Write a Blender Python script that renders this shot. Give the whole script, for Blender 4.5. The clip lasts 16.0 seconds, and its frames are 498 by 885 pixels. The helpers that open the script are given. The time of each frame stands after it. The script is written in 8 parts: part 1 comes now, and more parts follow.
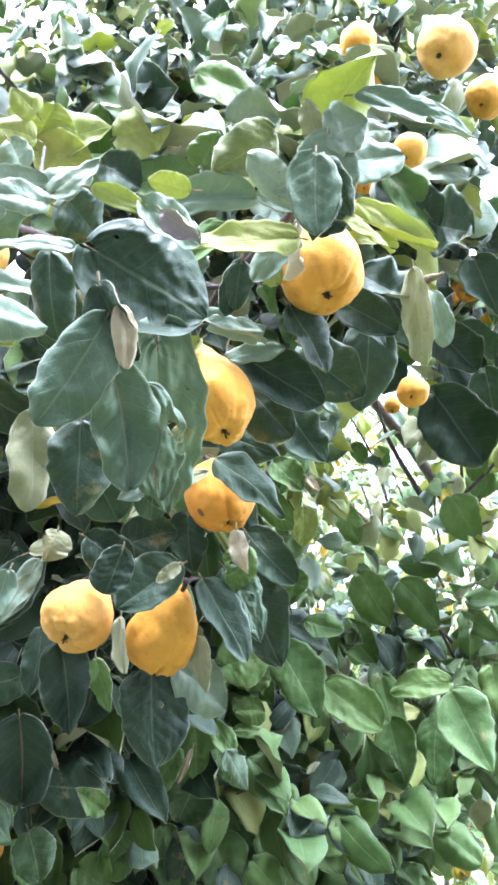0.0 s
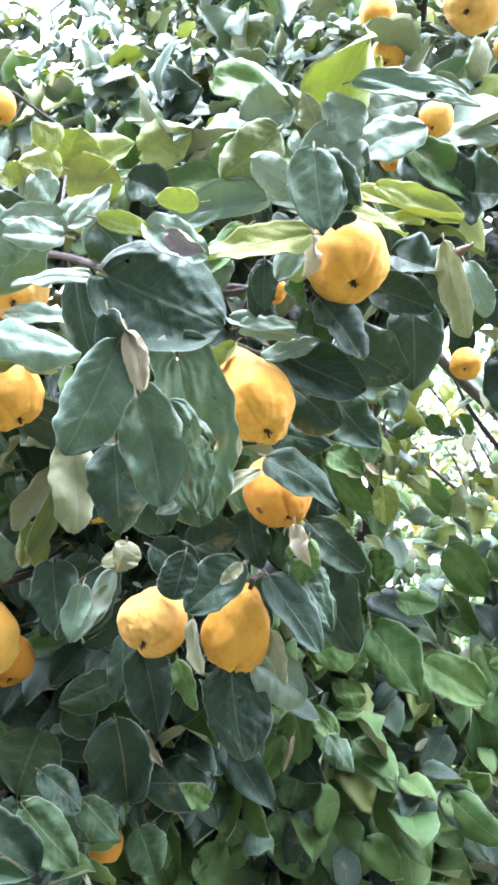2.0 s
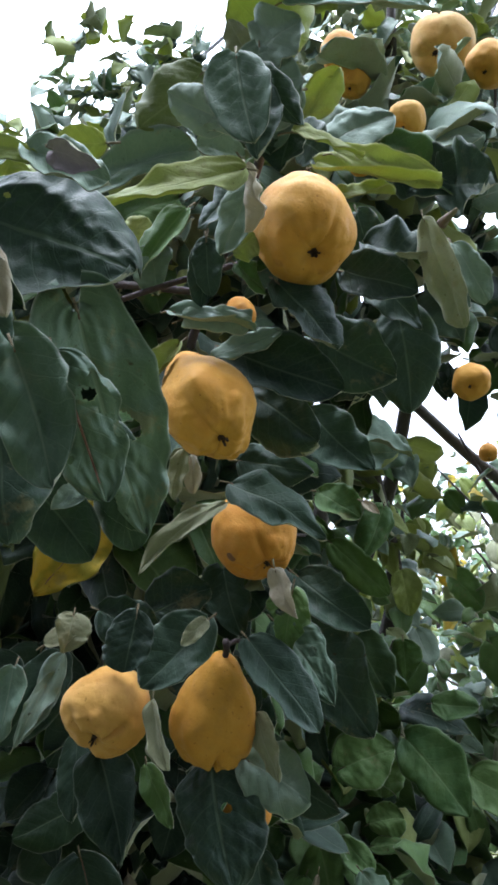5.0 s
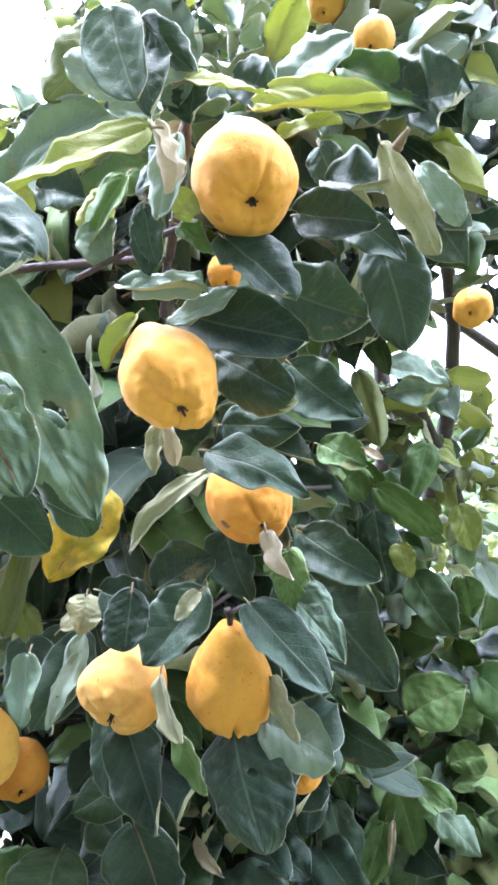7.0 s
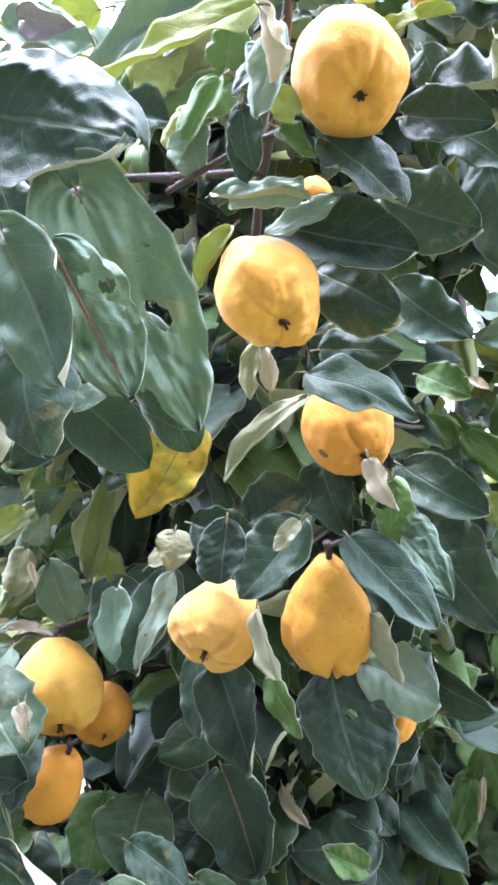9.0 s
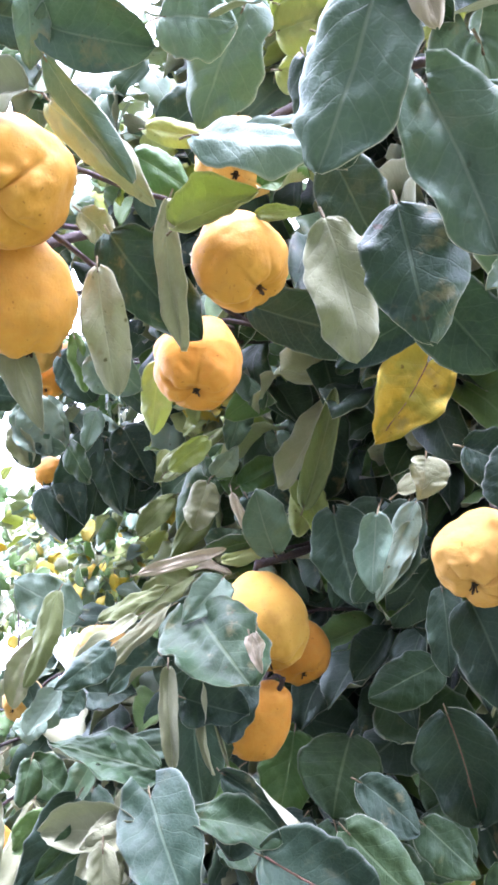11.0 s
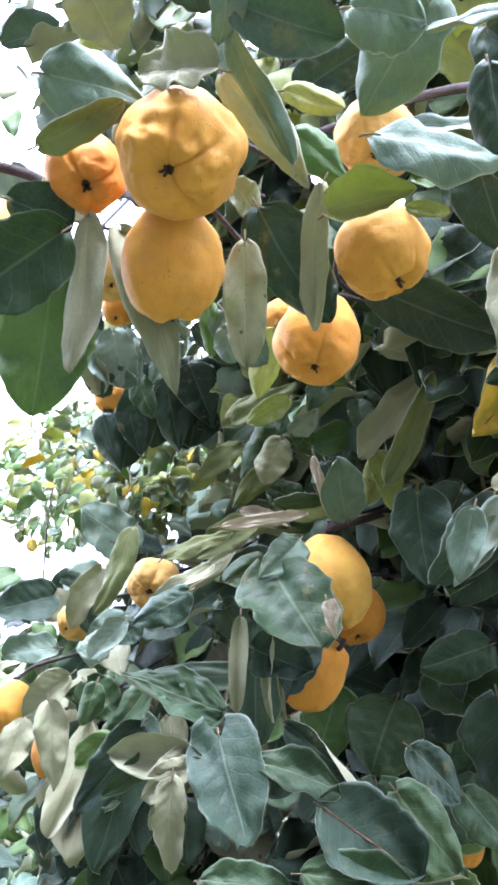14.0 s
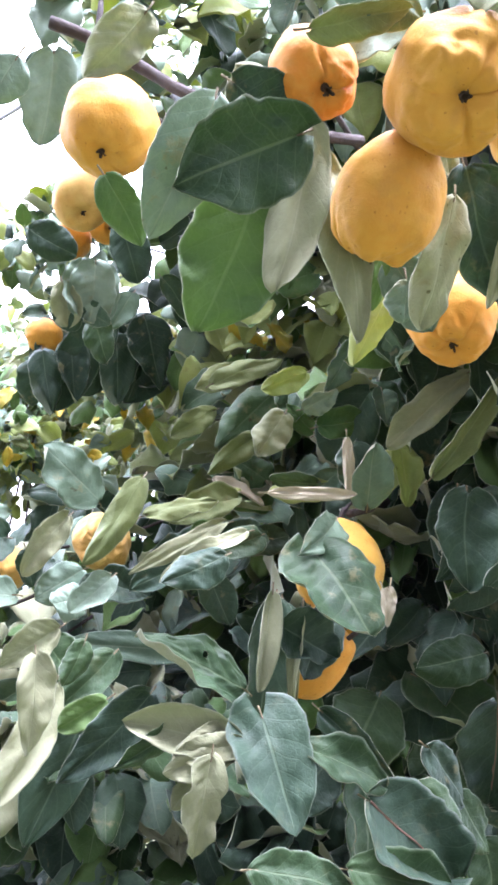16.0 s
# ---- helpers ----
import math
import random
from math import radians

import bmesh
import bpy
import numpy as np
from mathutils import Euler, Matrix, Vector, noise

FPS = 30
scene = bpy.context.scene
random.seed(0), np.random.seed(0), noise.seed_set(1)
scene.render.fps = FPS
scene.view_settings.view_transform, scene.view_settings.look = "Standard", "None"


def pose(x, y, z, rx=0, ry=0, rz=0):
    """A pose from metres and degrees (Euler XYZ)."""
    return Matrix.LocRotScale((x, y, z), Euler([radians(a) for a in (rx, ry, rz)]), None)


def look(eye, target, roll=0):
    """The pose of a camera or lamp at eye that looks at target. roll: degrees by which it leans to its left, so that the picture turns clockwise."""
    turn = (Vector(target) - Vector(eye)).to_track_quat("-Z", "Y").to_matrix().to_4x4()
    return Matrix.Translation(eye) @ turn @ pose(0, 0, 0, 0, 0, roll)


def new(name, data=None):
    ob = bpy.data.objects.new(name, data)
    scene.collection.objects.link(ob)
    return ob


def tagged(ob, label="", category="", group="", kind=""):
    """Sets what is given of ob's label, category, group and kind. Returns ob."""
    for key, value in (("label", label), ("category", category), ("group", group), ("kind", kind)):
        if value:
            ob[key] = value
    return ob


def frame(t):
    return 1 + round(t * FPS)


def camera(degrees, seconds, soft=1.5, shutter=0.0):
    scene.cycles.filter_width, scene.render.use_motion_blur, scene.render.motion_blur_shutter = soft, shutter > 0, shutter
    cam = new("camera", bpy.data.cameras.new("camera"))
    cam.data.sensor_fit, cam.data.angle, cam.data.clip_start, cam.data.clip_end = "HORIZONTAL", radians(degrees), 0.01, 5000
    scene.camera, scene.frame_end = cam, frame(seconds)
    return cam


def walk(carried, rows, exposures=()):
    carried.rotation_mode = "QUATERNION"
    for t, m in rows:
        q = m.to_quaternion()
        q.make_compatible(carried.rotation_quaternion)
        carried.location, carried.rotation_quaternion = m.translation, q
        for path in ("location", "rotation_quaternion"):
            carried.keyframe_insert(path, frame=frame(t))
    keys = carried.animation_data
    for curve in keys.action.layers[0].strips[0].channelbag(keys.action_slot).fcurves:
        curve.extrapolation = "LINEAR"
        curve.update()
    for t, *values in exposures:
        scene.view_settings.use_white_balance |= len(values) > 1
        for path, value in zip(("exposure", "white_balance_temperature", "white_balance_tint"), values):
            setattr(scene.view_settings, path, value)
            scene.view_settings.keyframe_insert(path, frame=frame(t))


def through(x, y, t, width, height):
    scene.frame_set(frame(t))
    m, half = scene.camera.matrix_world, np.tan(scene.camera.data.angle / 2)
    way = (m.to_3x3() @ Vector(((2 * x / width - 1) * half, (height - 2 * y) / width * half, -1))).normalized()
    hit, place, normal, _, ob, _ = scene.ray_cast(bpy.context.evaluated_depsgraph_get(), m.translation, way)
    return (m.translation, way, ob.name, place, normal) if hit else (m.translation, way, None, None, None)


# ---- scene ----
cam = camera(32.2, 16.0, soft=3.1)
PATH = [
    (0, (0.039, 0.022, 1.588), (-0.047, 1.967, 2.049), 0.4),
    (0.5, (0.04, 0.031, 1.587), (-0.166, 1.97, 2.033), -1.8),
    (1, (0.061, 0.029, 1.591), (-0.216, 1.961, 2.028), -3.5),
    (1.5, (0.082, 0.026, 1.593), (-0.223, 1.956, 2.023), -4.4),
    (2, (0.089, 0.014, 1.599), (-0.228, 1.942, 2.026), -4.6),
    (2.5, (0.101, 0.0, 1.598), (-0.217, 1.927, 2.028), -5.2),
    (3, (0.102, 0.032, 1.591), (-0.242, 1.943, 2.071), -5.6),
    (3.5, (0.088, 0.102, 1.564), (-0.236, 1.985, 2.156), -5.8),
    (4, (0.067, 0.143, 1.544), (-0.234, 1.978, 2.279), -5.9),
    (4.5, (0.07, 0.17, 1.535), (-0.224, 1.995, 2.299), -7.5),
    (4.7, (0.08, 0.183, 1.534), (-0.22, 2.007, 2.299), -7.9),
    (6.8, (0.187, 0.233, 1.536), (-0.365, 2.025, 2.23), -13.4),
    (7, (0.187, 0.24, 1.535), (-0.382, 2.028, 2.226), -13.2),
    (7.5, (0.184, 0.254, 1.529), (-0.44, 2.032, 2.201), -12.7),
    (8, (0.185, 0.258, 1.529), (-0.46, 2.032, 2.189), -12.5),
    (8.5, (0.173, 0.26, 1.529), (-0.486, 2.029, 2.191), -12.3),
    (9, (0.138, 0.27, 1.521), (-0.573, 2.019, 2.182), -11.7),
    (9.5, (0.092, 0.281, 1.511), (-0.675, 2.019, 2.136), -10.9),
    (10, (0.047, 0.276, 1.512), (-0.755, 2.008, 2.108), -10.5),
    (10.2, (0.032, 0.268, 1.515), (-0.783, 1.994, 2.114), -10.3),
    (12.3, (-0.081, 0.229, 1.55), (-0.975, 1.913, 2.153), -6.5),
    (12.5, (-0.084, 0.224, 1.551), (-0.977, 1.907, 2.157), -6.0),
    (13, (-0.069, 0.207, 1.549), (-0.965, 1.89, 2.152), -3.1),
    (13.5, (-0.051, 0.193, 1.558), (-0.953, 1.884, 2.127), -1.4),
    (14, (-0.068, 0.184, 1.564), (-0.985, 1.905, 2.008), -1.3),
    (14.5, (-0.132, 0.182, 1.548), (-1.028, 1.925, 1.948), 0.3),
    (15, (-0.206, 0.202, 1.533), (-0.903, 2.034, 1.932), 0.9),
    (15.5, (-0.284, 0.196, 1.532), (-0.778, 2.088, 1.949), 3.4),
    (16, (-0.318, 0.153, 1.542), (-0.773, 2.05, 1.983), 6.3),
]
# seconds, stops, the white point's temperature and its tint
EXPOSURES = [
    (0, 3.38, 5650, 19), (2.5, 3.32, 5650, 19), (3, 2.62, 5650, 18), (3.5, 2.17, 5650, 14), (4, 1.47, 5700, 12), (4.7, 1.42, 5700, 12),
    (6.8, 3.35, 5600, 23), (8, 3.45, 5600, 23), (9, 3.5, 5550, 26), (10, 3.75, 5500, 34), (10.2, 3.75, 5500, 34),
    (12.3, 2.65, 5500, 26), (13, 2.9, 5500, 27), (14, 2.9, 5550, 25), (14.5, 2.95, 5650, 23), (15, 3.7, 5550, 30), (15.5, 3.95, 5550, 33), (16, 3.25, 5750, 25),
]
walk(cam, [(t, look(eye, target, roll)) for t, eye, target, roll in PATH], EXPOSURES)

# ---- world and light: a bright overcast sky, open behind and to the side of the camera ----
world = bpy.data.worlds.new("overcast_sky")
scene.world = world
world.use_nodes = True
wn, wl = world.node_tree.nodes, world.node_tree.links
wn.clear()
sky = wn.new("ShaderNodeTexSky")
sky.sky_type, sky.sun_disc = "NISHITA", False
sky.sun_elevation, sky.sun_rotation = radians(76), radians(152)
sky.air_density, sky.dust_density, sky.ozone_density = 1.0, 4.0, 1.0
pale = wn.new("ShaderNodeHueSaturation")
pale.inputs["Saturation"].default_value = 0.12
cloud = wn.new("ShaderNodeMix")
cloud.data_type = "RGBA"
cloud.inputs[0].default_value = 0.65
cloud.inputs[7].default_value = (9.5, 10.0, 10.9, 1)
wl.new(sky.outputs[0], pale.inputs["Color"])
wl.new(pale.outputs[0], cloud.inputs[6])
# the luminance of an overcast sky: three times as bright overhead as at the horizon
up = wn.new("ShaderNodeSeparateXYZ")
wl.new(wn.new("ShaderNodeTexCoord").outputs["Generated"], up.inputs[0])
height = wn.new("ShaderNodeMapRange")
height.inputs["To Min"].default_value, height.inputs["To Max"].default_value = 0.06, 0.33
wl.new(up.outputs["Z"], height.inputs["Value"])
wb = wn.new("ShaderNodeBackground")
wl.new(height.outputs[0], wb.inputs["Strength"])
wo = wn.new("ShaderNodeOutputWorld")
wl.new(cloud.outputs[2], wb.inputs["Color"])
wl.new(wb.outputs[0], wo.inputs["Surface"])

sun = new("sun", bpy.data.lights.new("sun", "SUN"))
sun.data.energy, sun.data.angle, sun.data.color = 1.3, radians(50), (1.0, 0.97, 0.93)
sun.matrix_world = look((0.9, -1.7, 8.0), (0, 0, 0))


# ---- materials ----
class Nodes:
    """A small helper for node materials."""

    def __init__(self, name):
        self.mat = bpy.data.materials.new(name)
        self.mat.use_nodes = True
        self.n, self.l = self.mat.node_tree.nodes, self.mat.node_tree.links
        self.n.clear()

    def put(self, kind, values=(), **props):
        node = self.n.new(kind)
        for key, value in props.items():
            setattr(node, key, value)
        for key, value in dict(values).items():
            if isinstance(value, bpy.types.NodeSocket):
                self.l.new(value, node.inputs[key])
            else:
                node.inputs[key].default_value = value
        return node

    def noise(self, scale, detail=3.0, rough=0.55, vec=None, distort=0.0):
        vec = vec or self.put("ShaderNodeTexCoord").outputs["Object"]
        return self.put("ShaderNodeTexNoise", {"Vector": vec, "Scale": scale, "Detail": detail, "Roughness": rough, "Distortion": distort}).outputs[0]

    def ramp(self, fac, *stops):
        node = self.put("ShaderNodeValToRGB", {"Fac": fac})
        ramp = node.color_ramp
        while len(ramp.elements) < len(stops):
            ramp.elements.new(0.5)
        for element, (at, colour) in zip(ramp.elements, stops):
            element.position = at
            element.color = (*colour, 1) if len(colour) == 3 else colour
        return node.outputs[0]

    def math(self, op, a, b=0.0, c=0.0):
        return self.put("ShaderNodeMath", {0: a, 1: b, 2: c}, operation=op).outputs[0]

    def mix(self, fac, a, b, blend="MIX"):
        a = (*a, 1) if isinstance(a, tuple) else a
        b = (*b, 1) if isinstance(b, tuple) else b
        return self.put("ShaderNodeMix", {0: fac, 6: a, 7: b}, data_type="RGBA", blend_type=blend).outputs[2]

    def bump(self, height, strength, distance):
        return self.put("ShaderNodeBump", {"Height": height, "Strength": strength, "Distance": distance}).outputs[0]

    def out(self, shader):
        self.put("ShaderNodeOutputMaterial", {"Surface": shader})
        return self.mat


def leaf_material(name, deep, light, vein, spots, through_colour, through=0.25, gloss=0.42, felt=0.0, island=False, mottle=None):
    """A leaf's face: two greens, pale veins, specks of brown, light through the blade."""
    k = Nodes(name)
    uv = k.put("ShaderNodeUVMap").outputs[0]
    sep = k.put("ShaderNodeSeparateXYZ", {0: uv})
    across = k.math("ABSOLUTE", k.math("SUBTRACT", sep.outputs[0], 0.5))
    along = sep.outputs[1]
    rib = k.math("SMOOTH_MIN", 1.0, k.math("MAXIMUM", 0.0, k.math("MULTIPLY_ADD", across, -60.0, 1.6)), 0.1)
    wave = k.math("FRACT", k.math("MULTIPLY_ADD", across, -3.4, k.math("MULTIPLY_ADD", along, 6.5, k.math("MULTIPLY", k.noise(30.0, 2.0), 0.9))))
    side = k.math("MAXIMUM", 0.0, k.math("MULTIPLY_ADD", k.math("ABSOLUTE", k.math("SUBTRACT", wave, 0.5)), -16.0, 1.0))
    rim = k.math("MINIMUM", 1.0, k.math("MAXIMUM", 0.0, k.math("MULTIPLY_ADD", across, 40.0, -19.0)))
    rnd = k.put("ShaderNodeNewGeometry").outputs["Random Per Island"] if island else k.put("ShaderNodeObjectInfo").outputs["Random"]
    pos = k.put("ShaderNodeTexCoord").outputs["Object"]
    shift = k.put("ShaderNodeVectorMath", {0: pos, 1: k.put("ShaderNodeCombineXYZ", {0: rnd, 1: rnd, 2: rnd}).outputs[0]}, operation="ADD").outputs[0]
    cells = k.put("ShaderNodeTexVoronoi", {"Vector": shift, "Scale": 210.0}, feature="DISTANCE_TO_EDGE").outputs["Distance"]
    net = k.math("MAXIMUM", 0.0, k.math("MULTIPLY_ADD", cells, -9.0, 1.0))
    veins = k.math("MAXIMUM", rib, k.math("MAXIMUM", k.math("MULTIPLY", side, 0.5), k.math("MULTIPLY", net, 0.22)))
    broad = k.noise(22.0, 2.0, 0.5, shift)
    mid = k.noise(70.0, 4.0, 0.65, shift)
    fine = k.noise(260.0, 4.0, 0.6, shift)
    tone = k.math("ADD", k.math("MULTIPLY", rnd, 0.55), k.math("ADD", k.math("MULTIPLY_ADD", broad, 0.9, -0.42), k.math("MULTIPLY", mid, 0.42)))
    col = k.ramp(tone, (0.05, deep), (0.95, light))
    col = k.mix(k.math("MULTIPLY", veins, 0.30), col, vein)
    col = k.mix(k.math("MULTIPLY", rim, 0.38), col, tuple(0.25 + 0.75 * c for c in vein))
    if mottle:
        col = k.mix(k.ramp(k.noise(38.0, 3.0, 0.6, shift), (0.46, (0, 0, 0)), (0.58, (0.85, 0.85, 0.85))), col, mottle)
    col = k.mix(k.math("MULTIPLY", fine, 0.28), col, tuple(0.45 * c for c in deep))
    # some leaves are turning: tan patches, and specks of brown on most
    worn = k.ramp(k.math("FRACT", k.math("MULTIPLY", rnd, 7.3)), (0.45, (0, 0, 0)), (0.8, (1, 1, 1)))
    tan = k.ramp(k.noise(48.0, 4.0, 0.65, shift), (0.58, (0, 0, 0)), (0.68, (0.5, 0.5, 0.5)))
    col = k.mix(k.math("MULTIPLY", tan, worn), col, (0.22, 0.19, 0.09))
    blotch = k.ramp(k.noise(95.0, 2.0, 0.5, shift), (0.71, (0, 0, 0)), (0.76, (0.8, 0.8, 0.8)))
    specks = k.ramp(k.noise(380.0, 1.0, 0.4, shift), (0.74, (0, 0, 0)), (0.78, (0.6, 0.6, 0.6)))
    col = k.mix(k.math("MULTIPLY", k.math("MAXIMUM", blotch, specks), worn), col, spots)
    height = k.math("ADD", k.math("MULTIPLY", veins, -0.35), k.math("MULTIPLY", mid, 1.1))
    normal = k.bump(height, 0.6, 0.0016)
    rough = k.math("MULTIPLY_ADD", mid, 0.34, gloss - 0.04)
    p = k.put("ShaderNodeBsdfPrincipled", {"Base Color": col, "Roughness": rough, "Normal": normal, "Sheen Weight": max(felt, 0.05), "Sheen Roughness": 0.45, "Specular IOR Level": 0.28 if felt < 0.1 else 0.2})
    t = k.put("ShaderNodeBsdfTranslucent", {"Color": k.mix(0.5, col, through_colour), "Normal": normal})
    return k.out(k.put("ShaderNodeMixShader", {0: through, 1: p.outputs[0], 2: t.outputs[0]}).outputs[0])


BROWN = (0.045, 0.026, 0.01)
STYLES = {}
for mark, island in (("", False), ("_mass", True)):
    under = leaf_material("leaf_underside" + mark, (0.22, 0.24, 0.135), (0.38, 0.39, 0.245), (0.47, 0.49, 0.34), BROWN, (0.30, 0.42, 0.08), 0.22, 0.75, 0.25, island)
    # dark: blue-green lowered further, so it also stands for leaves in shade
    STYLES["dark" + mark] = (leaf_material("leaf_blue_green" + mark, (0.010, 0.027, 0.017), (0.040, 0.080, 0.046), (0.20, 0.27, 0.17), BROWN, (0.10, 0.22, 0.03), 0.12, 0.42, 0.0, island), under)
    # green: lighter tone, also given to leaves meant to look lit
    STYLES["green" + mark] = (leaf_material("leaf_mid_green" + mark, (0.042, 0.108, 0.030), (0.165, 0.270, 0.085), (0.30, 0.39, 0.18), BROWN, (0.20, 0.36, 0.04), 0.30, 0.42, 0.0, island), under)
    # grey and sage: their paleness also carries sky sheen and haze on blades
    STYLES["grey" + mark] = (leaf_material("leaf_grey_green" + mark, (0.115, 0.190, 0.130), (0.28, 0.36, 0.275), (0.40, 0.45, 0.34), BROWN, (0.2, 0.3, 0.08), 0.15, 0.46, 0.05, island), under)
    STYLES["sage" + mark] = (leaf_material("leaf_sage_green" + mark, (0.050, 0.098, 0.060), (0.155, 0.232, 0.155), (0.34, 0.40, 0.28), BROWN, (0.14, 0.26, 0.05), 0.15, 0.46, 0.0, island), under)
    STYLES["lime" + mark] = (leaf_material("leaf_yellow_green" + mark, (0.22, 0.29, 0.085), (0.42, 0.46, 0.17), (0.50, 0.53, 0.24), BROWN, (0.48, 0.54, 0.10), 0.34, 0.5, 0.0, island), leaf_material("leaf_yellow_green_underside" + mark, (0.24, 0.28, 0.08), (0.38, 0.42, 0.12), (0.45, 0.46, 0.2), BROWN, (0.5, 0.55, 0.08), 0.4, 0.7, 0.15, island))
    # mid: deep green that also stands for half-shaded leaves
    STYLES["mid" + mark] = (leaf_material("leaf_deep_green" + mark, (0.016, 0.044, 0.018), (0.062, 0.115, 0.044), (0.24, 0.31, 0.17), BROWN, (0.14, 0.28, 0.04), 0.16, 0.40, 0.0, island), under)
    # olive: tone of lit undersides, put into the face colour
    STYLES["olive" + mark] = (leaf_material("leaf_olive_green" + mark, (0.105, 0.140, 0.050), (0.235, 0.270, 0.110), (0.34, 0.38, 0.19), BROWN, (0.30, 0.38, 0.06), 0.26, 0.48, 0.1, island), under)
    STYLES["under" + mark] = (under, under)
    yellow = leaf_material("leaf_yellow" + mark, (0.34, 0.25, 0.018), (0.56, 0.41, 0.035), (0.6, 0.5, 0.1), BROWN, (0.7, 0.5, 0.04), 0.3, 0.5, 0.0, island, (0.27, 0.27, 0.03))
    STYLES["yellow" + mark] = (yellow, yellow)
    dry = leaf_material("leaf_dry" + mark, (0.34, 0.30, 0.20), (0.56, 0.51, 0.39), (0.45, 0.37, 0.26), BROWN, (0.5, 0.4, 0.2), 0.2, 0.7, 0.1, island)
    STYLES["dry" + mark] = (dry, dry)
STYLES["mauve"] = (leaf_material("leaf_mauve", (0.23, 0.20, 0.22), (0.40, 0.35, 0.38), (0.46, 0.42, 0.42), BROWN, (0.30, 0.24, 0.20), 0.15, 0.6, 0.2), STYLES["under"][1])


def stem_material(name, a, b, scale=60.0):
    k = Nodes(name)
    n = k.noise(scale, 5.0, 0.65, distort=0.6)
    f = k.noise(scale * 9, 3.0)
    col = k.mix(k.math("MULTIPLY", f, 0.4), k.ramp(n, (0.25, a), (0.75, b)), tuple(0.4 * c for c in a))
    return k.out(k.put("ShaderNodeBsdfPrincipled", {"Base Color": col, "Roughness": 0.78, "Normal": k.bump(k.math("ADD", n, f), 0.7, 0.004)}).outputs[0])


BARK = stem_material("quince_bark", (0.030, 0.024, 0.020), (0.085, 0.069, 0.056), 40.0)
TWIG = stem_material("twig_bark", (0.028, 0.018, 0.017), (0.075, 0.050, 0.043), 160.0)
RED_RIB = stem_material("red_rib", (0.20, 0.075, 0.06), (0.30, 0.19, 0.12), 70.0)
PETIOLE = stem_material("petiole", (0.16, 0.07, 0.05), (0.20, 0.22, 0.10), 90.0)


def skin_material():
    """Downy golden quince skin: tint from the object's colour, mottling, specks and a few bruises."""
    k = Nodes("quince_skin")
    info = k.put("ShaderNodeObjectInfo")
    rnd = info.outputs["Random"]
    pos = k.put("ShaderNodeTexCoord").outputs["Object"]
    shift = k.put("ShaderNodeVectorMath", {0: pos, 1: k.put("ShaderNodeCombineXYZ", {0: rnd, 1: rnd, 2: rnd}).outputs[0]}, operation="ADD").outputs[0]
    broad, mid, fine = k.noise(26.0, 2.0, 0.5, shift), k.noise(110.0, 4.0, 0.6, shift), k.noise(700.0, 3.0, 0.6, shift)
    col = k.mix(k.ramp(broad, (0.32, (0, 0, 0)), (0.72, (0.5, 0.5, 0.5))), info.outputs["Color"], (0.50, 0.205, 0.022))
    col = k.mix(k.ramp(mid, (0.45, (0, 0, 0)), (0.75, (0.26, 0.26, 0.26))), col, (0.56, 0.37, 0.08))
    col = k.mix(k.math("MULTIPLY", fine, 0.18), col, (0.42, 0.20, 0.02))
    specks = k.ramp(k.noise(330.0, 1.0, 0.4, shift), (0.71, (0, 0, 0)), (0.77, (0.6, 0.6, 0.6)))
    col = k.mix(specks, col, (0.22, 0.10, 0.015))
    bruise = k.ramp(k.noise(36.0, 1.0, 0.4, shift), (0.76, (0, 0, 0)), (0.80, (0.5, 0.5, 0.5)))
    col = k.mix(bruise, col, (0.30, 0.13, 0.03))
    dull = k.ramp(k.noise(75.0, 5.0, 0.62, shift), (0.50, (0, 0, 0)), (0.72, (0.55, 0.55, 0.55)))
    col = k.mix(dull, col, (0.40, 0.205, 0.045))
    height = k.math("ADD", k.math("MULTIPLY", mid, 1.3), k.math("MULTIPLY", fine, 0.3))
    rough = k.math("MULTIPLY_ADD", mid, 0.25, 0.50)
    return k.out(k.put("ShaderNodeBsdfPrincipled", {"Base Color": col, "Roughness": rough, "Normal": k.bump(height, 0.5, 0.0013), "Specular IOR Level": 0.16, "Sheen Weight": 0.08, "Sheen Roughness": 0.4, "Sheen Tint": (1.0, 0.9, 0.74, 1)}).outputs[0])


SKIN = skin_material()
BRUISE = stem_material("bruised_skin", (0.13, 0.055, 0.018), (0.26, 0.12, 0.04), 200.0)
CALYX = stem_material("dried_calyx", (0.018, 0.011, 0.007), (0.09, 0.05, 0.025), 300.0)


def ground_material():
    k = Nodes("orchard_grass")
    a, b = k.noise(1.3, 4.0), k.noise(60.0, 5.0, 0.7)
    col = k.mix(a, k.ramp(b, (0.3, (0.035, 0.06, 0.018)), (0.7, (0.10, 0.13, 0.045))), k.ramp(b, (0.3, (0.07, 0.055, 0.03)), (0.7, (0.14, 0.12, 0.06))))
    return k.out(k.put("ShaderNodeBsdfPrincipled", {"Base Color": col, "Roughness": 0.95, "Normal": k.bump(b, 0.8, 0.03)}).outputs[0])


def cable_material():
    k = Nodes("cable_sheath")
    col = k.ramp(k.noise(8.0), (0.3, (0.11, 0.11, 0.12)), (0.7, (0.17, 0.17, 0.18)))
    return k.out(k.put("ShaderNodeBsdfPrincipled", {"Base Color": col, "Roughness": 0.6}).outputs[0])


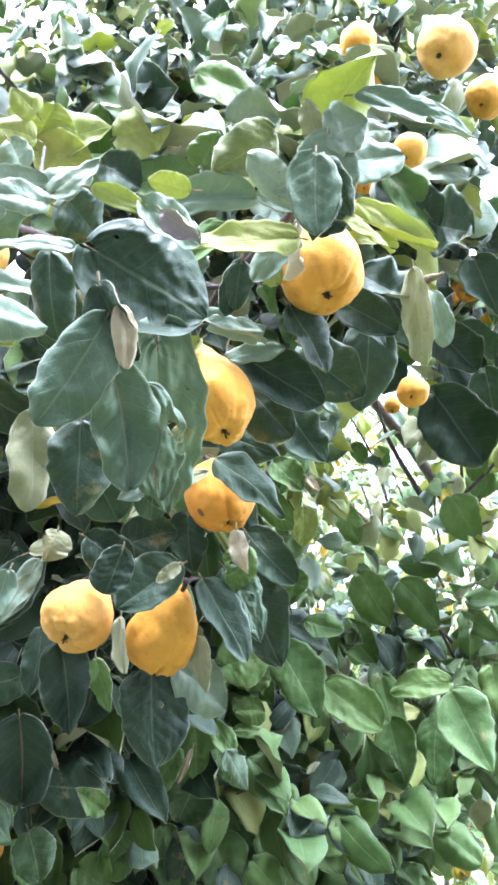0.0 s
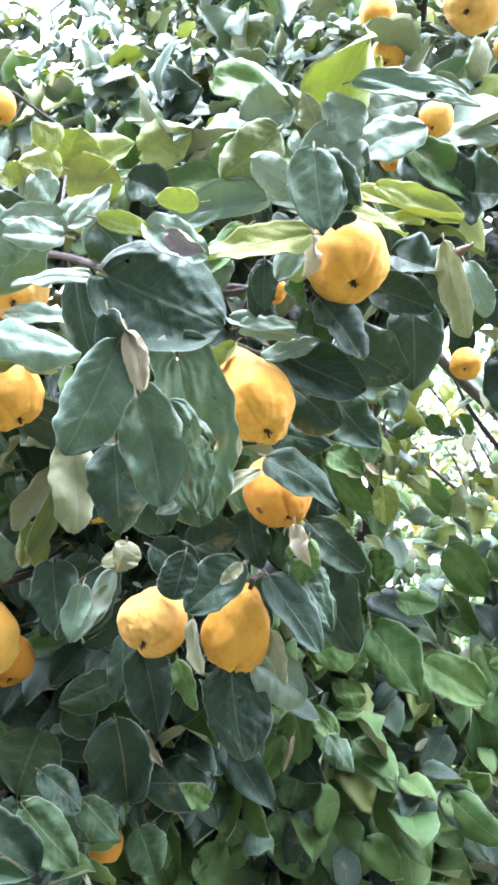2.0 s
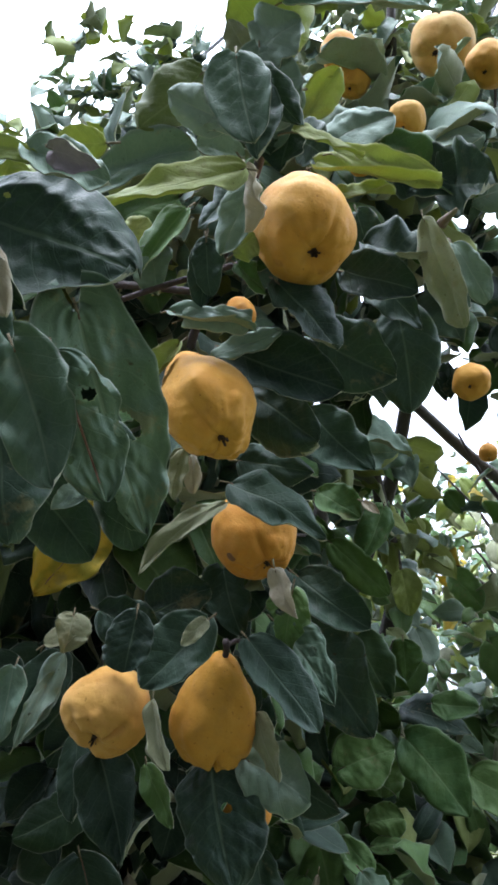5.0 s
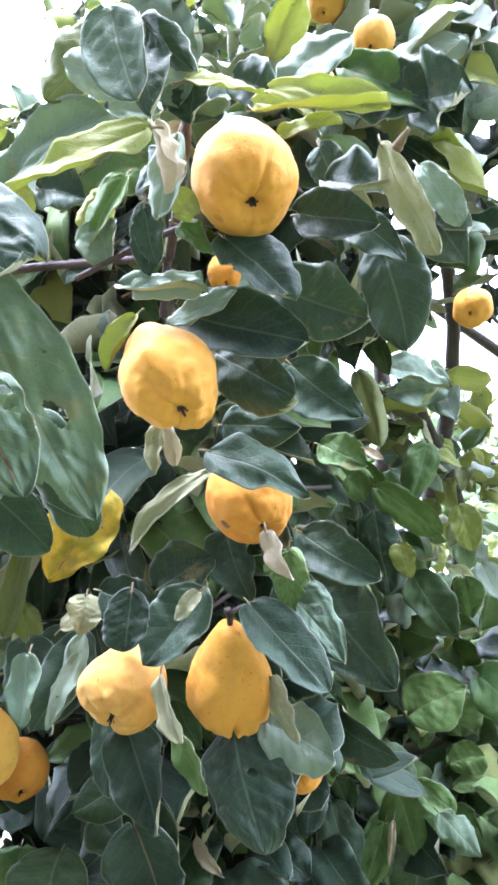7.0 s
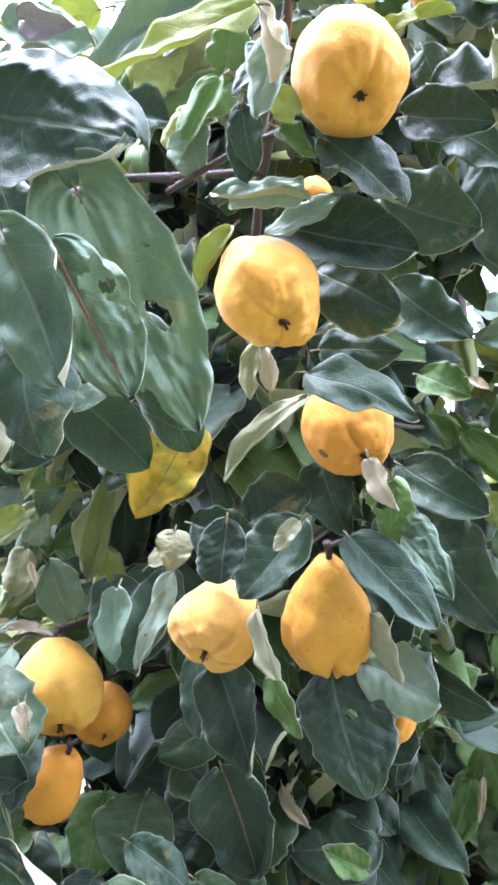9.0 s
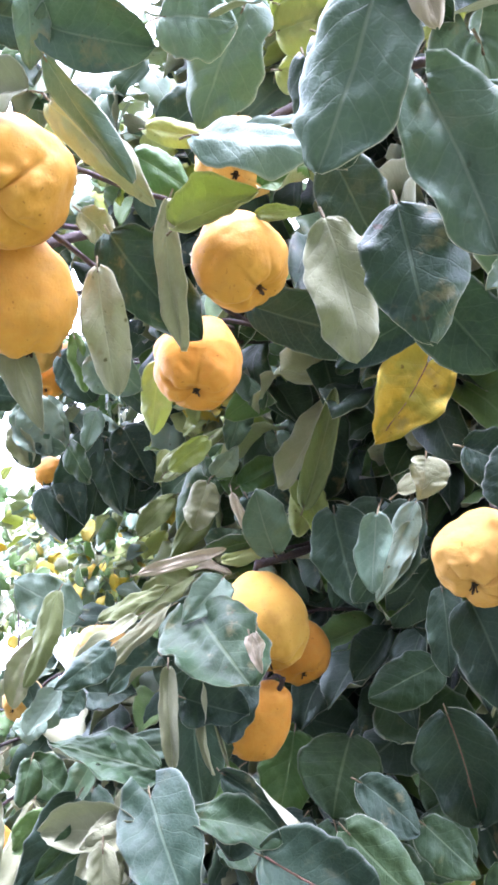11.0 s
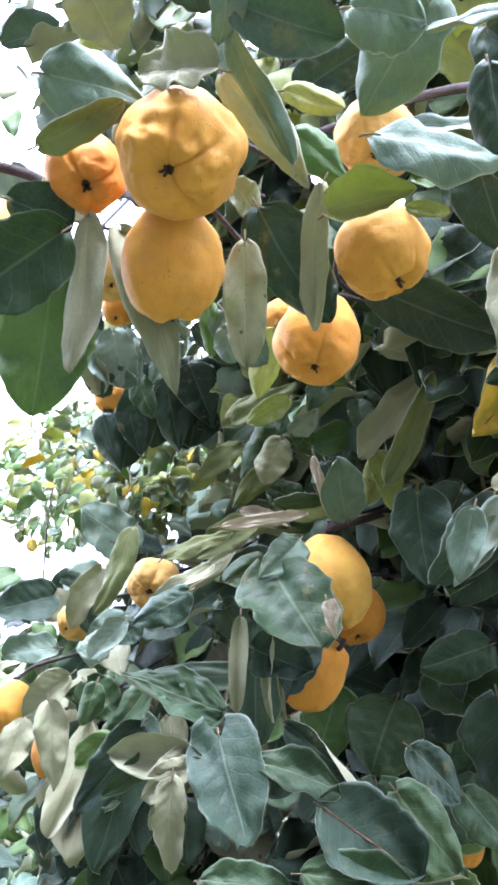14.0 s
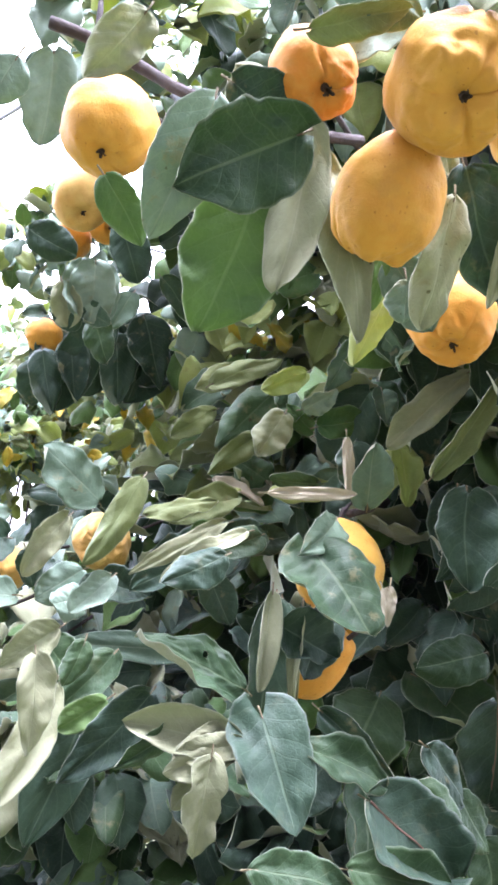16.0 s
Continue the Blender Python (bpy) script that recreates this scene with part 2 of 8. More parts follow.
# ---- builders ----
def part(name, data, material, parent, label=""):
    """One mesh object under a thing or a part."""
    if isinstance(data, bmesh.types.BMesh):
        mesh = bpy.data.meshes.new(name)
        data.to_mesh(mesh)
        data.free()
        data = mesh
    ob = new(name, data)
    if material and not data.materials:
        data.materials.append(material)
    ob.parent = parent
    if label:
        tagged(ob, label)
    return ob


def thing(name, at, label, category, group="", kind=""):
    ob = new(name)
    ob.empty_display_size = 0.02
    ob.location = at
    return tagged(ob, label, category, group, kind)


def tube_mesh(name, points, r0, r1, sides=7, rough=0.06, material=None):
    """A tapering, slightly knobbly stem along a smooth line through the points."""
    pts = [Vector(p) for p in points]
    line = []
    for i in range(len(pts) - 1):
        a, b = pts[max(i - 1, 0)], pts[i]
        c, d = pts[i + 1], pts[min(i + 2, len(pts) - 1)]
        steps = max(3, min(14, int((c - b).length / (3.5 * r0 + 0.004))))
        for s in range(steps):
            u = s / steps
            line.append(0.5 * (2 * b + (c - a) * u + (2 * a - 5 * b + 4 * c - d) * u * u + (3 * b - a - 3 * c + d) * u ** 3))
    line.append(pts[-1])
    verts, faces = [], []
    side = Vector((0.31, 0.23, 0.92))
    for i, p in enumerate(line):
        way = (line[min(i + 1, len(line) - 1)] - line[max(i - 1, 0)]).normalized()
        u = way.cross(side)
        u = u.normalized() if u.length > 1e-4 else way.orthogonal().normalized()
        v = way.cross(u)
        r = (r0 + (r1 - r0) * i / (len(line) - 1)) * (1 + rough * 2.5 * noise.noise(p * 45))
        for k in range(sides):
            a = 2 * math.pi * k / sides
            verts.append(p + r * (math.cos(a) * u + math.sin(a) * v))
    for i in range(len(line) - 1):
        for k in range(sides):
            q = (k + 1) % sides
            faces.append((i * sides + k, i * sides + q, (i + 1) * sides + q, (i + 1) * sides + k))
    faces.append(tuple(range(sides))[::-1])
    faces.append(tuple((len(line) - 1) * sides + k for k in range(sides)))
    mesh = bpy.data.meshes.new(name)
    mesh.from_pydata(verts, [], faces)
    mesh.shade_smooth()
    if material:
        mesh.materials.append(material)
    return mesh


def leaf_shape(length, width, fold=0.15, curl=0.25, wave=0.05, cup=0.0, twist=0.0, seed=0, nu=30, nv=8, bite=0.0, stalk=0.0, holes=(), heart=None, quilt=1.0, rolls=None, form=None, hook=None, lobed=1.0):
    """Vertices, faces, uvs and material slots of a quince leaf: midrib along +y from the origin, upper face to +z. Upper and lower
    faces are a blade's thickness apart; fold lifts the halves, curl bends the tip down, wave ruffles the margin, bite eats into it."""
    rng = random.Random(seed)
    if holes:
        nu, nv = 100, 30
    ph, ph2, kw = rng.uniform(0, 6.28), rng.uniform(0, 6.28), rng.uniform(1.4, 2.4)
    skew, blunt, round_ = rng.uniform(-0.10, 0.10), rng.uniform(0.46, 0.80), rng.uniform(0.36, 0.50)
    if form:
        round_, blunt = form
    peak = round_ / (round_ + blunt)
    top, hook = peak ** round_ * (1 - peak) ** blunt, (rng.uniform(-0.13, 0.13) if hook is None else hook) * length
    heart, rolls = rng.uniform(0.02, 0.16) if heart is None else heart, rolls or (rng.gauss(0, 0.33), rng.gauss(0, 0.33))
    verts, uvs = [], []
    for i in range(nu + 1):
        s = i / nu
        e = min(max(s, 0.0015), 0.9985)
        half = 0.5 * width * (e ** round_) * ((1 - e) ** blunt) / top
        keel = fold * (0.8 + 0.7 * noise.noise((2.1 * s, ph, 3.0)))
        for j in range(-nv, nv + 1):
            u = j / nv
            w, right = abs(u), u > 0
            edge = half * (1 + 0.17 * lobed * noise.noise((3.0 * s + ph, 9.3 * right + ph2, 0.7)) + 0.09 * lobed * noise.noise((11 * s, 5.3 * right + ph, 0.2)) + skew * (1 if right else -1))
            if bite and w > 0.6:
                edge *= 1 - bite * max(0.0, noise.noise((5.0 * s + seed, 7.3 * right, 0.5))) * (w - 0.6) * 2.5
            x = u * edge + hook * s * s
            z = keel * w * edge + cup * width * u * u * 0.5 - curl * length * (max(s - 0.25, 0) ** 2) * 0.9
            z += rolls[right] * width * max(w - 0.3, 0) ** 2 * (0.35 + 1.3 * math.exp(-((s - 0.5 - 0.05 * ph) / 0.3) ** 2))
            z += wave * width * (w ** 1.7) * (0.6 * math.sin(2 * math.pi * kw * s + ph + (0 if right else 1.3)) + 1.3 * noise.noise((6.5 * s + ph, 4.1 * right, ph2)))
            if nu > 13:
                blister = abs(math.sin(math.pi * (6.5 * s - 1.7 * w + 0.35 * noise.noise((5 * s, 4 * u, ph))))) - 0.6
                z += (1 + 2.2 * (quilt - 1)) * (0.010 + 0.14 * wave) * width * blister * (0.5 + 1.1 * noise.noise((2.7 * s + ph2, 2.1 * u, ph))) * min(1, w * 4) * (1 - 0.5 * w)
                z += 0.022 * width * noise.noise((11 * s + ph, 6 * u, ph2))
                z += (quilt - 1) * width * min(1, w * 4) * (0.16 * noise.noise((4.3 * s + ph, 2.6 * u, ph2 + 4)) + 0.05 * noise.noise((9 * s + ph2, 5 * u, ph)))
            z += 0.05 * length * noise.noise((2.6 * s + ph, 1.6 * u, ph2))
            y = s * length - heart * width * w ** 1.5 * (1 - s) ** 3 + 0.02 * width * math.sin(5 * s + ph2) * u
            a = twist * s
            verts.append((x * math.cos(a) - z * math.sin(a), y, x * math.sin(a) + z * math.cos(a)))
            uvs.append((0.5 + 0.5 * u, s))
    m, n = 2 * nv + 1, len(verts)
    thick = 0.0007
    verts += [(x, y, z - thick) for x, y, z in verts]
    uvs += uvs
    faces, slots = [], []
    for i in range(nu):
        for j in range(m - 1):
            q = (i * m + j, i * m + j + 1, (i + 1) * m + j + 1, (i + 1) * m + j)
            s, u = (i + 0.5) / nu, (j + 0.5) / nv - 1
            if any(((s - hs) * length) ** 2 + ((u - hu) * 0.45 * width) ** 2 < (hr * length * (1 + 0.6 * noise.noise((9 * s, 7 * u, seed)))) ** 2 for hs, hu, hr in holes):
                continue
            for tri in ((q[0], q[1], q[2]), (q[0], q[2], q[3])):
                faces += [tri, tuple(n + k for k in tri[::-1])]
                slots += [0, 1]
    ring = [i * m for i in range(nu, -1, -1)] + list(range(1, m)) + [i * m + m - 1 for i in range(1, nu + 1)] + [nu * m + j for j in range(m - 2, 0, -1)]
    for a, b in zip(ring, ring[1:] + ring[:1]):
        faces.append((b, a, n + a, n + b))
        slots.append(1)
    if stalk:
        base = len(verts)
        for i in range(4):
            f = i / 3
            r = 0.0006 + 0.0003 * f
            for k in range(5):
                a = 2 * math.pi * k / 5
                verts.append((r * math.cos(a), 0.003 * (1 - f) - stalk * f, r * math.sin(a) - 0.0008 - 0.45 * stalk * f * f))
                uvs.append((0.5, 0.0))
        for i in range(3):
            for k in range(5):
                p, q = base + i * 5 + k, base + i * 5 + (k + 1) % 5
                faces.append((p, q, q + 5, p + 5))
                slots.append(2)
    return verts, faces, uvs, slots


def leaf_mesh(name, shape, style):
    verts, faces, uvs, slots = shape
    mesh = bpy.data.meshes.new(name)
    mesh.from_pydata(verts, [], faces)
    layer = mesh.uv_layers.new(name="uv")
    loops = np.empty(len(mesh.loops), dtype=np.int32)
    mesh.loops.foreach_get("vertex_index", loops)
    layer.data.foreach_set("uv", np.array(uvs, dtype=np.float32)[loops].ravel())
    for material in (*STYLES[style], PETIOLE):
        mesh.materials.append(material)
    mesh.polygons.foreach_set("material_index", np.array(slots, dtype=np.int32))
    mesh.shade_smooth()
    return mesh


def frame_of(base, way, face):
    y = Vector(way).normalized()
    z = Vector(face) - Vector(face).dot(y) * y
    z.normalize()
    x = y.cross(z)
    return Matrix(((x.x, y.x, z.x, base[0]), (x.y, y.y, z.y, base[1]), (x.z, y.z, z.z, base[2]), (0, 0, 0, 1)))


COUNT = [0]


def leaf(tree, base, tip, face, width, style="dark", label="", rib=0.0, **shape):
    """One large leaf of the tree, from base to tip, its upper side towards face."""
    COUNT[0] += 1
    way = Vector(tip) - Vector(base)
    shape.setdefault("stalk", 0.009)
    shape.setdefault("quilt", 1.12)
    shape.setdefault("seed", COUNT[0])
    # the chord runs from base to tip: turn the blade back by half its bend
    bend = math.atan(shape.get("curl", 0.25) * 0.5)
    blade = leaf_shape(way.length, width, **shape)
    ob = part("leaf", leaf_mesh("leaf", blade, style), None, tree, label)
    if rib:
        # a raised midrib that runs on from the stalk
        middle = [Vector(v) + Vector((0, 0, 0.3 * rib)) for v, uv in zip(blade[0][:len(blade[0]) // 2], blade[2]) if abs(uv[0] - 0.5) < 1e-6 and uv[1] < 0.9]
        part("midrib", tube_mesh("midrib", middle[::3], rib, 0.3 * rib, 6, material=RED_RIB), None, ob, "reddish midrib")
    ob.matrix_basis = frame_of(base, way, face) @ pose(0, 0, 0, math.degrees(bend))
    return ob


TEMPLATES = {}
for fine, nu, nv in ((True, 10, 2), (False, 6, 2)):
    TEMPLATES[fine] = []
    for n in range(20):
        rng = random.Random(100 + n)
        verts, faces, uvs, slots = leaf_shape(1.0, rng.uniform(0.50, 0.78), rng.uniform(0.12, 0.6), rng.uniform(-0.1, 0.6), rng.uniform(0.05, 0.15), rng.uniform(-0.12, 0.12), rng.uniform(-0.5, 0.5), 300 + n, nu, nv)
        half = len(verts) // 2
        # a blade 0.09 long has the same thickness as the large ones
        verts = verts[:half] + [(x, y, z - 0.007) for x, y, z in verts[:half]]
        TEMPLATES[fine].append((np.array(verts), faces, np.array(uvs), np.array(slots)))
ORDER = ["dark", "mid", "olive", "green", "grey", "sage", "lime", "under", "yellow", "dry"]
SHARED = {}


def template_mesh(n, style):
    if (n, style) not in SHARED:
        verts, faces, uvs, slots = TEMPLATES[True][n]
        SHARED[n, style] = leaf_mesh("leaf", ([tuple(v) for v in verts], faces, [tuple(u) for u in uvs], list(slots)), style)
    return SHARED[n, style]


def spread(rng, centre, radii, count, size, out, droop, hollow=0.0):
    """Places, turns and lengths of leaves in an ellipsoid: blades hang outwards and down, faces up and out."""
    made = []
    while len(made) < count:
        p = Vector([rng.uniform(-1, 1) for _ in range(3)])
        if not hollow <= p.length <= 1 or noise.noise(Vector(centre) * 3 + p * 2.3) < -0.22:
            continue
        away = Vector((p.x * 0.6, p.y * 0.6, p.z * 0.3)) + Vector(out)
        wild = Vector([rng.gauss(0, 0.55) for _ in range(3)])
        way = away * 0.8 + Vector((0, 0, -droop)) + wild
        face = Vector((0, 0, 0.75)) + Vector(out) * 1.7 + Vector([rng.gauss(0, 0.5) for _ in range(3)])
        base = Vector(centre) + Vector([a * b for a, b in zip(p, radii)])
        made.append((frame_of(base, way, face), size * rng.uniform(0.62, 1.25)))
    return made


def foliage(tree, centre, radii, count, size=0.085, mix="dark 6 green 3 under 1", out=(0, -0.6, 0), droop=0.55, single=0, seed=1, hollow=0.0):
    """A bough's leaves: the first few as leaves of their own, the rest as one mass."""
    rng = random.Random(seed * 7919 + count)
    words = mix.split()
    styles = [w for w, times in zip(words[::2], words[1::2]) for _ in range(int(times))]
    made = spread(rng, centre, radii, count, size, out, droop, hollow)
    made.sort(key=lambda m: m[0].translation.y)
    for m, length in made[:single]:
        ob = part("leaf", template_mesh(rng.randrange(20), rng.choice(styles)), None, tree)
        ob.matrix_basis = m @ Matrix.Scale(length, 4)
    verts, faces, uvs, slots, total = [], [], [], [], 0
    for m, length in made[single:]:
        v, f, uv, slot = TEMPLATES[centre[1] < 1.45][rng.randrange(20)]
        turn = np.array(m.to_3x3()) * length
        verts.append(v @ turn.T + np.array(m.translation))
        faces += [tuple(total + k for k in face) for face in f]
        uvs.append(uv)
        slots.append(slot + 2 * ORDER.index(rng.choice(styles)))
        total += len(v)
    if not verts:
        return
    mesh = bpy.data.meshes.new("foliage")
    mesh.from_pydata(np.concatenate(verts).tolist(), [], faces)
    layer = mesh.uv_layers.new(name="uv")
    loops = np.empty(len(mesh.loops), dtype=np.int32)
    mesh.loops.foreach_get("vertex_index", loops)
    layer.data.foreach_set("uv", np.concatenate(uvs).astype(np.float32)[loops].ravel())
    for style in ORDER:
        for material in STYLES[style + "_mass"]:
            mesh.materials.append(material)
    mesh.polygons.foreach_set("material_index", np.concatenate(slots).astype(np.int32))
    mesh.shade_smooth()
    tagged(part("foliage", mesh, None, tree), kind="stuff")


TINTS = {"gold": (0.52, 0.272, 0.038), "orange": (0.51, 0.228, 0.030), "lemon": (0.51, 0.318, 0.058), "pale": (0.56, 0.38, 0.125), "peach": (0.54, 0.315, 0.085), "rust": (0.45, 0.16, 0.018)}


def quince(centre, way, width, ratio=1.05, neck=0.0, lobes=0.05, tint="gold", turn=0.0, seed=1, label="", eye=1.0, lean=0.0, bruise=None):
    """A quince: flesh, dried calyx in its dimple and a short stalk. way runs from the stalk to the calyx."""
    rng = random.Random(seed)
    down = Vector(way).normalized()
    z = -down
    x = z.orthogonal().normalized()
    y = z.cross(x)
    m = Matrix(((x.x, y.x, z.x, centre[0]), (x.y, y.y, z.y, centre[1]), (x.z, y.z, z.z, centre[2]), (0, 0, 0, 1))) @ pose(0, 0, 0, 0, 0, turn)
    root = thing("quince_fruit", (0, 0, 0), label or "ripe golden-yellow quince hanging among the leaves", "fruit", "quinces on the tree")
    root.matrix_basis = m
    r, nu, nv = width / 2, *((56, 88) if lobes > 0.055 else (40, 48))
    ph = [rng.uniform(0, 6.28) for _ in range(5)]
    folds = rng.choice((1.5, 2.0, 2.0))
    asym = [rng.uniform(0.01, 0.035) for _ in range(3)]
    verts, faces = [], []

    def shell(th, fi):
        s, c = math.sin(th), math.cos(th)
        up = max(0.0, (1.8 - th) / 1.8)
        f = min(1.0, max(0.0, (th / 2.1 - 0.12) / 0.88))
        rad = s ** 0.86 * (1 - neck * (1 - f * f * (3 - 2 * f))) if s > 0 else 0
        h = c * ratio
        h -= 0.10 * math.exp(-((th / 0.22) ** 2)) * (1 - neck)
        low = math.pi - th
        h += 0.24 * math.exp(-((low / 0.24) ** 2))
        g = math.exp(-(((low - 0.55) / 0.40) ** 2))
        crease = (1 - abs(math.sin(folds * fi + ph[0] + 0.75 * math.sin(fi + ph[2]) + 0.35 * math.sin(2 * fi + ph[4])))) ** 6 * (0.7 + 0.4 * math.sin(fi + ph[1]))
        mid = math.exp(-(((th - 1.55) / 0.75) ** 2))
        rad *= 1 - lobes * (1.9 * g * crease + 0.10 * mid * crease) + 0.5 * lobes * g * math.cos(3 * fi + ph[1])
        rad *= 1 + 0.34 * lobes * math.cos(5 * fi + ph[2] + 0.5 * math.sin(2 * fi)) * math.exp(-(((th - 2.0) / 0.75) ** 2))
        h += lobes * g * 1.5 * crease
        rad *= 1 + lobes * math.exp(-(((low - 0.50) / 0.42) ** 2)) * (0.55 * noise.noise((3.2 * math.cos(fi) + seed, 3.2 * math.sin(fi), 1.2 * th)) + 0.30 * noise.noise((6.5 * math.cos(fi), 6.5 * math.sin(fi) + seed, 2.0 * th)))
        rad *= 1 + asym[0] * math.cos(fi + ph[3]) + asym[1] * math.cos(2 * fi + ph[4])
        p = Vector((rad * math.cos(fi) + lean * up * up, rad * math.sin(fi), h))
        bump = noise.noise(p * 1.3 + Vector((seed, 0, 0))) * 0.075 + noise.noise(p * 3.0 + Vector((0, seed, 0))) * (0.018 + 0.13 * lobes) * 1.2 + noise.noise(p * 7.0 + Vector((0, 0, seed))) * 0.006 + lobes * g * (0.6 * noise.noise(p * 3.6 + Vector((seed, seed, 0))) - 0.55 * abs(noise.noise(p * 5.0 + Vector((seed, 2, 0)))) + 0.22 * noise.noise(p * 9.0 + Vector((seed, 0, 3)))) - 0.16 * lobes * abs(noise.noise(p * 4.0 + Vector((3, seed, 1))))
        return p * (1 + bump) * r

    for i in range(nu + 1):
        for j in range(nv):
            verts.append(shell(math.pi * min(max(i / nu, 0.004), 0.996), 2 * math.pi * j / nv))
    for i in range(nu):
        for j in range(nv):
            k = (j + 1) % nv
            faces.append((i * nv + j, (i + 1) * nv + j, (i + 1) * nv + k, i * nv + k))
    faces += [tuple(range(nv)), tuple(nu * nv + j for j in range(nv))[::-1]]
    mesh = bpy.data.meshes.new("flesh")
    mesh.from_pydata(verts, [], faces)
    mesh.shade_smooth()
    flesh = part("flesh", mesh, SKIN, root)
    flesh.color = (*TINTS[tint], 1)
    foot = shell(math.pi * 0.985, 0.0).z
    # dried calyx: a dark cup with five ragged sepals
    bm = bmesh.new()
    for k in range(5):
        a = ph[0] / 5 + 2 * math.pi * k / 5 + rng.uniform(-0.2, 0.2)
        d, t = Vector((math.cos(a), math.sin(a), 0)), Vector((-math.sin(a), math.cos(a), 0))
        ln, wd, dip = rng.uniform(0.04, 0.10) * r * eye, rng.uniform(0.022, 0.042) * r * eye, rng.uniform(0.05, 0.22) * r * eye
        p0 = Vector((0, 0, foot - 0.01 * r)) + d * 0.03 * r
        rows = []
        for f, w in ((0, 0.8), (0.4, 1.0), (0.75, 0.6), (1.0, 0.12)):
            c = p0 + d * ln * f + Vector((0, 0, -dip * math.sin(2.2 * f)))
            rows.append([bm.verts.new(c + t * wd * w + Vector((0, 0, lift))) for lift in (0.0, 0.016 * r)] + [bm.verts.new(c - t * wd * w + Vector((0, 0, lift))) for lift in (0.016 * r, 0.0)])
        for p, q in zip(rows, rows[1:]):
            for n in range(4):
                bm.faces.new((p[n], p[(n + 1) % 4], q[(n + 1) % 4], q[n]))
        bm.faces.new(rows[-1])
    cup = bmesh.ops.create_uvsphere(bm, u_segments=10, v_segments=6, radius=0.085 * r * eye)["verts"]
    bmesh.ops.scale(bm, vec=(1, 1, 0.45), verts=cup)
    bmesh.ops.translate(bm, vec=(0, 0, foot + 0.015 * r), verts=cup)
    part("calyx", bm, CALYX, root, "dark brown dried calyx")
    if bruise:
        d = (m.to_3x3().inverted() @ Vector(bruise)).normalized()
        th0, fi0 = math.acos(d.z), math.atan2(d.y, d.x)
        bm = bmesh.new()
        rows = [[bm.verts.new(shell(th0 + 0.14 * q * math.cos(a) * (1 + 0.2 * math.sin(2 * a)), fi0 + 0.11 * q * math.sin(a) / math.sin(th0)) * (1.012 - 0.013 * q ** 3)) for a in (2 * math.pi * k / 16 for k in range(16))] for q in (0.3, 0.7, 1.0)]
        bm.faces.new(rows[0])
        for p, q in zip(rows, rows[1:]):
            for n in range(16):
                bm.faces.new((p[n], q[n], q[(n + 1) % 16], p[(n + 1) % 16]))
        bmesh.ops.recalc_face_normals(bm, faces=bm.faces)
        part("bruise", bm, BRUISE, root, "sunken brown bruise")
    head = shell(math.pi * 0.01, 0.0)
    head = Vector((lean * r, 0, head.z))
    part("stalk", tube_mesh("stalk", [head - Vector((0, 0, 0.1 * r)), head + Vector((0.02 * r, 0.03 * r, 0.18 * r)), head + Vector((0.1 * r, 0.05 * r, 0.40 * r))], 0.0024, 0.0030, 7), TWIG, root)
    return m @ (head + Vector((0.1 * r, 0.05 * r, 0.40 * r)))


def bough(tree, name, points, r0, r1, material=None, sides=8):
    return part(name, tube_mesh(name, points, r0, r1, sides, material=material or TWIG), None, tree)


# ---- ground ----
bm = bmesh.new()
for r0, r1, n in ((0, 3, 24), (3, 9, 24), (9, 40, 24), (40, 4000, 24)):
    for k in range(n):
        ring = []
        for r, a in ((r0, k), (r1, k), (r1, k + 1), (r0, k + 1)):
            a = 2 * math.pi * a / n
            x, y = r * math.cos(a), r * math.sin(a)
            ring.append(bm.verts.new((x, y, 0.05 * noise.noise((x * 0.7, y * 0.7, 0)) if 0 < r < 50 else 0)))
        bm.faces.new(ring if r0 else ring[:3])
bmesh.ops.remove_doubles(bm, verts=bm.verts, dist=0.001)
tagged(part("ground", bm, ground_material(), None), "mown orchard grass with patches of bare earth", "ground", kind="structure")


# kept dark so that the added wall throws little light back
def wall_material():
    k = Nodes("sky_blocking_render")
    a, b = k.noise(0.9, 4.0), k.noise(35.0, 5.0, 0.65)
    col = k.mix(k.math("MULTIPLY", a, 0.6), k.ramp(b, (0.3, (0.11, 0.11, 0.105)), (0.7, (0.16, 0.155, 0.15))), (0.08, 0.08, 0.075))
    return k.out(k.put("ShaderNodeBsdfPrincipled", {"Base Color": col, "Roughness": 0.9, "Normal": k.bump(b, 0.5, 0.01)}).outputs[0])


# ---- unseen plain wall, added behind the camera to cut the low sky light ----
bm = bmesh.new()
bmesh.ops.create_cube(bm, size=1.0)
bmesh.ops.scale(bm, vec=(36.0, 0.3, 8.0), verts=bm.verts)
bmesh.ops.bevel(bm, geom=bm.edges[:], offset=0.02, segments=2, affect="EDGES")
wall = part("wall_south", bm, wall_material(), None)
wall.location = (0.0, -1.9, 3.98)
tagged(wall, "added unseen plain dark wall that blocks the low sky", "wall", kind="structure")


# ---- the quince tree ----
quince_tree = thing("quince_tree", (0.62, 2.25, 0), "broad quince tree laden with ripe yellow fruit and large blue-green leaves", "tree")
quince_tree.location = (0, 0, 0)
bough(quince_tree, "trunk", [(-0.500, 2.350, -0.050), (-0.460, 2.320, 0.500), (-0.500, 2.270, 1.000), (-0.420, 2.200, 1.450)], 0.085, 0.06, BARK)
bough(quince_tree, "limb", [(-0.480, 2.300, 0.800), (0.400, 2.600, 1.200), (0.620, 2.500, 1.600), (0.573, 2.247, 1.817)], 0.022, 0.018, BARK)
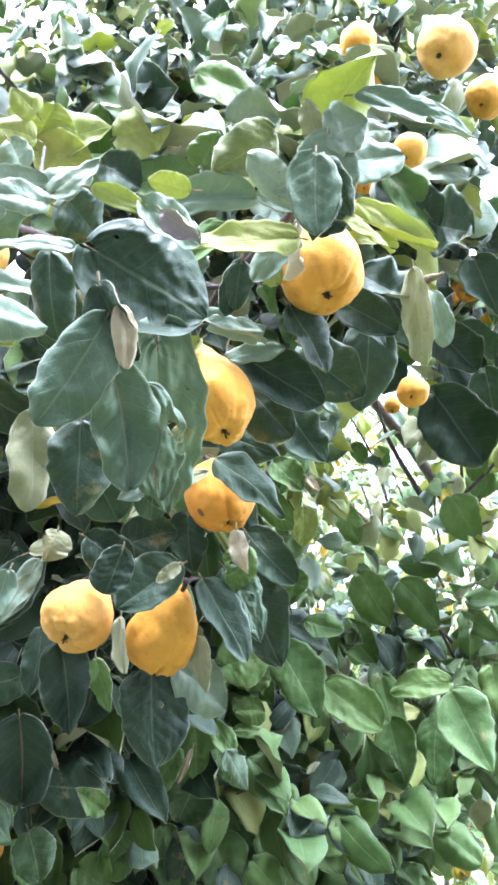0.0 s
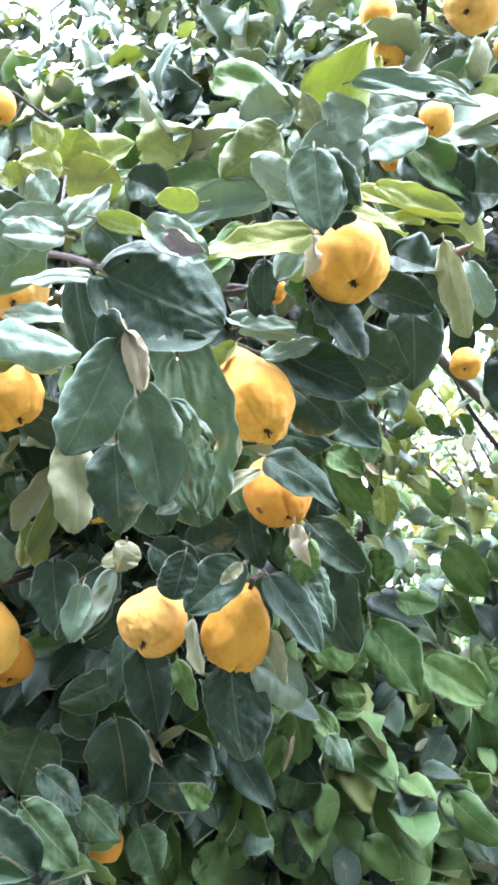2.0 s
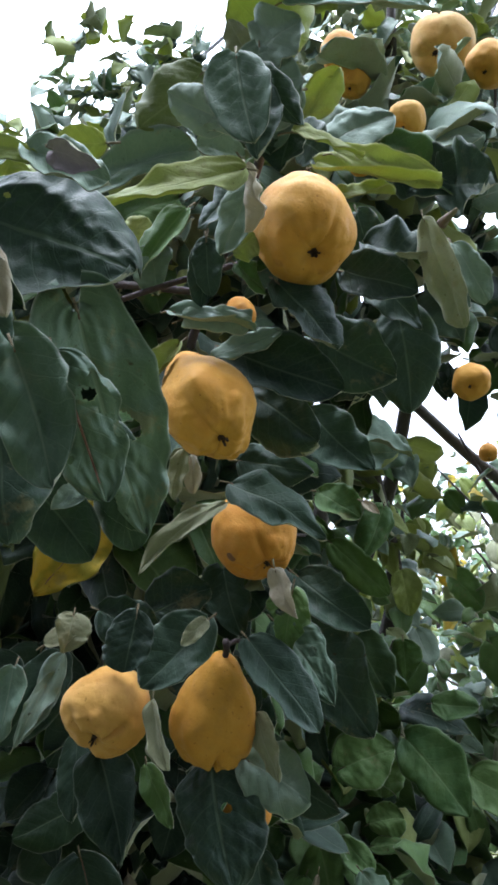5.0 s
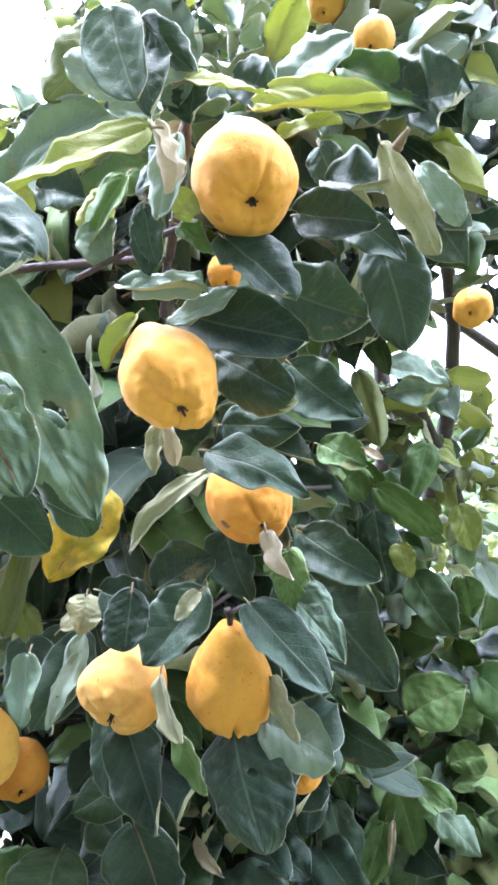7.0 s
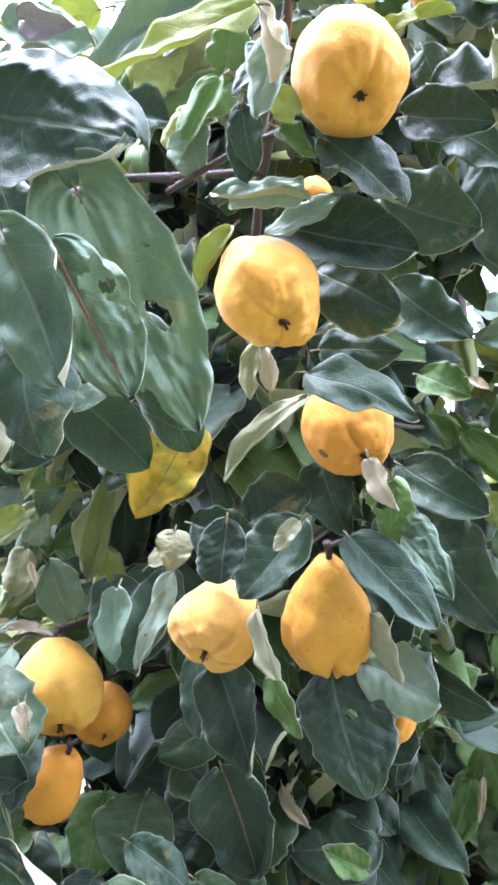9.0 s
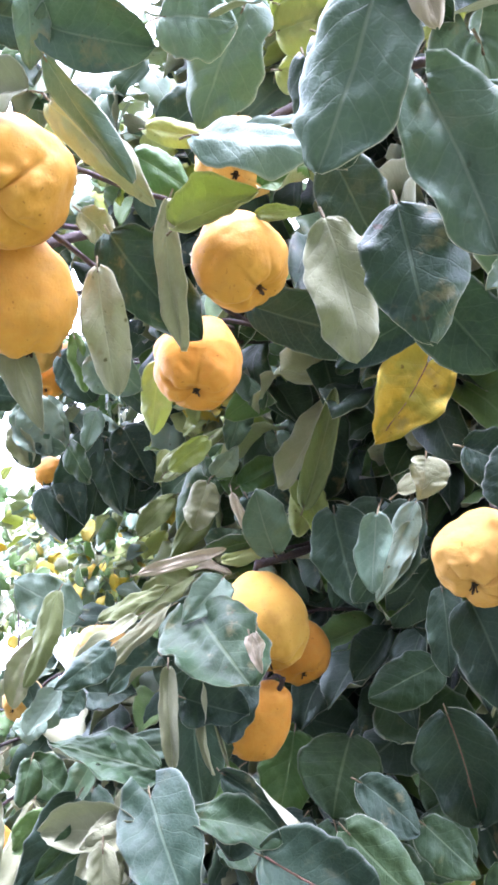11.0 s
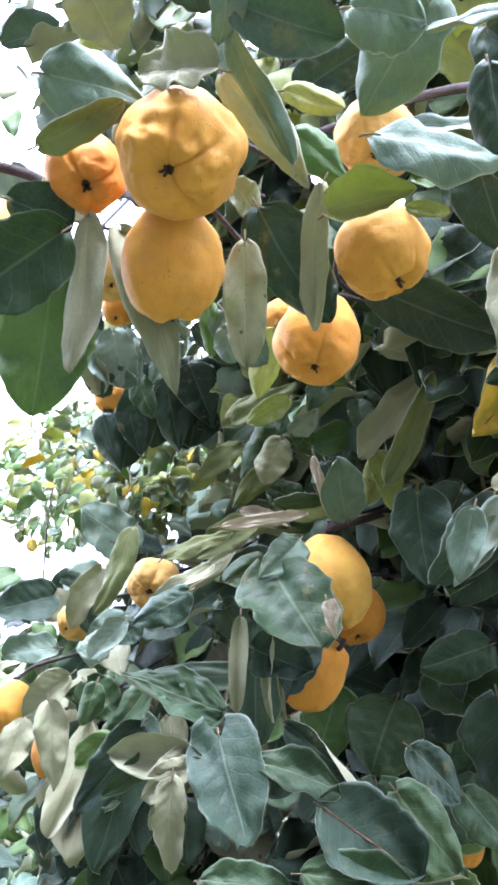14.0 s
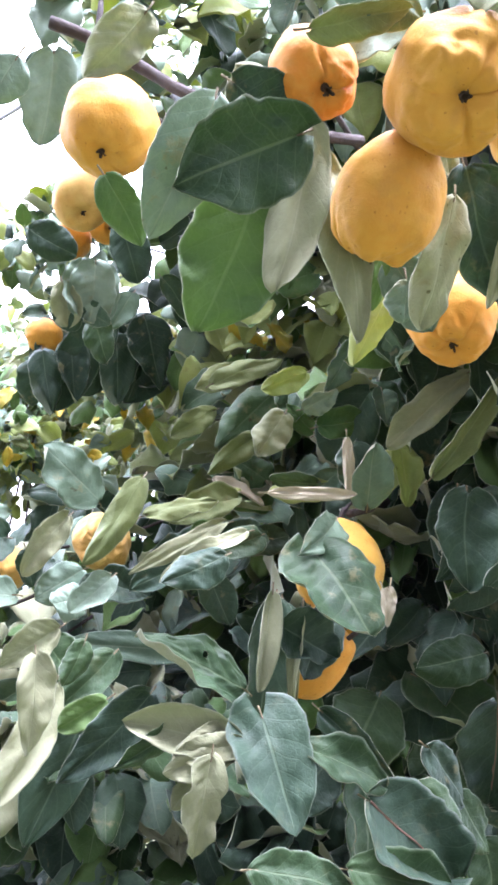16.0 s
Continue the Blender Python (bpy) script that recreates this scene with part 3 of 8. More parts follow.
bough(quince_tree, "limb", [(0.573, 2.247, 1.817), (0.455, 2.157, 1.919), (0.361, 2.145, 2.067), (0.259, 2.079, 2.173), (0.109, 1.880, 2.325)], 0.018, 0.01, BARK)
bough(quince_tree, "limb", [(-0.420, 2.220, 1.420), (0.000, 1.850, 1.750), (0.060, 1.600, 1.950), (0.050, 1.400, 2.050)], 0.03, 0.006, BARK)
bough(quince_tree, "limb", [(-0.420, 2.220, 1.420), (-0.100, 1.900, 1.600), (-0.200, 1.550, 1.800), (-0.320, 1.420, 1.880), (-0.380, 1.360, 1.920)], 0.03, 0.006, BARK)
bough(quince_tree, "limb", [(-0.420, 2.220, 1.420), (-0.050, 2.000, 2.200), (-0.050, 1.900, 2.700), (-0.150, 1.750, 3.100)], 0.026, 0.010, BARK)
bough(quince_tree, "limb", [(-0.420, 2.220, 1.420), (0.100, 1.800, 2.100), (0.200, 1.450, 2.500), (0.250, 1.300, 2.700)], 0.022, 0.008, BARK)
bough(quince_tree, "limb", [(-0.420, 2.220, 1.420), (-0.200, 2.000, 1.500), (-0.500, 1.600, 1.750), (-0.720, 1.450, 1.950), (-0.780, 1.400, 1.980)], 0.022, 0.005, BARK)
bough(quince_tree, "branch", [(-0.023, 0.805, 1.928), (-0.070, 0.763, 1.923), (-0.112, 0.720, 1.913), (-0.228, 0.817, 2.001), (-0.378, 0.937, 2.080)], 0.0030, 0.0042)
bough(quince_tree, "branch", [(-0.025, 0.805, 1.927), (-0.040, 0.823, 1.910), (-0.051, 0.838, 1.900)], 0.0035, 0.0035)
bough(quince_tree, "branch", [(-0.023, 0.805, 1.928), (0.039, 0.724, 1.958), (0.065, 0.669, 1.965), (0.087, 0.637, 2.001)], 0.004, 0.003)
bough(quince_tree, "branch", [(-0.655, 0.706, 2.013), (-0.621, 0.718, 2.004), (-0.583, 0.735, 1.989), (-0.531, 0.729, 1.955), (-0.464, 0.717, 1.930), (-0.436, 0.713, 1.910), (-0.403, 0.780, 1.945)], 0.0055, 0.0045)
bough(quince_tree, "branch", [(-0.619, 0.718, 2.005), (-0.617, 0.714, 2.028), (-0.630, 0.728, 2.085)], 0.003, 0.002)
bough(quince_tree, "branch", [(-0.161, 0.645, 1.940), (-0.170, 0.680, 1.985), (-0.178, 0.710, 2.026)], 0.0022, 0.0012)
bough(quince_tree, "branch", [(-0.078, 0.746, 1.903), (-0.024, 0.735, 1.899), (0.020, 0.756, 1.915)], 0.0022, 0.0025)
bough(quince_tree, "branch", [(-0.412, 1.004, 1.673), (-0.406, 1.091, 1.692), (-0.392, 1.213, 1.723)], 0.004, 0.006)
bough(quince_tree, "bud", [(0.174, 0.794, 1.930), (0.179, 0.788, 1.930), (0.183, 0.782, 1.929), (0.187, 0.780, 1.931)], 0.0045, 0.0012, PETIOLE)
bough(quince_tree, "branch", [(0.185, 2.391, 2.035), (0.115, 2.383, 2.090), (0.055, 2.274, 2.122)], 0.0076, 0.002)
bough(quince_tree, "branch", [(0.413, 2.166, 1.354), (0.405, 2.173, 1.419), (0.414, 2.074, 1.490)], 0.0035, 0.002)
bough(quince_tree, "branch", [(0.188, 2.950, 1.067), (0.236, 2.971, 1.223), (0.320, 2.879, 1.393)], 0.0045, 0.002)
bough(quince_tree, "branch", [(0.451, 2.991, 1.304), (0.543, 2.983, 1.370), (0.600, 2.875, 1.442)], 0.0064, 0.002)
bough(quince_tree, "branch", [(0.338, 2.491, 1.965), (0.284, 2.465, 2.134), (0.176, 2.334, 2.273)], 0.0057, 0.002)
bough(quince_tree, "branch", [(0.218, 2.623, 1.145), (0.296, 2.637, 1.291), (0.362, 2.542, 1.449)], 0.0051, 0.002)
bough(quince_tree, "branch", [(0.326, 2.111, 1.662), (0.275, 2.109, 1.788), (0.259, 1.995, 1.900)], 0.0032, 0.002)
bough(quince_tree, "branch", [(0.412, 2.576, 1.855), (0.440, 2.560, 1.949), (0.390, 2.453, 2.026)], 0.004, 0.002)
bough(quince_tree, "branch", [(0.308, 2.705, 1.966), (0.279, 2.691, 2.068), (0.209, 2.578, 2.149)], 0.0046, 0.002)
bough(quince_tree, "branch", [(0.282, 2.011, 1.255), (0.234, 2.024, 1.307), (0.153, 1.938, 1.372)], 0.0061, 0.002)
bough(quince_tree, "branch", [(0.167, 2.142, 1.760), (0.171, 2.138, 1.805), (0.149, 2.034, 1.838)], 0.0075, 0.002)
bough(quince_tree, "branch", [(0.674, 3.091, 1.293), (0.609, 3.111, 1.387), (0.457, 3.039, 1.487)], 0.0069, 0.002)
bough(quince_tree, "branch", [(0.281, 2.673, 1.100), (0.325, 2.682, 1.180), (0.396, 2.585, 1.275)], 0.0052, 0.002)
bough(quince_tree, "branch", [(0.158, 3.165, 1.769), (0.081, 3.163, 1.830), (0.075, 3.058, 1.882)], 0.0038, 0.002)
bough(quince_tree, "branch", [(0.439, 2.259, 1.737), (0.371, 2.254, 1.893), (0.296, 2.138, 2.031)], 0.004, 0.002)
bough(quince_tree, "branch", [(0.085, 2.095, 2.028), (0.089, 2.082, 2.085), (0.139, 1.969, 2.114)], 0.0055, 0.002)
bough(quince_tree, "branch", [(0.155, 2.035, 1.173), (0.158, 2.053, 1.274), (0.163, 1.967, 1.392)], 0.0079, 0.002)
bough(quince_tree, "branch", [(0.313, 2.422, 1.882), (0.212, 2.417, 1.982), (0.137, 2.305, 2.062)], 0.0074, 0.002)
bough(quince_tree, "branch", [(0.394, 1.930, 1.599), (0.348, 1.937, 1.657), (0.314, 1.838, 1.710)], 0.0042, 0.002)
bough(quince_tree, "branch", [(0.424, 1.923, 1.911), (0.508, 1.887, 1.999), (0.519, 1.763, 2.062)], 0.005, 0.002)
bough(quince_tree, "branch", [(0.605, 2.889, 1.411), (0.634, 2.888, 1.531), (0.695, 2.772, 1.651)], 0.0041, 0.002)
bough(quince_tree, "branch", [(0.601, 3.032, 1.092), (0.598, 3.052, 1.232), (0.533, 2.976, 1.383)], 0.0062, 0.002)
bough(quince_tree, "branch", [(0.532, 2.729, 1.568), (0.599, 2.715, 1.654), (0.591, 2.611, 1.735)], 0.0078, 0.002)
bough(quince_tree, "branch", [(0.107, 3.113, 0.982), (0.176, 3.121, 1.040), (0.180, 3.032, 1.113)], 0.0036, 0.002)
bough(quince_tree, "branch", [(0.447, 1.954, 1.458), (0.410, 1.965, 1.551), (0.347, 1.874, 1.645)], 0.0067, 0.002)
bough(quince_tree, "branch", [(0.433, 1.869, 1.835), (0.507, 1.846, 1.869), (0.520, 1.735, 1.887)], 0.0036, 0.002)
bough(quince_tree, "branch", [(0.562, 2.998, 1.241), (0.562, 3.013, 1.415), (0.585, 2.912, 1.597)], 0.0064, 0.002)
bough(quince_tree, "branch", [(0.254, 2.882, 1.122), (0.219, 2.901, 1.238), (0.242, 2.812, 1.367)], 0.0032, 0.002)
bough(quince_tree, "branch", [(0.446, 3.019, 1.617), (0.462, 3.015, 1.694), (0.483, 2.907, 1.765)], 0.0068, 0.002)
bough(quince_tree, "branch", [(0.407, 2.910, 2.264), (0.484, 2.883, 2.330), (0.537, 2.759, 2.367)], 0.0049, 0.002)
bough(quince_tree, "branch", [(0.429, 2.182, 1.783), (0.408, 2.167, 1.932), (0.412, 2.039, 2.057)], 0.0036, 0.002)
bough(quince_tree, "branch", [(0.378, 2.534, 1.187), (0.391, 2.551, 1.328), (0.356, 2.465, 1.480)], 0.0033, 0.002)
bough(quince_tree, "branch", [(0.492, 2.247, 1.909), (0.565, 2.216, 1.997), (0.580, 2.093, 2.064)], 0.0038, 0.002)
bough(quince_tree, "branch", [(0.450, 2.052, 1.900), (0.452, 2.038, 1.974), (0.430, 1.927, 2.027)], 0.0075, 0.002)
bough(quince_tree, "branch", [(0.415, 2.236, 2.111), (0.435, 2.207, 2.208), (0.413, 2.084, 2.274)], 0.0054, 0.002)
bough(quince_tree, "branch", [(0.114, 3.001, 1.948), (0.119, 2.975, 2.123), (0.048, 2.841, 2.275)], 0.0061, 0.002)
bough(quince_tree, "branch", [(0.384, 2.301, 1.490), (0.479, 2.287, 1.584), (0.507, 2.177, 1.674)], 0.0045, 0.002)
bough(quince_tree, "branch", [(0.533, 2.655, 1.277), (0.543, 2.660, 1.340), (0.502, 2.571, 1.410)], 0.0048, 0.002)
bough(quince_tree, "branch", [(0.345, 1.976, 1.928), (0.276, 1.961, 2.050), (0.228, 1.838, 2.141)], 0.0075, 0.002)
bough(quince_tree, "branch", [(0.243, 2.368, 1.520), (0.260, 2.367, 1.574), (0.278, 2.265, 1.626)], 0.0077, 0.002)
bough(quince_tree, "branch", [(0.145, 2.340, 1.441), (0.083, 2.344, 1.485), (0.074, 2.246, 1.532)], 0.0077, 0.002)
bough(quince_tree, "branch", [(0.557, 2.903, 1.230), (0.659, 2.892, 1.304), (0.725, 2.780, 1.385)], 0.0055, 0.002)
bough(quince_tree, "branch", [(0.391, 2.843, 1.077), (0.498, 2.838, 1.142), (0.567, 2.735, 1.220)], 0.0064, 0.002)
bough(quince_tree, "branch", [(0.525, 2.960, 1.451), (0.484, 2.969, 1.638), (0.439, 2.865, 1.822)], 0.006, 0.002)
bough(quince_tree, "branch", [(0.479, 2.274, 1.401), (0.447, 2.285, 1.475), (0.384, 2.197, 1.553)], 0.008, 0.002)
bough(quince_tree, "branch", [(0.519, 2.392, 1.706), (0.572, 2.375, 1.784), (0.609, 2.257, 1.850)], 0.0031, 0.002)


def hang(end, back=(0.012, 0.12, 0.03)):
    """The twig that carries a fruit, from its stalk into the bough behind."""
    end, back = Vector(end), Vector(back)
    bough(quince_tree, "twig", [end - Vector((0, 0, 0.004)), end + 0.25 * back + Vector((0, 0, 0.004)), end + back, end + 1.5 * back + Vector((0, 0.07, 0.03))], 0.0019, 0.0026, sides=6)


# the fruit
hang(quince((0.071, 0.736, 1.918), (0.11, -0.40, -0.91), 0.077, 1.14, tint="gold", seed=3, turn=0, lobes=0.06, neck=0.08))
hang(quince((-0.028, 0.760, 1.810), (0.30, -0.40, -0.87), 0.074, 1.47, tint="gold", seed=4, turn=47, lobes=0.10, neck=0.45))
hang(quince((-0.028, 0.882, 1.737), (0.29, -0.26, -0.92), 0.069, 1.1, tint="orange", seed=5, turn=94, lobes=0.07, bruise=(-0.017, -0.022, -0.020), label="deep orange-gold quince hanging in the shade of leaves"), (0.02, 0.14, 0.0))
hang(quince((-0.165, 0.878, 1.618), (-0.26, -0.58, -0.78), 0.070, 1.04, tint="peach", seed=6, turn=141, lobes=0.11, neck=0.2, label="pale-cheeked yellow quince with a wrinkled shoulder"))
hang(quince((-0.081, 0.896, 1.606), (-0.39, 0.54, -0.75), 0.073, 1.33, tint="gold", seed=7, turn=188, neck=0.44, lobes=0.15, label="pear-shaped golden quince with a ribbed neck"), (0.03, 0.14, 0.0))
hang(quince((0.187, 0.996, 1.879), (-0.25, -0.75, -0.61), 0.037, 1, tint="gold", seed=8, turn=235))
hang(quince((-0.124, 1.131, 1.526), (0.20, -0.96, -0.19), 0.052, 1.05, tint="orange", seed=9, turn=282, label="deep orange-gold quince hanging in the shade of leaves"))
hang(quince((-0.416, 1.000, 1.618), (0.10, -0.20, -0.97), 0.088, 1.12, neck=0.14, tint="lemon", seed=10, turn=329, lobes=0.06, label="smooth lemon-yellow quince hanging among broad leaves"))
hang(quince((-0.415, 1.071, 1.588), (0.17, -0.37, -0.91), 0.065, 1, tint="orange", seed=11, turn=16, label="deep orange-gold quince hanging in the shade of leaves"), (0.03, 0.15, 0.01))
hang(quince((-0.434, 0.998, 1.530), (-0.79, 0.29, -0.54), 0.068, 1.28, tint="orange", seed=12, turn=63, neck=0.34, label="deep orange-gold quince hanging in the shade of leaves"), (-0.077, 0.105, 0.003))
hang(quince((-0.383, 1.298, 1.321), (0.11, -0.13, -0.99), 0.060, 1.1, tint="orange", seed=13, turn=110, label="deep orange-gold quince hanging in the shade of leaves"))
hang(quince((-0.326, 0.588, 1.856), (0.15, -0.67, -0.73), 0.079, 1.02, tint="gold", seed=14, turn=157, lobes=0.13, label="large orange-gold quince with deep ribs and an open calyx"))
hang(quince((-0.411, 0.601, 1.876), (0.43, -0.47, -0.77), 0.053, 1.15, tint="rust", seed=15, turn=204, lobes=0.1, eye=1.7, label="orange quince with a dried open calyx"))
hang(quince((-0.362, 0.633, 1.811), (-0.32, 0.45, -0.84), 0.071, 1.18, tint="gold", seed=16, turn=251, lobes=0.08, neck=0.24), (0.0, 0.14, -0.01))
hang(quince((-0.271, 0.803, 1.966), (0.09, -0.56, -0.83), 0.068, 1, tint="pale", seed=17, turn=298, lobes=0.1, label="pale yellow quince with a deep calyx hollow"))
hang(quince((-0.247, 0.724, 1.827), (0.40, 0.07, -0.91), 0.066, 0.98, tint="gold", seed=18, turn=345, lobes=0.08), (-0.06, 0.10, 0.0))
hang(quince((-0.323, 0.784, 1.797), (0.07, -0.47, -0.88), 0.069, 1.2, tint="orange", seed=19, turn=32, lobes=0.06, neck=0.2, label="deep orange-gold quince hanging in the shade of leaves"))
hang(quince((-0.389, 0.856, 1.849), (0.06, -0.43, -0.90), 0.035, 1, tint="orange", seed=20, turn=79, label="deep orange-gold quince hanging in the shade of leaves"))
hang(quince((-0.723, 1.140, 1.636), (0.36, -0.88, -0.31), 0.071, 1.1, tint="pale", seed=21, turn=126, lobes=0.1, eye=1.3, label="pale downy quince with a shrivelled calyx end"))
hang(quince((-0.817, 1.097, 1.594), (0.05, -0.89, -0.46), 0.049, 1.2, tint="pale", seed=22, turn=173, label="pale straw-yellow quince hanging in open light"))
hang(quince((-0.794, 0.956, 1.494), (0.31, -0.52, -0.79), 0.051, 1.2, tint="gold", seed=23, turn=220))
hang(quince((-0.770, 0.994, 1.440), (0.47, -0.12, -0.87), 0.041, 1.45, tint="orange", seed=24, turn=267, neck=0.3, label="orange quince half hidden and bruised dark"))
hang(quince((-0.961, 1.354, 1.977), (0.06, -0.27, -0.96), 0.057, 0.95, tint="orange", seed=25, turn=314, lobes=0.08, label="deep orange-gold quince hanging in the shade of leaves"))
hang(quince((-0.577, 0.685, 1.900), (0.06, -0.43, -0.90), 0.071, 1.08, tint="gold", seed=26, turn=1))
hang(quince((-0.868, 1.225, 2.142), (0.39, -0.48, -0.79), 0.086, 1, tint="pale", seed=27, turn=48, label="pale straw-yellow quince hanging in open light"))
hang(quince((-0.865, 1.315, 2.147), (0.57, -0.68, -0.46), 0.056, 1, tint="orange", seed=28, turn=95, label="deep orange-gold quince hanging in the shade of leaves"))
hang(quince((-0.923, 1.321, 2.128), (0.11, -0.49, -0.87), 0.062, 1, tint="orange", seed=29, turn=142, label="deep orange-gold quince hanging in the shade of leaves"))
hang(quince((0.294, 1.221, 2.514), (-0.42, -0.51, -0.75), 0.095, 0.95, tint="pale", seed=30, turn=189, label="pale straw-yellow quince hanging in open light"))
hang(quince((0.142, 1.082, 2.417), (-0.26, -0.45, -0.86), 0.054, 1.1, tint="gold", seed=31, turn=236))
hang(quince((0.146, 1.033, 2.319), (-0.27, -0.41, -0.87), 0.044, 1.1, tint="gold", seed=32, turn=283))
hang(quince((0.184, 0.930, 2.152), (-0.34, -0.47, -0.81), 0.040, 1.05, tint="lemon", seed=33, turn=330, label="smooth lemon-yellow quince hanging among broad leaves"))
hang(quince((0.130, 0.916, 2.109), (-0.13, -0.20, -0.97), 0.032, 1.05, tint="gold", seed=34, turn=17))
hang(quince((0.312, 1.064, 2.315), (-0.42, -0.46, -0.78), 0.056, 1.1, tint="gold", seed=35, turn=64))
hang(quince((0.345, 1.562, 2.240), (-0.12, -0.44, -0.89), 0.051, 1.1, tint="orange", seed=36, turn=111, label="deep orange-gold quince hanging in the shade of leaves"))
hang(quince((0.373, 1.503, 2.233), (-0.26, -0.46, -0.85), 0.056, 1.15, tint="orange", seed=37, turn=158, label="deep orange-gold quince hanging in the shade of leaves"))
hang(quince((0.214, 1.564, 2.240), (-0.09, -0.47, -0.88), 0.049, 1, tint="orange", seed=38, turn=205, label="deep orange-gold quince hanging in the shade of leaves"))
hang(quince((0.296, 2.037, 2.157), (-0.14, -0.29, -0.95), 0.041, 1, tint="orange", seed=39, turn=252, label="deep orange-gold quince hanging in the shade of leaves"))
hang(quince((-0.307, 0.847, 2.213), (0.07, -0.18, -0.98), 0.037, 1.2, tint="gold", seed=40, turn=299))
hang(quince((-0.021, 0.941, 1.982), (0.08, -0.38, -0.92), 0.034, 1.15, tint="orange", seed=41, turn=346, label="deep orange-gold quince hanging in the shade of leaves"))

# the large leaves of the outer twigs
leaf(quince_tree, (-0.048, 0.577, 1.787), (-0.059, 0.662, 1.684), (0.48, -0.73, -0.49), 0.071, "sage", fold=0.2, curl=0.12, lobed=0.3, form=(0.34, 0.62), wave=0.09, bite=0.15, heart=0.3, cup=-0.05, twist=0, quilt=1.6, holes=((0.33, 0.14, 0.028), (0.525, -0.36, 0.04), (0.47, -0.28, 0.028), (0.84, 0.8, 0.10), (0.92, 0.85, 0.07)), seed=31, label="large puckered leaf with torn holes")
leaf(quince_tree, (-0.058, 0.630, 1.744), (-0.069, 0.680, 1.682), (0.37, -0.69, -0.62), 0.037, "dark", fold=0.3, curl=0.2, wave=0.1, seed=12)
leaf(quince_tree, (-0.069, 0.541, 1.754), (-0.056, 0.563, 1.686), (0.37, -0.90, -0.21), 0.041, "sage", fold=0.15, curl=0.1, lobed=0.6, wave=0.08, twist=0.05, cup=0.05, quilt=1.6, heart=0.25, bite=0.3, seed=3, form=(0.36, 0.56), hook=0.08, label="puckered grey-green leaf with pale veins")
leaf(quince_tree, (-0.068, 0.499, 1.776), (-0.101, 0.508, 1.711), (0.19, -0.95, -0.23), 0.043, "sage", fold=0.3, curl=0.15, wave=0.08, bite=0.3, twist=0.02, cup=-0.06)
leaf(quince_tree, (-0.178, 0.899, 1.781), (-0.227, 0.899, 1.721), (0.41, -0.85, -0.33), 0.063, "yellow", fold=0.1, curl=0.1, wave=0.07, twist=0.0, cup=0.0, heart=0.32, seed=8, bite=0.35, form=(0.36, 0.78), lobed=0.7, quilt=1.3, rib=0.0006, label="yellow leaf mottled with green and brown")
leaf(quince_tree, (-0.089, 0.552, 1.847), (-0.017, 0.586, 1.811), (0.27, -0.91, -0.32), 0.083, "dark", fold=0.12, curl=0.1, wave=0.03, quilt=0.75, lobed=0.5, nu=56, nv=16, holes=((0.12, -0.55, 0.02),), twist=0.17, cup=-0, label="broad blue-green leaf with pale veins")
leaf(quince_tree, (-0.072, 0.497, 1.797), (-0.055, 0.518, 1.755), (-0.19, -0.84, -0.50), 0.026, "dark", fold=0.7, curl=0.2, wave=0.087, twist=0.16, cup=-0.02)
leaf(quince_tree, (-0.058, 0.491, 1.782), (-0.050, 0.505, 1.749), (0.34, -0.89, -0.31), 0.015, "dry", fold=0.6, curl=0.3, wave=0.071, twist=0.02, cup=-0.12, label="pale curled margin of a turning leaf")
leaf(quince_tree, (-0.136, 0.588, 1.746), (-0.130, 0.604, 1.679), (0.38, -0.90, -0.19), 0.035, "under", fold=0.3, curl=0.1, wave=0.156, twist=0.33, cup=0.11, label="grey-green felted underside of a hanging leaf")
leaf(quince_tree, (-0.100, 0.582, 1.735), (-0.101, 0.594, 1.673), (0.31, -0.93, -0.18), 0.045, "dark", fold=0.15, curl=0.1, wave=0.12, twist=-0.34, cup=-0.05)
leaf(quince_tree, (-0.208, 0.609, 1.844), (-0.146, 0.644, 1.824), (0.54, -0.78, 0.31), 0.039, "grey", fold=0.15, wave=0.09, curl=0.07, twist=-0.1, cup=-0.05)
leaf(quince_tree, (-0.149, 0.649, 1.891), (-0.151, 0.674, 1.828), (0.34, -0.87, -0.36), 0.038, "dark", fold=0.15, curl=0.21, wave=0.094, twist=-0.32, cup=-0.03)
leaf(quince_tree, (-0.108, 0.570, 1.858), (-0.161, 0.551, 1.854), (0.30, -0.87, 0.39), 0.020, "grey", fold=0.2, wave=0.06, curl=0.21, twist=-0.3, cup=0.07)
leaf(quince_tree, (-0.057, 0.547, 1.877), (-0.019, 0.566, 1.858), (0.40, -0.91, -0.09), 0.031, "grey", fold=0.3, curl=0.2, wave=0.12, twist=-0.22, cup=0.08, label="grey-green leaf with a purple flush")
leaf(quince_tree, (0.070, 0.640, 1.998), (0.108, 0.607, 2.043), (-0.05, -0.83, -0.56), 0.058, "lime", fold=0.1, curl=0.2, wave=0.07, twist=-0.25, cup=-0.04, label="upright yellow-green leaf lit through")
leaf(quince_tree, (0.072, 0.610, 1.968), (0.062, 0.642, 1.913), (-0.04, -0.87, -0.49), 0.049, "grey", fold=0.2, curl=0.2, bite=0.3, wave=0.121, twist=0.22, cup=-0.11)
leaf(quince_tree, (0.070, 0.612, 1.966), (0.101, 0.605, 1.977), (-0.22, -0.97, -0.01), 0.039, "grey", fold=0.1, curl=0.12, wave=0.108, twist=-0.33, cup=-0.07)
leaf(quince_tree, (0.064, 0.628, 1.978), (0.055, 0.612, 2.001), (0.06, -0.84, -0.55), 0.020, "under", fold=0.15, curl=0.19, wave=0.124, twist=0.25, cup=-0.08)
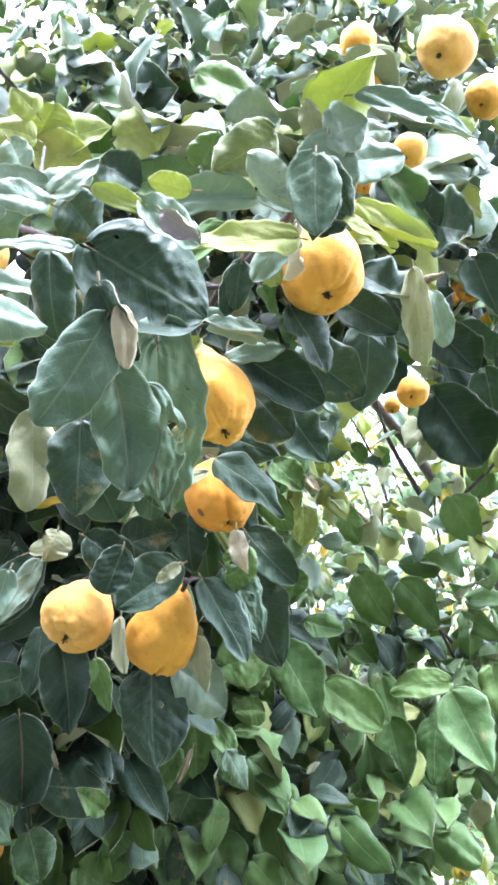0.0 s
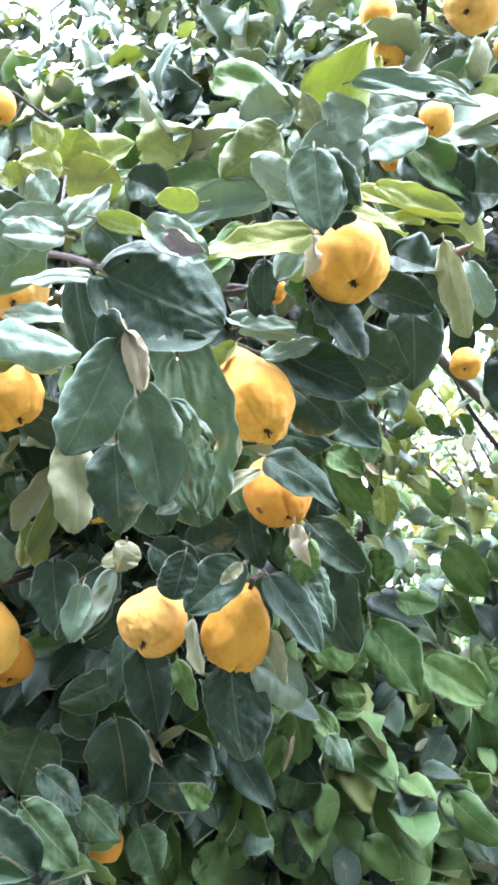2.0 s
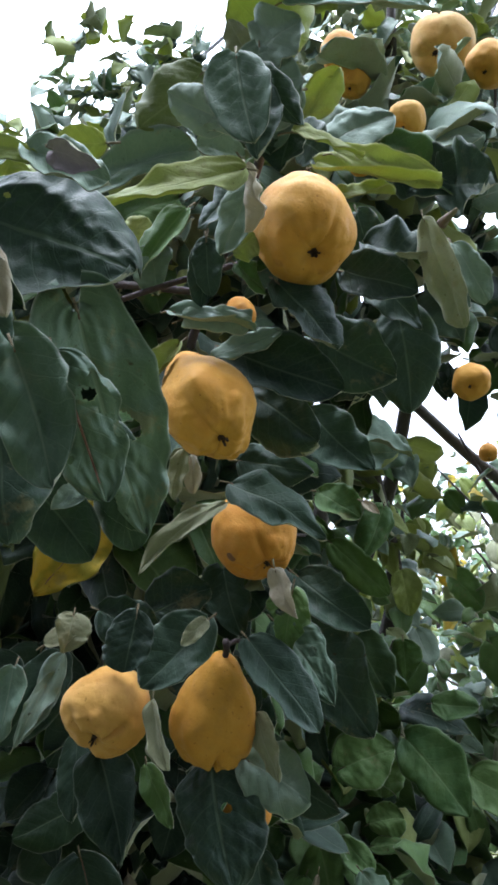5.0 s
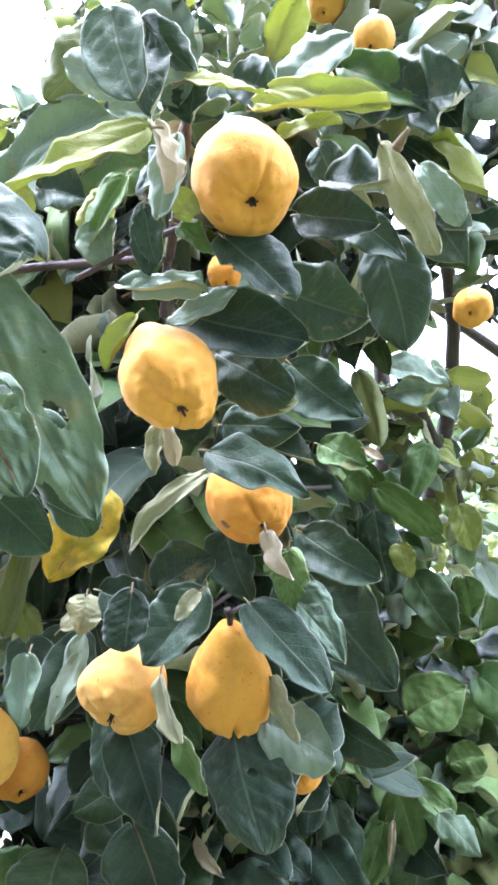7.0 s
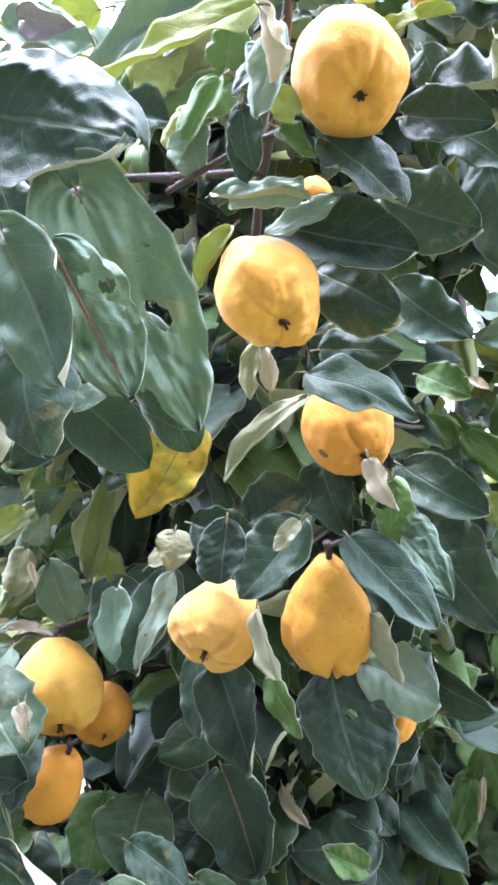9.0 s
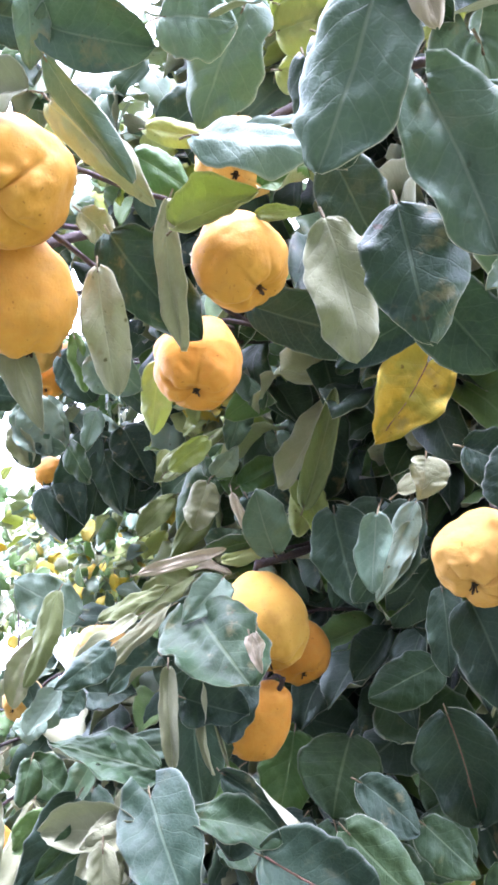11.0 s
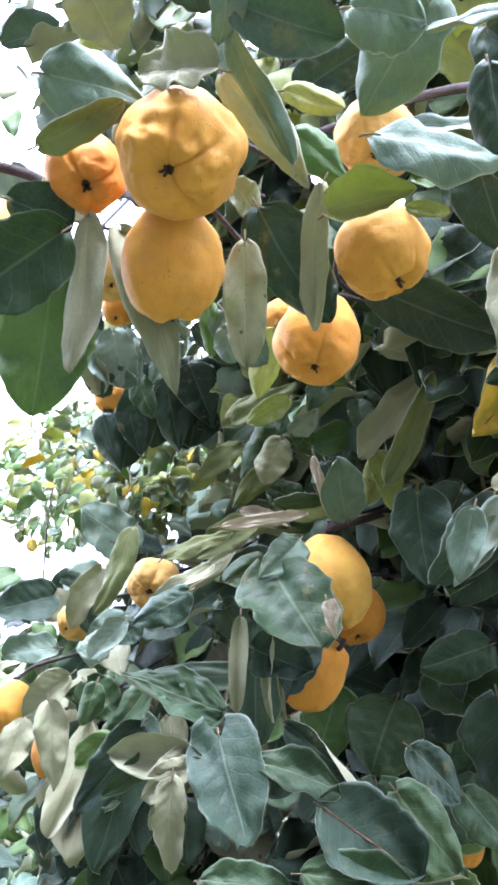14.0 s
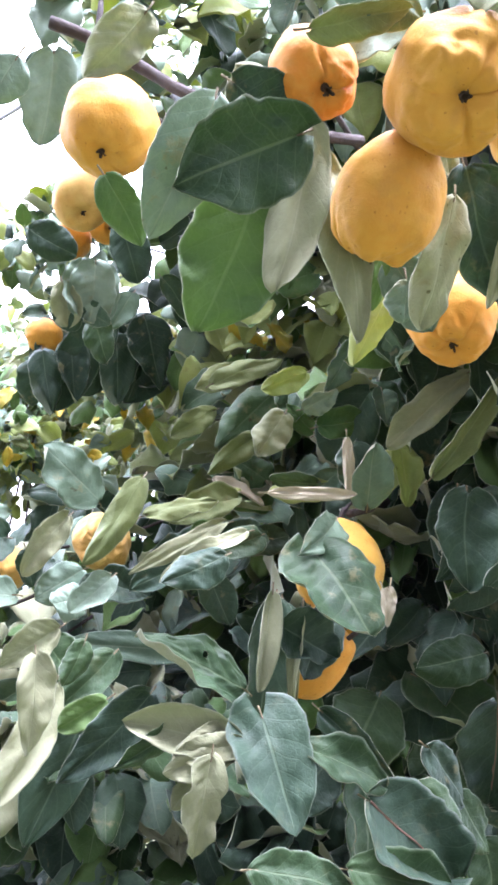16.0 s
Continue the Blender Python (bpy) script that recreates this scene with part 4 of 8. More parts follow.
leaf(quince_tree, (0.094, 0.614, 2.006), (0.183, 0.629, 1.970), (0.24, -0.96, 0.17), 0.031, "grey", fold=0.15, wave=0.08, nu=56, nv=14, holes=((0.62, 0.2, 0.045),), curl=0.38, twist=-0.15, cup=-0.07, label="silvery leaf with a brown hole at its tip")
leaf(quince_tree, (0.098, 0.872, 2.096), (0.165, 0.860, 2.109), (-0.21, -0.96, 0.18), 0.059, "grey", wave=0.08, fold=0.39, curl=0.28, twist=-0.2, cup=-0.03)
leaf(quince_tree, (0.179, 0.976, 2.154), (0.260, 0.969, 2.145), (-0.04, -0.95, 0.32), 0.043, "grey", fold=0.36, curl=0.23, wave=0.072, twist=-0.22, cup=-0.02)
leaf(quince_tree, (0.141, 0.894, 2.093), (0.211, 0.911, 2.048), (0.15, -0.98, -0.14), 0.062, "dark", fold=0.18, curl=0.21, wave=0.111, twist=0.2, cup=0.09)
leaf(quince_tree, (0.195, 0.913, 2.048), (0.247, 0.910, 2.038), (-0.09, -0.98, -0.18), 0.079, "dark", fold=0.22, curl=0.33, wave=0.109, twist=0.26, cup=-0.03)
leaf(quince_tree, (0.089, 0.752, 1.983), (0.175, 0.768, 1.941), (0.31, -0.90, 0.31), 0.035, "lime", fold=0.3, wave=0.06, curl=0.22, twist=-0.07, cup=0.07, label="yellow-green leaf curving over the fruit")
leaf(quince_tree, (0.117, 0.831, 1.950), (0.171, 0.839, 1.922), (0.22, -0.96, 0.15), 0.053, "dark", wave=0.08, fold=0.36, curl=0.11, twist=0.18, cup=-0.01)
leaf(quince_tree, (0.163, 0.810, 1.950), (0.181, 0.842, 1.862), (-0.42, -0.82, -0.39), 0.035, "under", fold=0.3, curl=0.15, wave=0.143, twist=-0.24, cup=0.11)
leaf(quince_tree, (0.184, 0.836, 1.936), (0.201, 0.853, 1.885), (0.01, -0.95, -0.32), 0.026, "grey", fold=0.17, curl=0.38, wave=0.112, twist=0.34, cup=-0.07)
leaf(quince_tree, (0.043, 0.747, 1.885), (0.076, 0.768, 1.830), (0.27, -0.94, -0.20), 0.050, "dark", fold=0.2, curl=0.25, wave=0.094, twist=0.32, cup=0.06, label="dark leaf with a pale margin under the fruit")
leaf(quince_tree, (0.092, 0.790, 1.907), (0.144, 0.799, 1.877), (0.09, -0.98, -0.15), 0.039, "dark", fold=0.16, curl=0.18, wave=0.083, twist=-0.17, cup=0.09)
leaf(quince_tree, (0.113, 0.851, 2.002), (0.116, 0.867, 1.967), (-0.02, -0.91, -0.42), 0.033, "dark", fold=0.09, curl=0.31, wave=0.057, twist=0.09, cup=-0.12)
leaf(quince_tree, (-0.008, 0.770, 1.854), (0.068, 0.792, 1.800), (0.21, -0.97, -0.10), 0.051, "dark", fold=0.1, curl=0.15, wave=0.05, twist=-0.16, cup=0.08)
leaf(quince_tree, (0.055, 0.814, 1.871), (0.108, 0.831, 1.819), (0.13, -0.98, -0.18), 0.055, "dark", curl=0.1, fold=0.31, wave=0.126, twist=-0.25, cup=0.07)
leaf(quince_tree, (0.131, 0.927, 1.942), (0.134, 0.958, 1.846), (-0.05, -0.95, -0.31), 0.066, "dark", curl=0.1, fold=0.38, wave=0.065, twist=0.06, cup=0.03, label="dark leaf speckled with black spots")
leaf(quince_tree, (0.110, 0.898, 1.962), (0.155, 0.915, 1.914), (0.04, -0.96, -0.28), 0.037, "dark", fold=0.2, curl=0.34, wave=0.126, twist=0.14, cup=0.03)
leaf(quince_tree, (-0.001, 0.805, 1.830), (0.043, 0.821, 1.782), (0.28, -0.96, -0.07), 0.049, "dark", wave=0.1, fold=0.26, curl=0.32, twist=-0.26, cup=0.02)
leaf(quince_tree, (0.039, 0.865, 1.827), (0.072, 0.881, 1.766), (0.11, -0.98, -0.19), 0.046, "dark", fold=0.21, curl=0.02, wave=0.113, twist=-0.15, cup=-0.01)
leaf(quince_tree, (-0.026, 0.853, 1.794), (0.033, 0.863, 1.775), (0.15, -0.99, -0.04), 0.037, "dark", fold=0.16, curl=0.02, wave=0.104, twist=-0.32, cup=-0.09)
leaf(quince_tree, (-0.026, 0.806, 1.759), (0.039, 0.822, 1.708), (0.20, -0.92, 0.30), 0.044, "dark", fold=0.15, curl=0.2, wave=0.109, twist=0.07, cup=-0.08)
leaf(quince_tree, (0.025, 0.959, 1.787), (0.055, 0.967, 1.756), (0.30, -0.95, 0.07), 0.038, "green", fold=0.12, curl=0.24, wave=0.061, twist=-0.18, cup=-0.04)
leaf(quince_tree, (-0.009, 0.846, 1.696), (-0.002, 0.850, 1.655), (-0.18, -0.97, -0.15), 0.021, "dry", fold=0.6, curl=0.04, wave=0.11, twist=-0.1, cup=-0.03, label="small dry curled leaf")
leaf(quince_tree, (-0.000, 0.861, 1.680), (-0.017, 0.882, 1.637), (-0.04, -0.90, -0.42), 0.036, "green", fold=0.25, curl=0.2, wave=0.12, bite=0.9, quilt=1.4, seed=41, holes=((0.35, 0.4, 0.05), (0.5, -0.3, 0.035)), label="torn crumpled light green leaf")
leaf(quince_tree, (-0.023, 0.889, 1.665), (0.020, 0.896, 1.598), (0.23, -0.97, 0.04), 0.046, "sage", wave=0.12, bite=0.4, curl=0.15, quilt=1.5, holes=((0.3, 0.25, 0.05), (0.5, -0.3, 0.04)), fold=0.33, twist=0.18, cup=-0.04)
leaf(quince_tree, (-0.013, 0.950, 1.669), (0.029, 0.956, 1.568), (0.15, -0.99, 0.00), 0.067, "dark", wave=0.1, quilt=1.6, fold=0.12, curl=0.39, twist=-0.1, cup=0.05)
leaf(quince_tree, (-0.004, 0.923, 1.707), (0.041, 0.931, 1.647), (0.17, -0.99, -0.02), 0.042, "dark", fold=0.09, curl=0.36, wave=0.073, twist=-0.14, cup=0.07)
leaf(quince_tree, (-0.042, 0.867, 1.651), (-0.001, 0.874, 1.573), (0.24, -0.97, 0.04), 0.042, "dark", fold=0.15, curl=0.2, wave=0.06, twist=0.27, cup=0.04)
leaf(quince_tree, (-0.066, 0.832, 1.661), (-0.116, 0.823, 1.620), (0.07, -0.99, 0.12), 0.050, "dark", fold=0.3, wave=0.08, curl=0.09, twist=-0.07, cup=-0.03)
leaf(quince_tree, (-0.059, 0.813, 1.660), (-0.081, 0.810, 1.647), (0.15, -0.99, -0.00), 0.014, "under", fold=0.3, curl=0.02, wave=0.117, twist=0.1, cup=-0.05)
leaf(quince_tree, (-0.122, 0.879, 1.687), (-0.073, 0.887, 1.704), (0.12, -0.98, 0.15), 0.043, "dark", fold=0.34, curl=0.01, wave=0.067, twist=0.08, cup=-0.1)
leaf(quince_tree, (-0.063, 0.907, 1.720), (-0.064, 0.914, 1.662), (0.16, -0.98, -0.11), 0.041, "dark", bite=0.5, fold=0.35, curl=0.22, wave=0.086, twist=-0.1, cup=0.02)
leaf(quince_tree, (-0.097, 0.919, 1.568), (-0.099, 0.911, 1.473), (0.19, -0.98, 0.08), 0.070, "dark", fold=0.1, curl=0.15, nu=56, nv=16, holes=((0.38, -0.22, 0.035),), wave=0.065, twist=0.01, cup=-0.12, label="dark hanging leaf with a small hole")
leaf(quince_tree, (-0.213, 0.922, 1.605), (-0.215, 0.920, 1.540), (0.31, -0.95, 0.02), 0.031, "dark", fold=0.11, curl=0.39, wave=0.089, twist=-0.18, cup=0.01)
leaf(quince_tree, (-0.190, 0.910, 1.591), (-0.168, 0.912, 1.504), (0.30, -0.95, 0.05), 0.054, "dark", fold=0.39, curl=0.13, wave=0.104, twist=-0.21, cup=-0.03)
leaf(quince_tree, (-0.159, 0.939, 1.573), (-0.141, 0.941, 1.523), (-0.13, -0.99, -0.09), 0.025, "green", fold=0.11, curl=0.09, wave=0.083, twist=-0.13, cup=0.02)
leaf(quince_tree, (-0.118, 0.847, 1.614), (-0.114, 0.848, 1.563), (-0.26, -0.97, -0.04), 0.013, "under", fold=0.8, curl=0.18, wave=0.13, twist=-0.3, cup=0.02, label="thin curled dry leaf")
leaf(quince_tree, (-0.217, 0.912, 1.674), (-0.260, 0.900, 1.608), (0.21, -0.98, 0.04), 0.026, "grey", fold=0.4, curl=0.06, wave=0.119, twist=-0.29, cup=0.02)
leaf(quince_tree, (-0.218, 0.879, 1.679), (-0.183, 0.890, 1.691), (0.22, -0.96, 0.17), 0.018, "under", fold=0.18, curl=0.07, wave=0.116, twist=0.12, cup=0.02)
leaf(quince_tree, (-0.269, 0.977, 1.693), (-0.313, 0.965, 1.605), (0.33, -0.94, -0.03), 0.057, "dark", fold=0.34, curl=0.07, wave=0.12, twist=-0, cup=0.11)
leaf(quince_tree, (-0.152, 0.840, 1.689), (-0.112, 0.853, 1.657), (0.39, -0.92, 0.09), 0.039, "dark", wave=0.12, fold=0.09, curl=0.2, twist=-0.06, cup=0.03)
leaf(quince_tree, (-0.051, 0.898, 1.598), (-0.038, 0.898, 1.545), (-0.26, -0.96, -0.07), 0.024, "under", fold=0.26, curl=0.16, wave=0.094, twist=0.02, cup=-0.08)
leaf(quince_tree, (-0.069, 0.925, 1.565), (-0.020, 0.930, 1.531), (0.30, -0.90, 0.30), 0.048, "grey", fold=0.2, curl=0.23, wave=0.098, twist=-0.04, cup=-0.01)
leaf(quince_tree, (-0.304, 1.029, 1.834), (-0.381, 1.011, 1.745), (0.11, -0.99, 0.10), 0.034, "under", fold=0.4, curl=0.01, wave=0.113, twist=-0.23, cup=-0.05)
leaf(quince_tree, (-0.338, 1.067, 1.841), (-0.372, 1.080, 1.740), (0.50, -0.82, -0.28), 0.058, "dark", fold=0.13, curl=0.05, wave=0.079, twist=0.13, cup=-0.07)
leaf(quince_tree, (-0.036, 0.827, 1.751), (-0.111, 0.812, 1.714), (0.11, -0.98, 0.17), 0.020, "under", fold=0.5, curl=0.34, wave=0.145, twist=-0.12, cup=-0.11)
leaf(quince_tree, (-0.112, 0.812, 1.673), (-0.125, 0.815, 1.633), (0.35, -0.91, -0.20), 0.038, "dark", wave=0.06, fold=0.16, curl=0.02, twist=-0.27, cup=0.03)
leaf(quince_tree, (-0.193, 0.884, 1.699), (-0.204, 0.885, 1.671), (0.44, -0.87, -0.22), 0.029, "under", fold=0.8, curl=0.5, wave=0.118, twist=0.2, cup=0.01, label="small furled young leaf")
leaf(quince_tree, (-0.229, 0.929, 1.677), (-0.277, 0.913, 1.604), (0.47, -0.87, -0.12), 0.045, "dark", fold=0.38, curl=0.35, wave=0.097, twist=0.28, cup=-0.04)
leaf(quince_tree, (-0.224, 0.913, 1.656), (-0.260, 0.901, 1.602), (0.38, -0.92, -0.05), 0.022, "grey", fold=0.14, curl=0.15, wave=0.117, twist=-0.21, cup=0.1)
leaf(quince_tree, (-0.055, 0.792, 1.788), (-0.072, 0.802, 1.754), (-0.05, -0.97, -0.25), 0.017, "under", fold=0.11, curl=0.27, wave=0.133, twist=-0.09, cup=-0.02)
leaf(quince_tree, (-0.053, 0.806, 1.787), (-0.057, 0.817, 1.760), (-0.21, -0.92, -0.34), 0.012, "dry", fold=0.29, curl=0.22, wave=0.091, twist=0.08, cup=-0)
leaf(quince_tree, (0.089, 0.621, 1.937), (0.030, 0.615, 1.923), (0.18, -0.89, -0.42), 0.035, "grey", fold=0.14, curl=0.31, wave=0.119, twist=-0.12, cup=-0.06)
leaf(quince_tree, (0.061, 0.571, 1.928), (0.058, 0.580, 1.870), (0.04, -0.99, -0.15), 0.039, "sage", fold=0.12, curl=0.15, wave=0.05, seed=71, lobed=0.6, form=(0.36, 0.5), label="drooping blue-grey leaf over a fruit")
leaf(quince_tree, (0.047, 0.640, 1.907), (0.037, 0.660, 1.872), (0.97, 0.02, -0.25), 0.030, "dry", fold=0.2, curl=0.2, wave=0.1, seed=135, lobed=0.6, label="pale buff drooping leaf")
# lime colour stands for light coming through this leaf from behind
leaf(quince_tree, (0.049, 0.622, 1.890), (-0.036, 0.598, 1.871), (0.23, -0.96, 0.16), 0.034, "lime", fold=0.25, curl=0.1, wave=0.11, twist=-0.25, cup=-0.1, label="long leaf coloured yellow-green as if lit through, with a folded margin")
leaf(quince_tree, (0.083, 0.609, 1.896), (0.120, 0.629, 1.883), (0.52, -0.83, 0.21), 0.021, "lime", fold=0.1, curl=0.27, wave=0.114, twist=0.21, cup=0.11)
leaf(quince_tree, (0.105, 0.742, 1.982), (0.179, 0.774, 1.950), (0.46, -0.86, 0.19), 0.024, "lime", fold=0.2, curl=0.19, wave=0.09, twist=-0.25, cup=0.08)
leaf(quince_tree, (0.151, 0.883, 2.092), (0.226, 0.928, 2.036), (0.33, -0.90, -0.28), 0.050, "green", bite=0.2, fold=0.25, curl=0.28, wave=0.072, twist=0.12, cup=0.1)
leaf(quince_tree, (0.099, 0.761, 1.958), (0.144, 0.770, 1.954), (0.20, -0.96, 0.22), 0.019, "lime", fold=0.19, curl=0.14, wave=0.125, twist=0.29, cup=0.08)
leaf(quince_tree, (0.196, 1.001, 2.176), (0.270, 1.005, 2.166), (0.08, -0.98, 0.19), 0.039, "grey", fold=0.17, curl=0.26, wave=0.1, twist=0.19, cup=-0.01)
leaf(quince_tree, (0.236, 1.016, 2.157), (0.288, 1.037, 2.122), (0.36, -0.93, -0.04), 0.033, "lime", fold=0.16, curl=0.27, wave=0.103, twist=0.19, cup=0.08)
leaf(quince_tree, (0.079, 0.958, 2.215), (0.132, 0.933, 2.247), (-0.09, -0.85, -0.52), 0.033, "lime", fold=0.09, curl=0.15, wave=0.069, twist=0.09, cup=0.12)
leaf(quince_tree, (0.104, 0.972, 2.204), (0.168, 0.974, 2.207), (0.03, -0.99, -0.10), 0.065, "grey", fold=0.28, curl=0.2, wave=0.074, twist=0.11, cup=-0.05)
leaf(quince_tree, (0.000, 0.714, 1.911), (-0.013, 0.737, 1.872), (0.29, -0.77, -0.56), 0.024, "dark", fold=0.14, curl=0.08, wave=0.062, twist=0.18, cup=-0.07)
leaf(quince_tree, (0.018, 0.725, 1.904), (0.036, 0.725, 1.912), (0.08, -0.97, -0.23), 0.025, "lime", fold=0.29, curl=0.38, wave=0.128, twist=-0.28, cup=-0.06)
leaf(quince_tree, (0.018, 0.730, 1.897), (0.032, 0.749, 1.877), (0.59, -0.75, -0.29), 0.021, "green", fold=0.29, curl=0.2, wave=0.092, twist=0.28, cup=0.05)
leaf(quince_tree, (-0.106, 0.831, 2.014), (-0.074, 0.825, 2.038), (0.08, -0.95, -0.32), 0.032, "lime", fold=0.24, curl=0.1, wave=0.071, twist=-0.28, cup=0.02)
leaf(quince_tree, (-0.027, 0.730, 1.863), (0.020, 0.748, 1.862), (0.35, -0.91, 0.20), 0.021, "grey", wave=0.12, fold=0.13, curl=0.06, twist=0.28, cup=-0.08)
leaf(quince_tree, (-0.014, 0.751, 1.838), (0.039, 0.761, 1.851), (0.14, -0.97, 0.19), 0.018, "grey", wave=0.12, fold=0.14, curl=0.13, twist=-0.28, cup=-0.04)
leaf(quince_tree, (-0.038, 0.749, 1.855), (-0.068, 0.754, 1.822), (-0.09, -0.99, -0.06), 0.017, "lime", fold=0.36, curl=0.32, wave=0.084, twist=-0.01, cup=-0.12)
leaf(quince_tree, (0.056, 1.359, 2.004), (0.125, 1.385, 1.952), (0.38, -0.92, 0.04), 0.056, "grey", wave=0.12, fold=0.27, curl=0.26, twist=0.32, cup=0.01)
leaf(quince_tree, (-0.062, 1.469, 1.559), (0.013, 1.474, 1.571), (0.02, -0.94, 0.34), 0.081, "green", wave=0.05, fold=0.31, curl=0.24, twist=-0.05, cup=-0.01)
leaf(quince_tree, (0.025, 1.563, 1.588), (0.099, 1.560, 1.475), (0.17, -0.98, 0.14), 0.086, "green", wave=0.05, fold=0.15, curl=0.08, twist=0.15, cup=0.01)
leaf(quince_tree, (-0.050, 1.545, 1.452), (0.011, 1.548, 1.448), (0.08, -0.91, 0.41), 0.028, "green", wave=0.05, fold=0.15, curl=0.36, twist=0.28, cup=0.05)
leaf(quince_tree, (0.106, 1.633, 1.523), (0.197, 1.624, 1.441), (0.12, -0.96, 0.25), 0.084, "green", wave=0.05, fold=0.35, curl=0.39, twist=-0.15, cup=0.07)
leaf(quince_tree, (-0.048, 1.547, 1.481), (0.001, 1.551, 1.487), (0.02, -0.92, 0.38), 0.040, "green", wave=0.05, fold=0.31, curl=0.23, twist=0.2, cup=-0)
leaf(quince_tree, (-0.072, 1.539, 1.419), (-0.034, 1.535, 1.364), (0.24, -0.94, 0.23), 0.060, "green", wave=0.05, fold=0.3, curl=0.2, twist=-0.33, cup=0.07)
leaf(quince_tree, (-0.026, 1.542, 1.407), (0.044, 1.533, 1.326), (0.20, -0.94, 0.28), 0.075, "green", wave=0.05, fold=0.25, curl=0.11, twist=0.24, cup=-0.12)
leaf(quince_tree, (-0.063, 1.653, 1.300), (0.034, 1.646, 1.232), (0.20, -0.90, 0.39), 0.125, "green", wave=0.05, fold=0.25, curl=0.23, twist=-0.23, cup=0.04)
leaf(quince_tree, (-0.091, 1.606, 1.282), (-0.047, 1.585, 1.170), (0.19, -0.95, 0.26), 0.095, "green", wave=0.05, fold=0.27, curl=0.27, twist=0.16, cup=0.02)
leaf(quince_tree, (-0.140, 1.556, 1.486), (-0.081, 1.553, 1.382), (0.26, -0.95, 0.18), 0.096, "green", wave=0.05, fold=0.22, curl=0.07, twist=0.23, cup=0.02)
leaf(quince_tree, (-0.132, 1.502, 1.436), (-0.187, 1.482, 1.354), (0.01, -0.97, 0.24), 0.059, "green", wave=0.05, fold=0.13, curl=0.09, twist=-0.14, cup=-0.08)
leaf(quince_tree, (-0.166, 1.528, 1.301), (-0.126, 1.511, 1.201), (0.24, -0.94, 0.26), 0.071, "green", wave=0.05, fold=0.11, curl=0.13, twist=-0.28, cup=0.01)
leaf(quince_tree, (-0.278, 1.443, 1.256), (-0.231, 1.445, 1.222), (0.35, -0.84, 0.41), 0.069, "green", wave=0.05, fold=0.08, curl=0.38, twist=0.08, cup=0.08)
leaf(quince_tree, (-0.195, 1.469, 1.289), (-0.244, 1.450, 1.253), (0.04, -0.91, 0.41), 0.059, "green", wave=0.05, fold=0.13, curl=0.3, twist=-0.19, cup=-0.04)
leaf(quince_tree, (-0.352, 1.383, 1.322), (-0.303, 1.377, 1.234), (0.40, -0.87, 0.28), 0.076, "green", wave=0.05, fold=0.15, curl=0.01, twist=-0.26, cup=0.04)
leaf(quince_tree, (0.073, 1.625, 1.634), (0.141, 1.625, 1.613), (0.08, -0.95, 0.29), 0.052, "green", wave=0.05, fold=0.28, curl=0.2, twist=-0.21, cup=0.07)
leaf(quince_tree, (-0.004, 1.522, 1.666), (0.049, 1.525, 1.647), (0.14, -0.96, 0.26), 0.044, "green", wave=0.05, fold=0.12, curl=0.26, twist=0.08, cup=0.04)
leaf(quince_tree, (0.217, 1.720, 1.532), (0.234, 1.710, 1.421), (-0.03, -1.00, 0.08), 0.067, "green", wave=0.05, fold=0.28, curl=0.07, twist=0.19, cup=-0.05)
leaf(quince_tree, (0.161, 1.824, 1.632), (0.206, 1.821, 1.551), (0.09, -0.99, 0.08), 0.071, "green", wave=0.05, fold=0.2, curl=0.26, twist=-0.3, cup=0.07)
leaf(quince_tree, (-0.298, 1.127, 1.516), (-0.376, 1.093, 1.470), (0.25, -0.93, 0.27), 0.080, "dark", wave=0.05, fold=0.35, curl=0.03, twist=-0.04, cup=-0.09)
leaf(quince_tree, (-0.283, 1.181, 1.474), (-0.338, 1.154, 1.411), (0.20, -0.95, 0.23), 0.084, "mid", wave=0.05, fold=0.13, curl=0.35, twist=-0.01, cup=0.06)
leaf(quince_tree, (-0.374, 1.066, 1.499), (-0.402, 1.045, 1.433), (0.32, -0.93, 0.16), 0.082, "mid", wave=0.05, fold=0.14, curl=0.28, twist=0.05, cup=0.05)
leaf(quince_tree, (-0.351, 1.129, 1.402), (-0.301, 1.140, 1.365), (0.43, -0.85, 0.32), 0.079, "mid", wave=0.05, fold=0.2, curl=0.14, twist=-0.33, cup=-0.12)
leaf(quince_tree, (-0.379, 1.011, 1.426), (-0.363, 1.001, 1.345), (0.44, -0.88, 0.19), 0.065, "mid", wave=0.05, fold=0.22, curl=0.12, twist=0.27, cup=-0.08)
leaf(quince_tree, (-0.389, 1.109, 1.381), (-0.347, 1.109, 1.303), (0.45, -0.86, 0.25), 0.071, "mid", wave=0.05, fold=0.38, curl=0.23, twist=0.29, cup=0.03)
leaf(quince_tree, (-0.205, 1.228, 1.406), (-0.293, 1.203, 1.400), (0.23, -0.90, 0.38), 0.074, "dark", wave=0.05, fold=0.35, curl=0.2, twist=0.18, cup=0.03)
leaf(quince_tree, (-0.263, 1.265, 1.402), (-0.225, 1.272, 1.384), (0.32, -0.88, 0.34), 0.043, "dark", wave=0.05, fold=0.3, curl=0.21, twist=-0.02, cup=-0.01)
leaf(quince_tree, (-0.238, 1.279, 1.460), (-0.194, 1.282, 1.404), (0.34, -0.92, 0.21), 0.051, "dark", wave=0.05, fold=0.12, curl=0.08, twist=-0.24, cup=0.08)
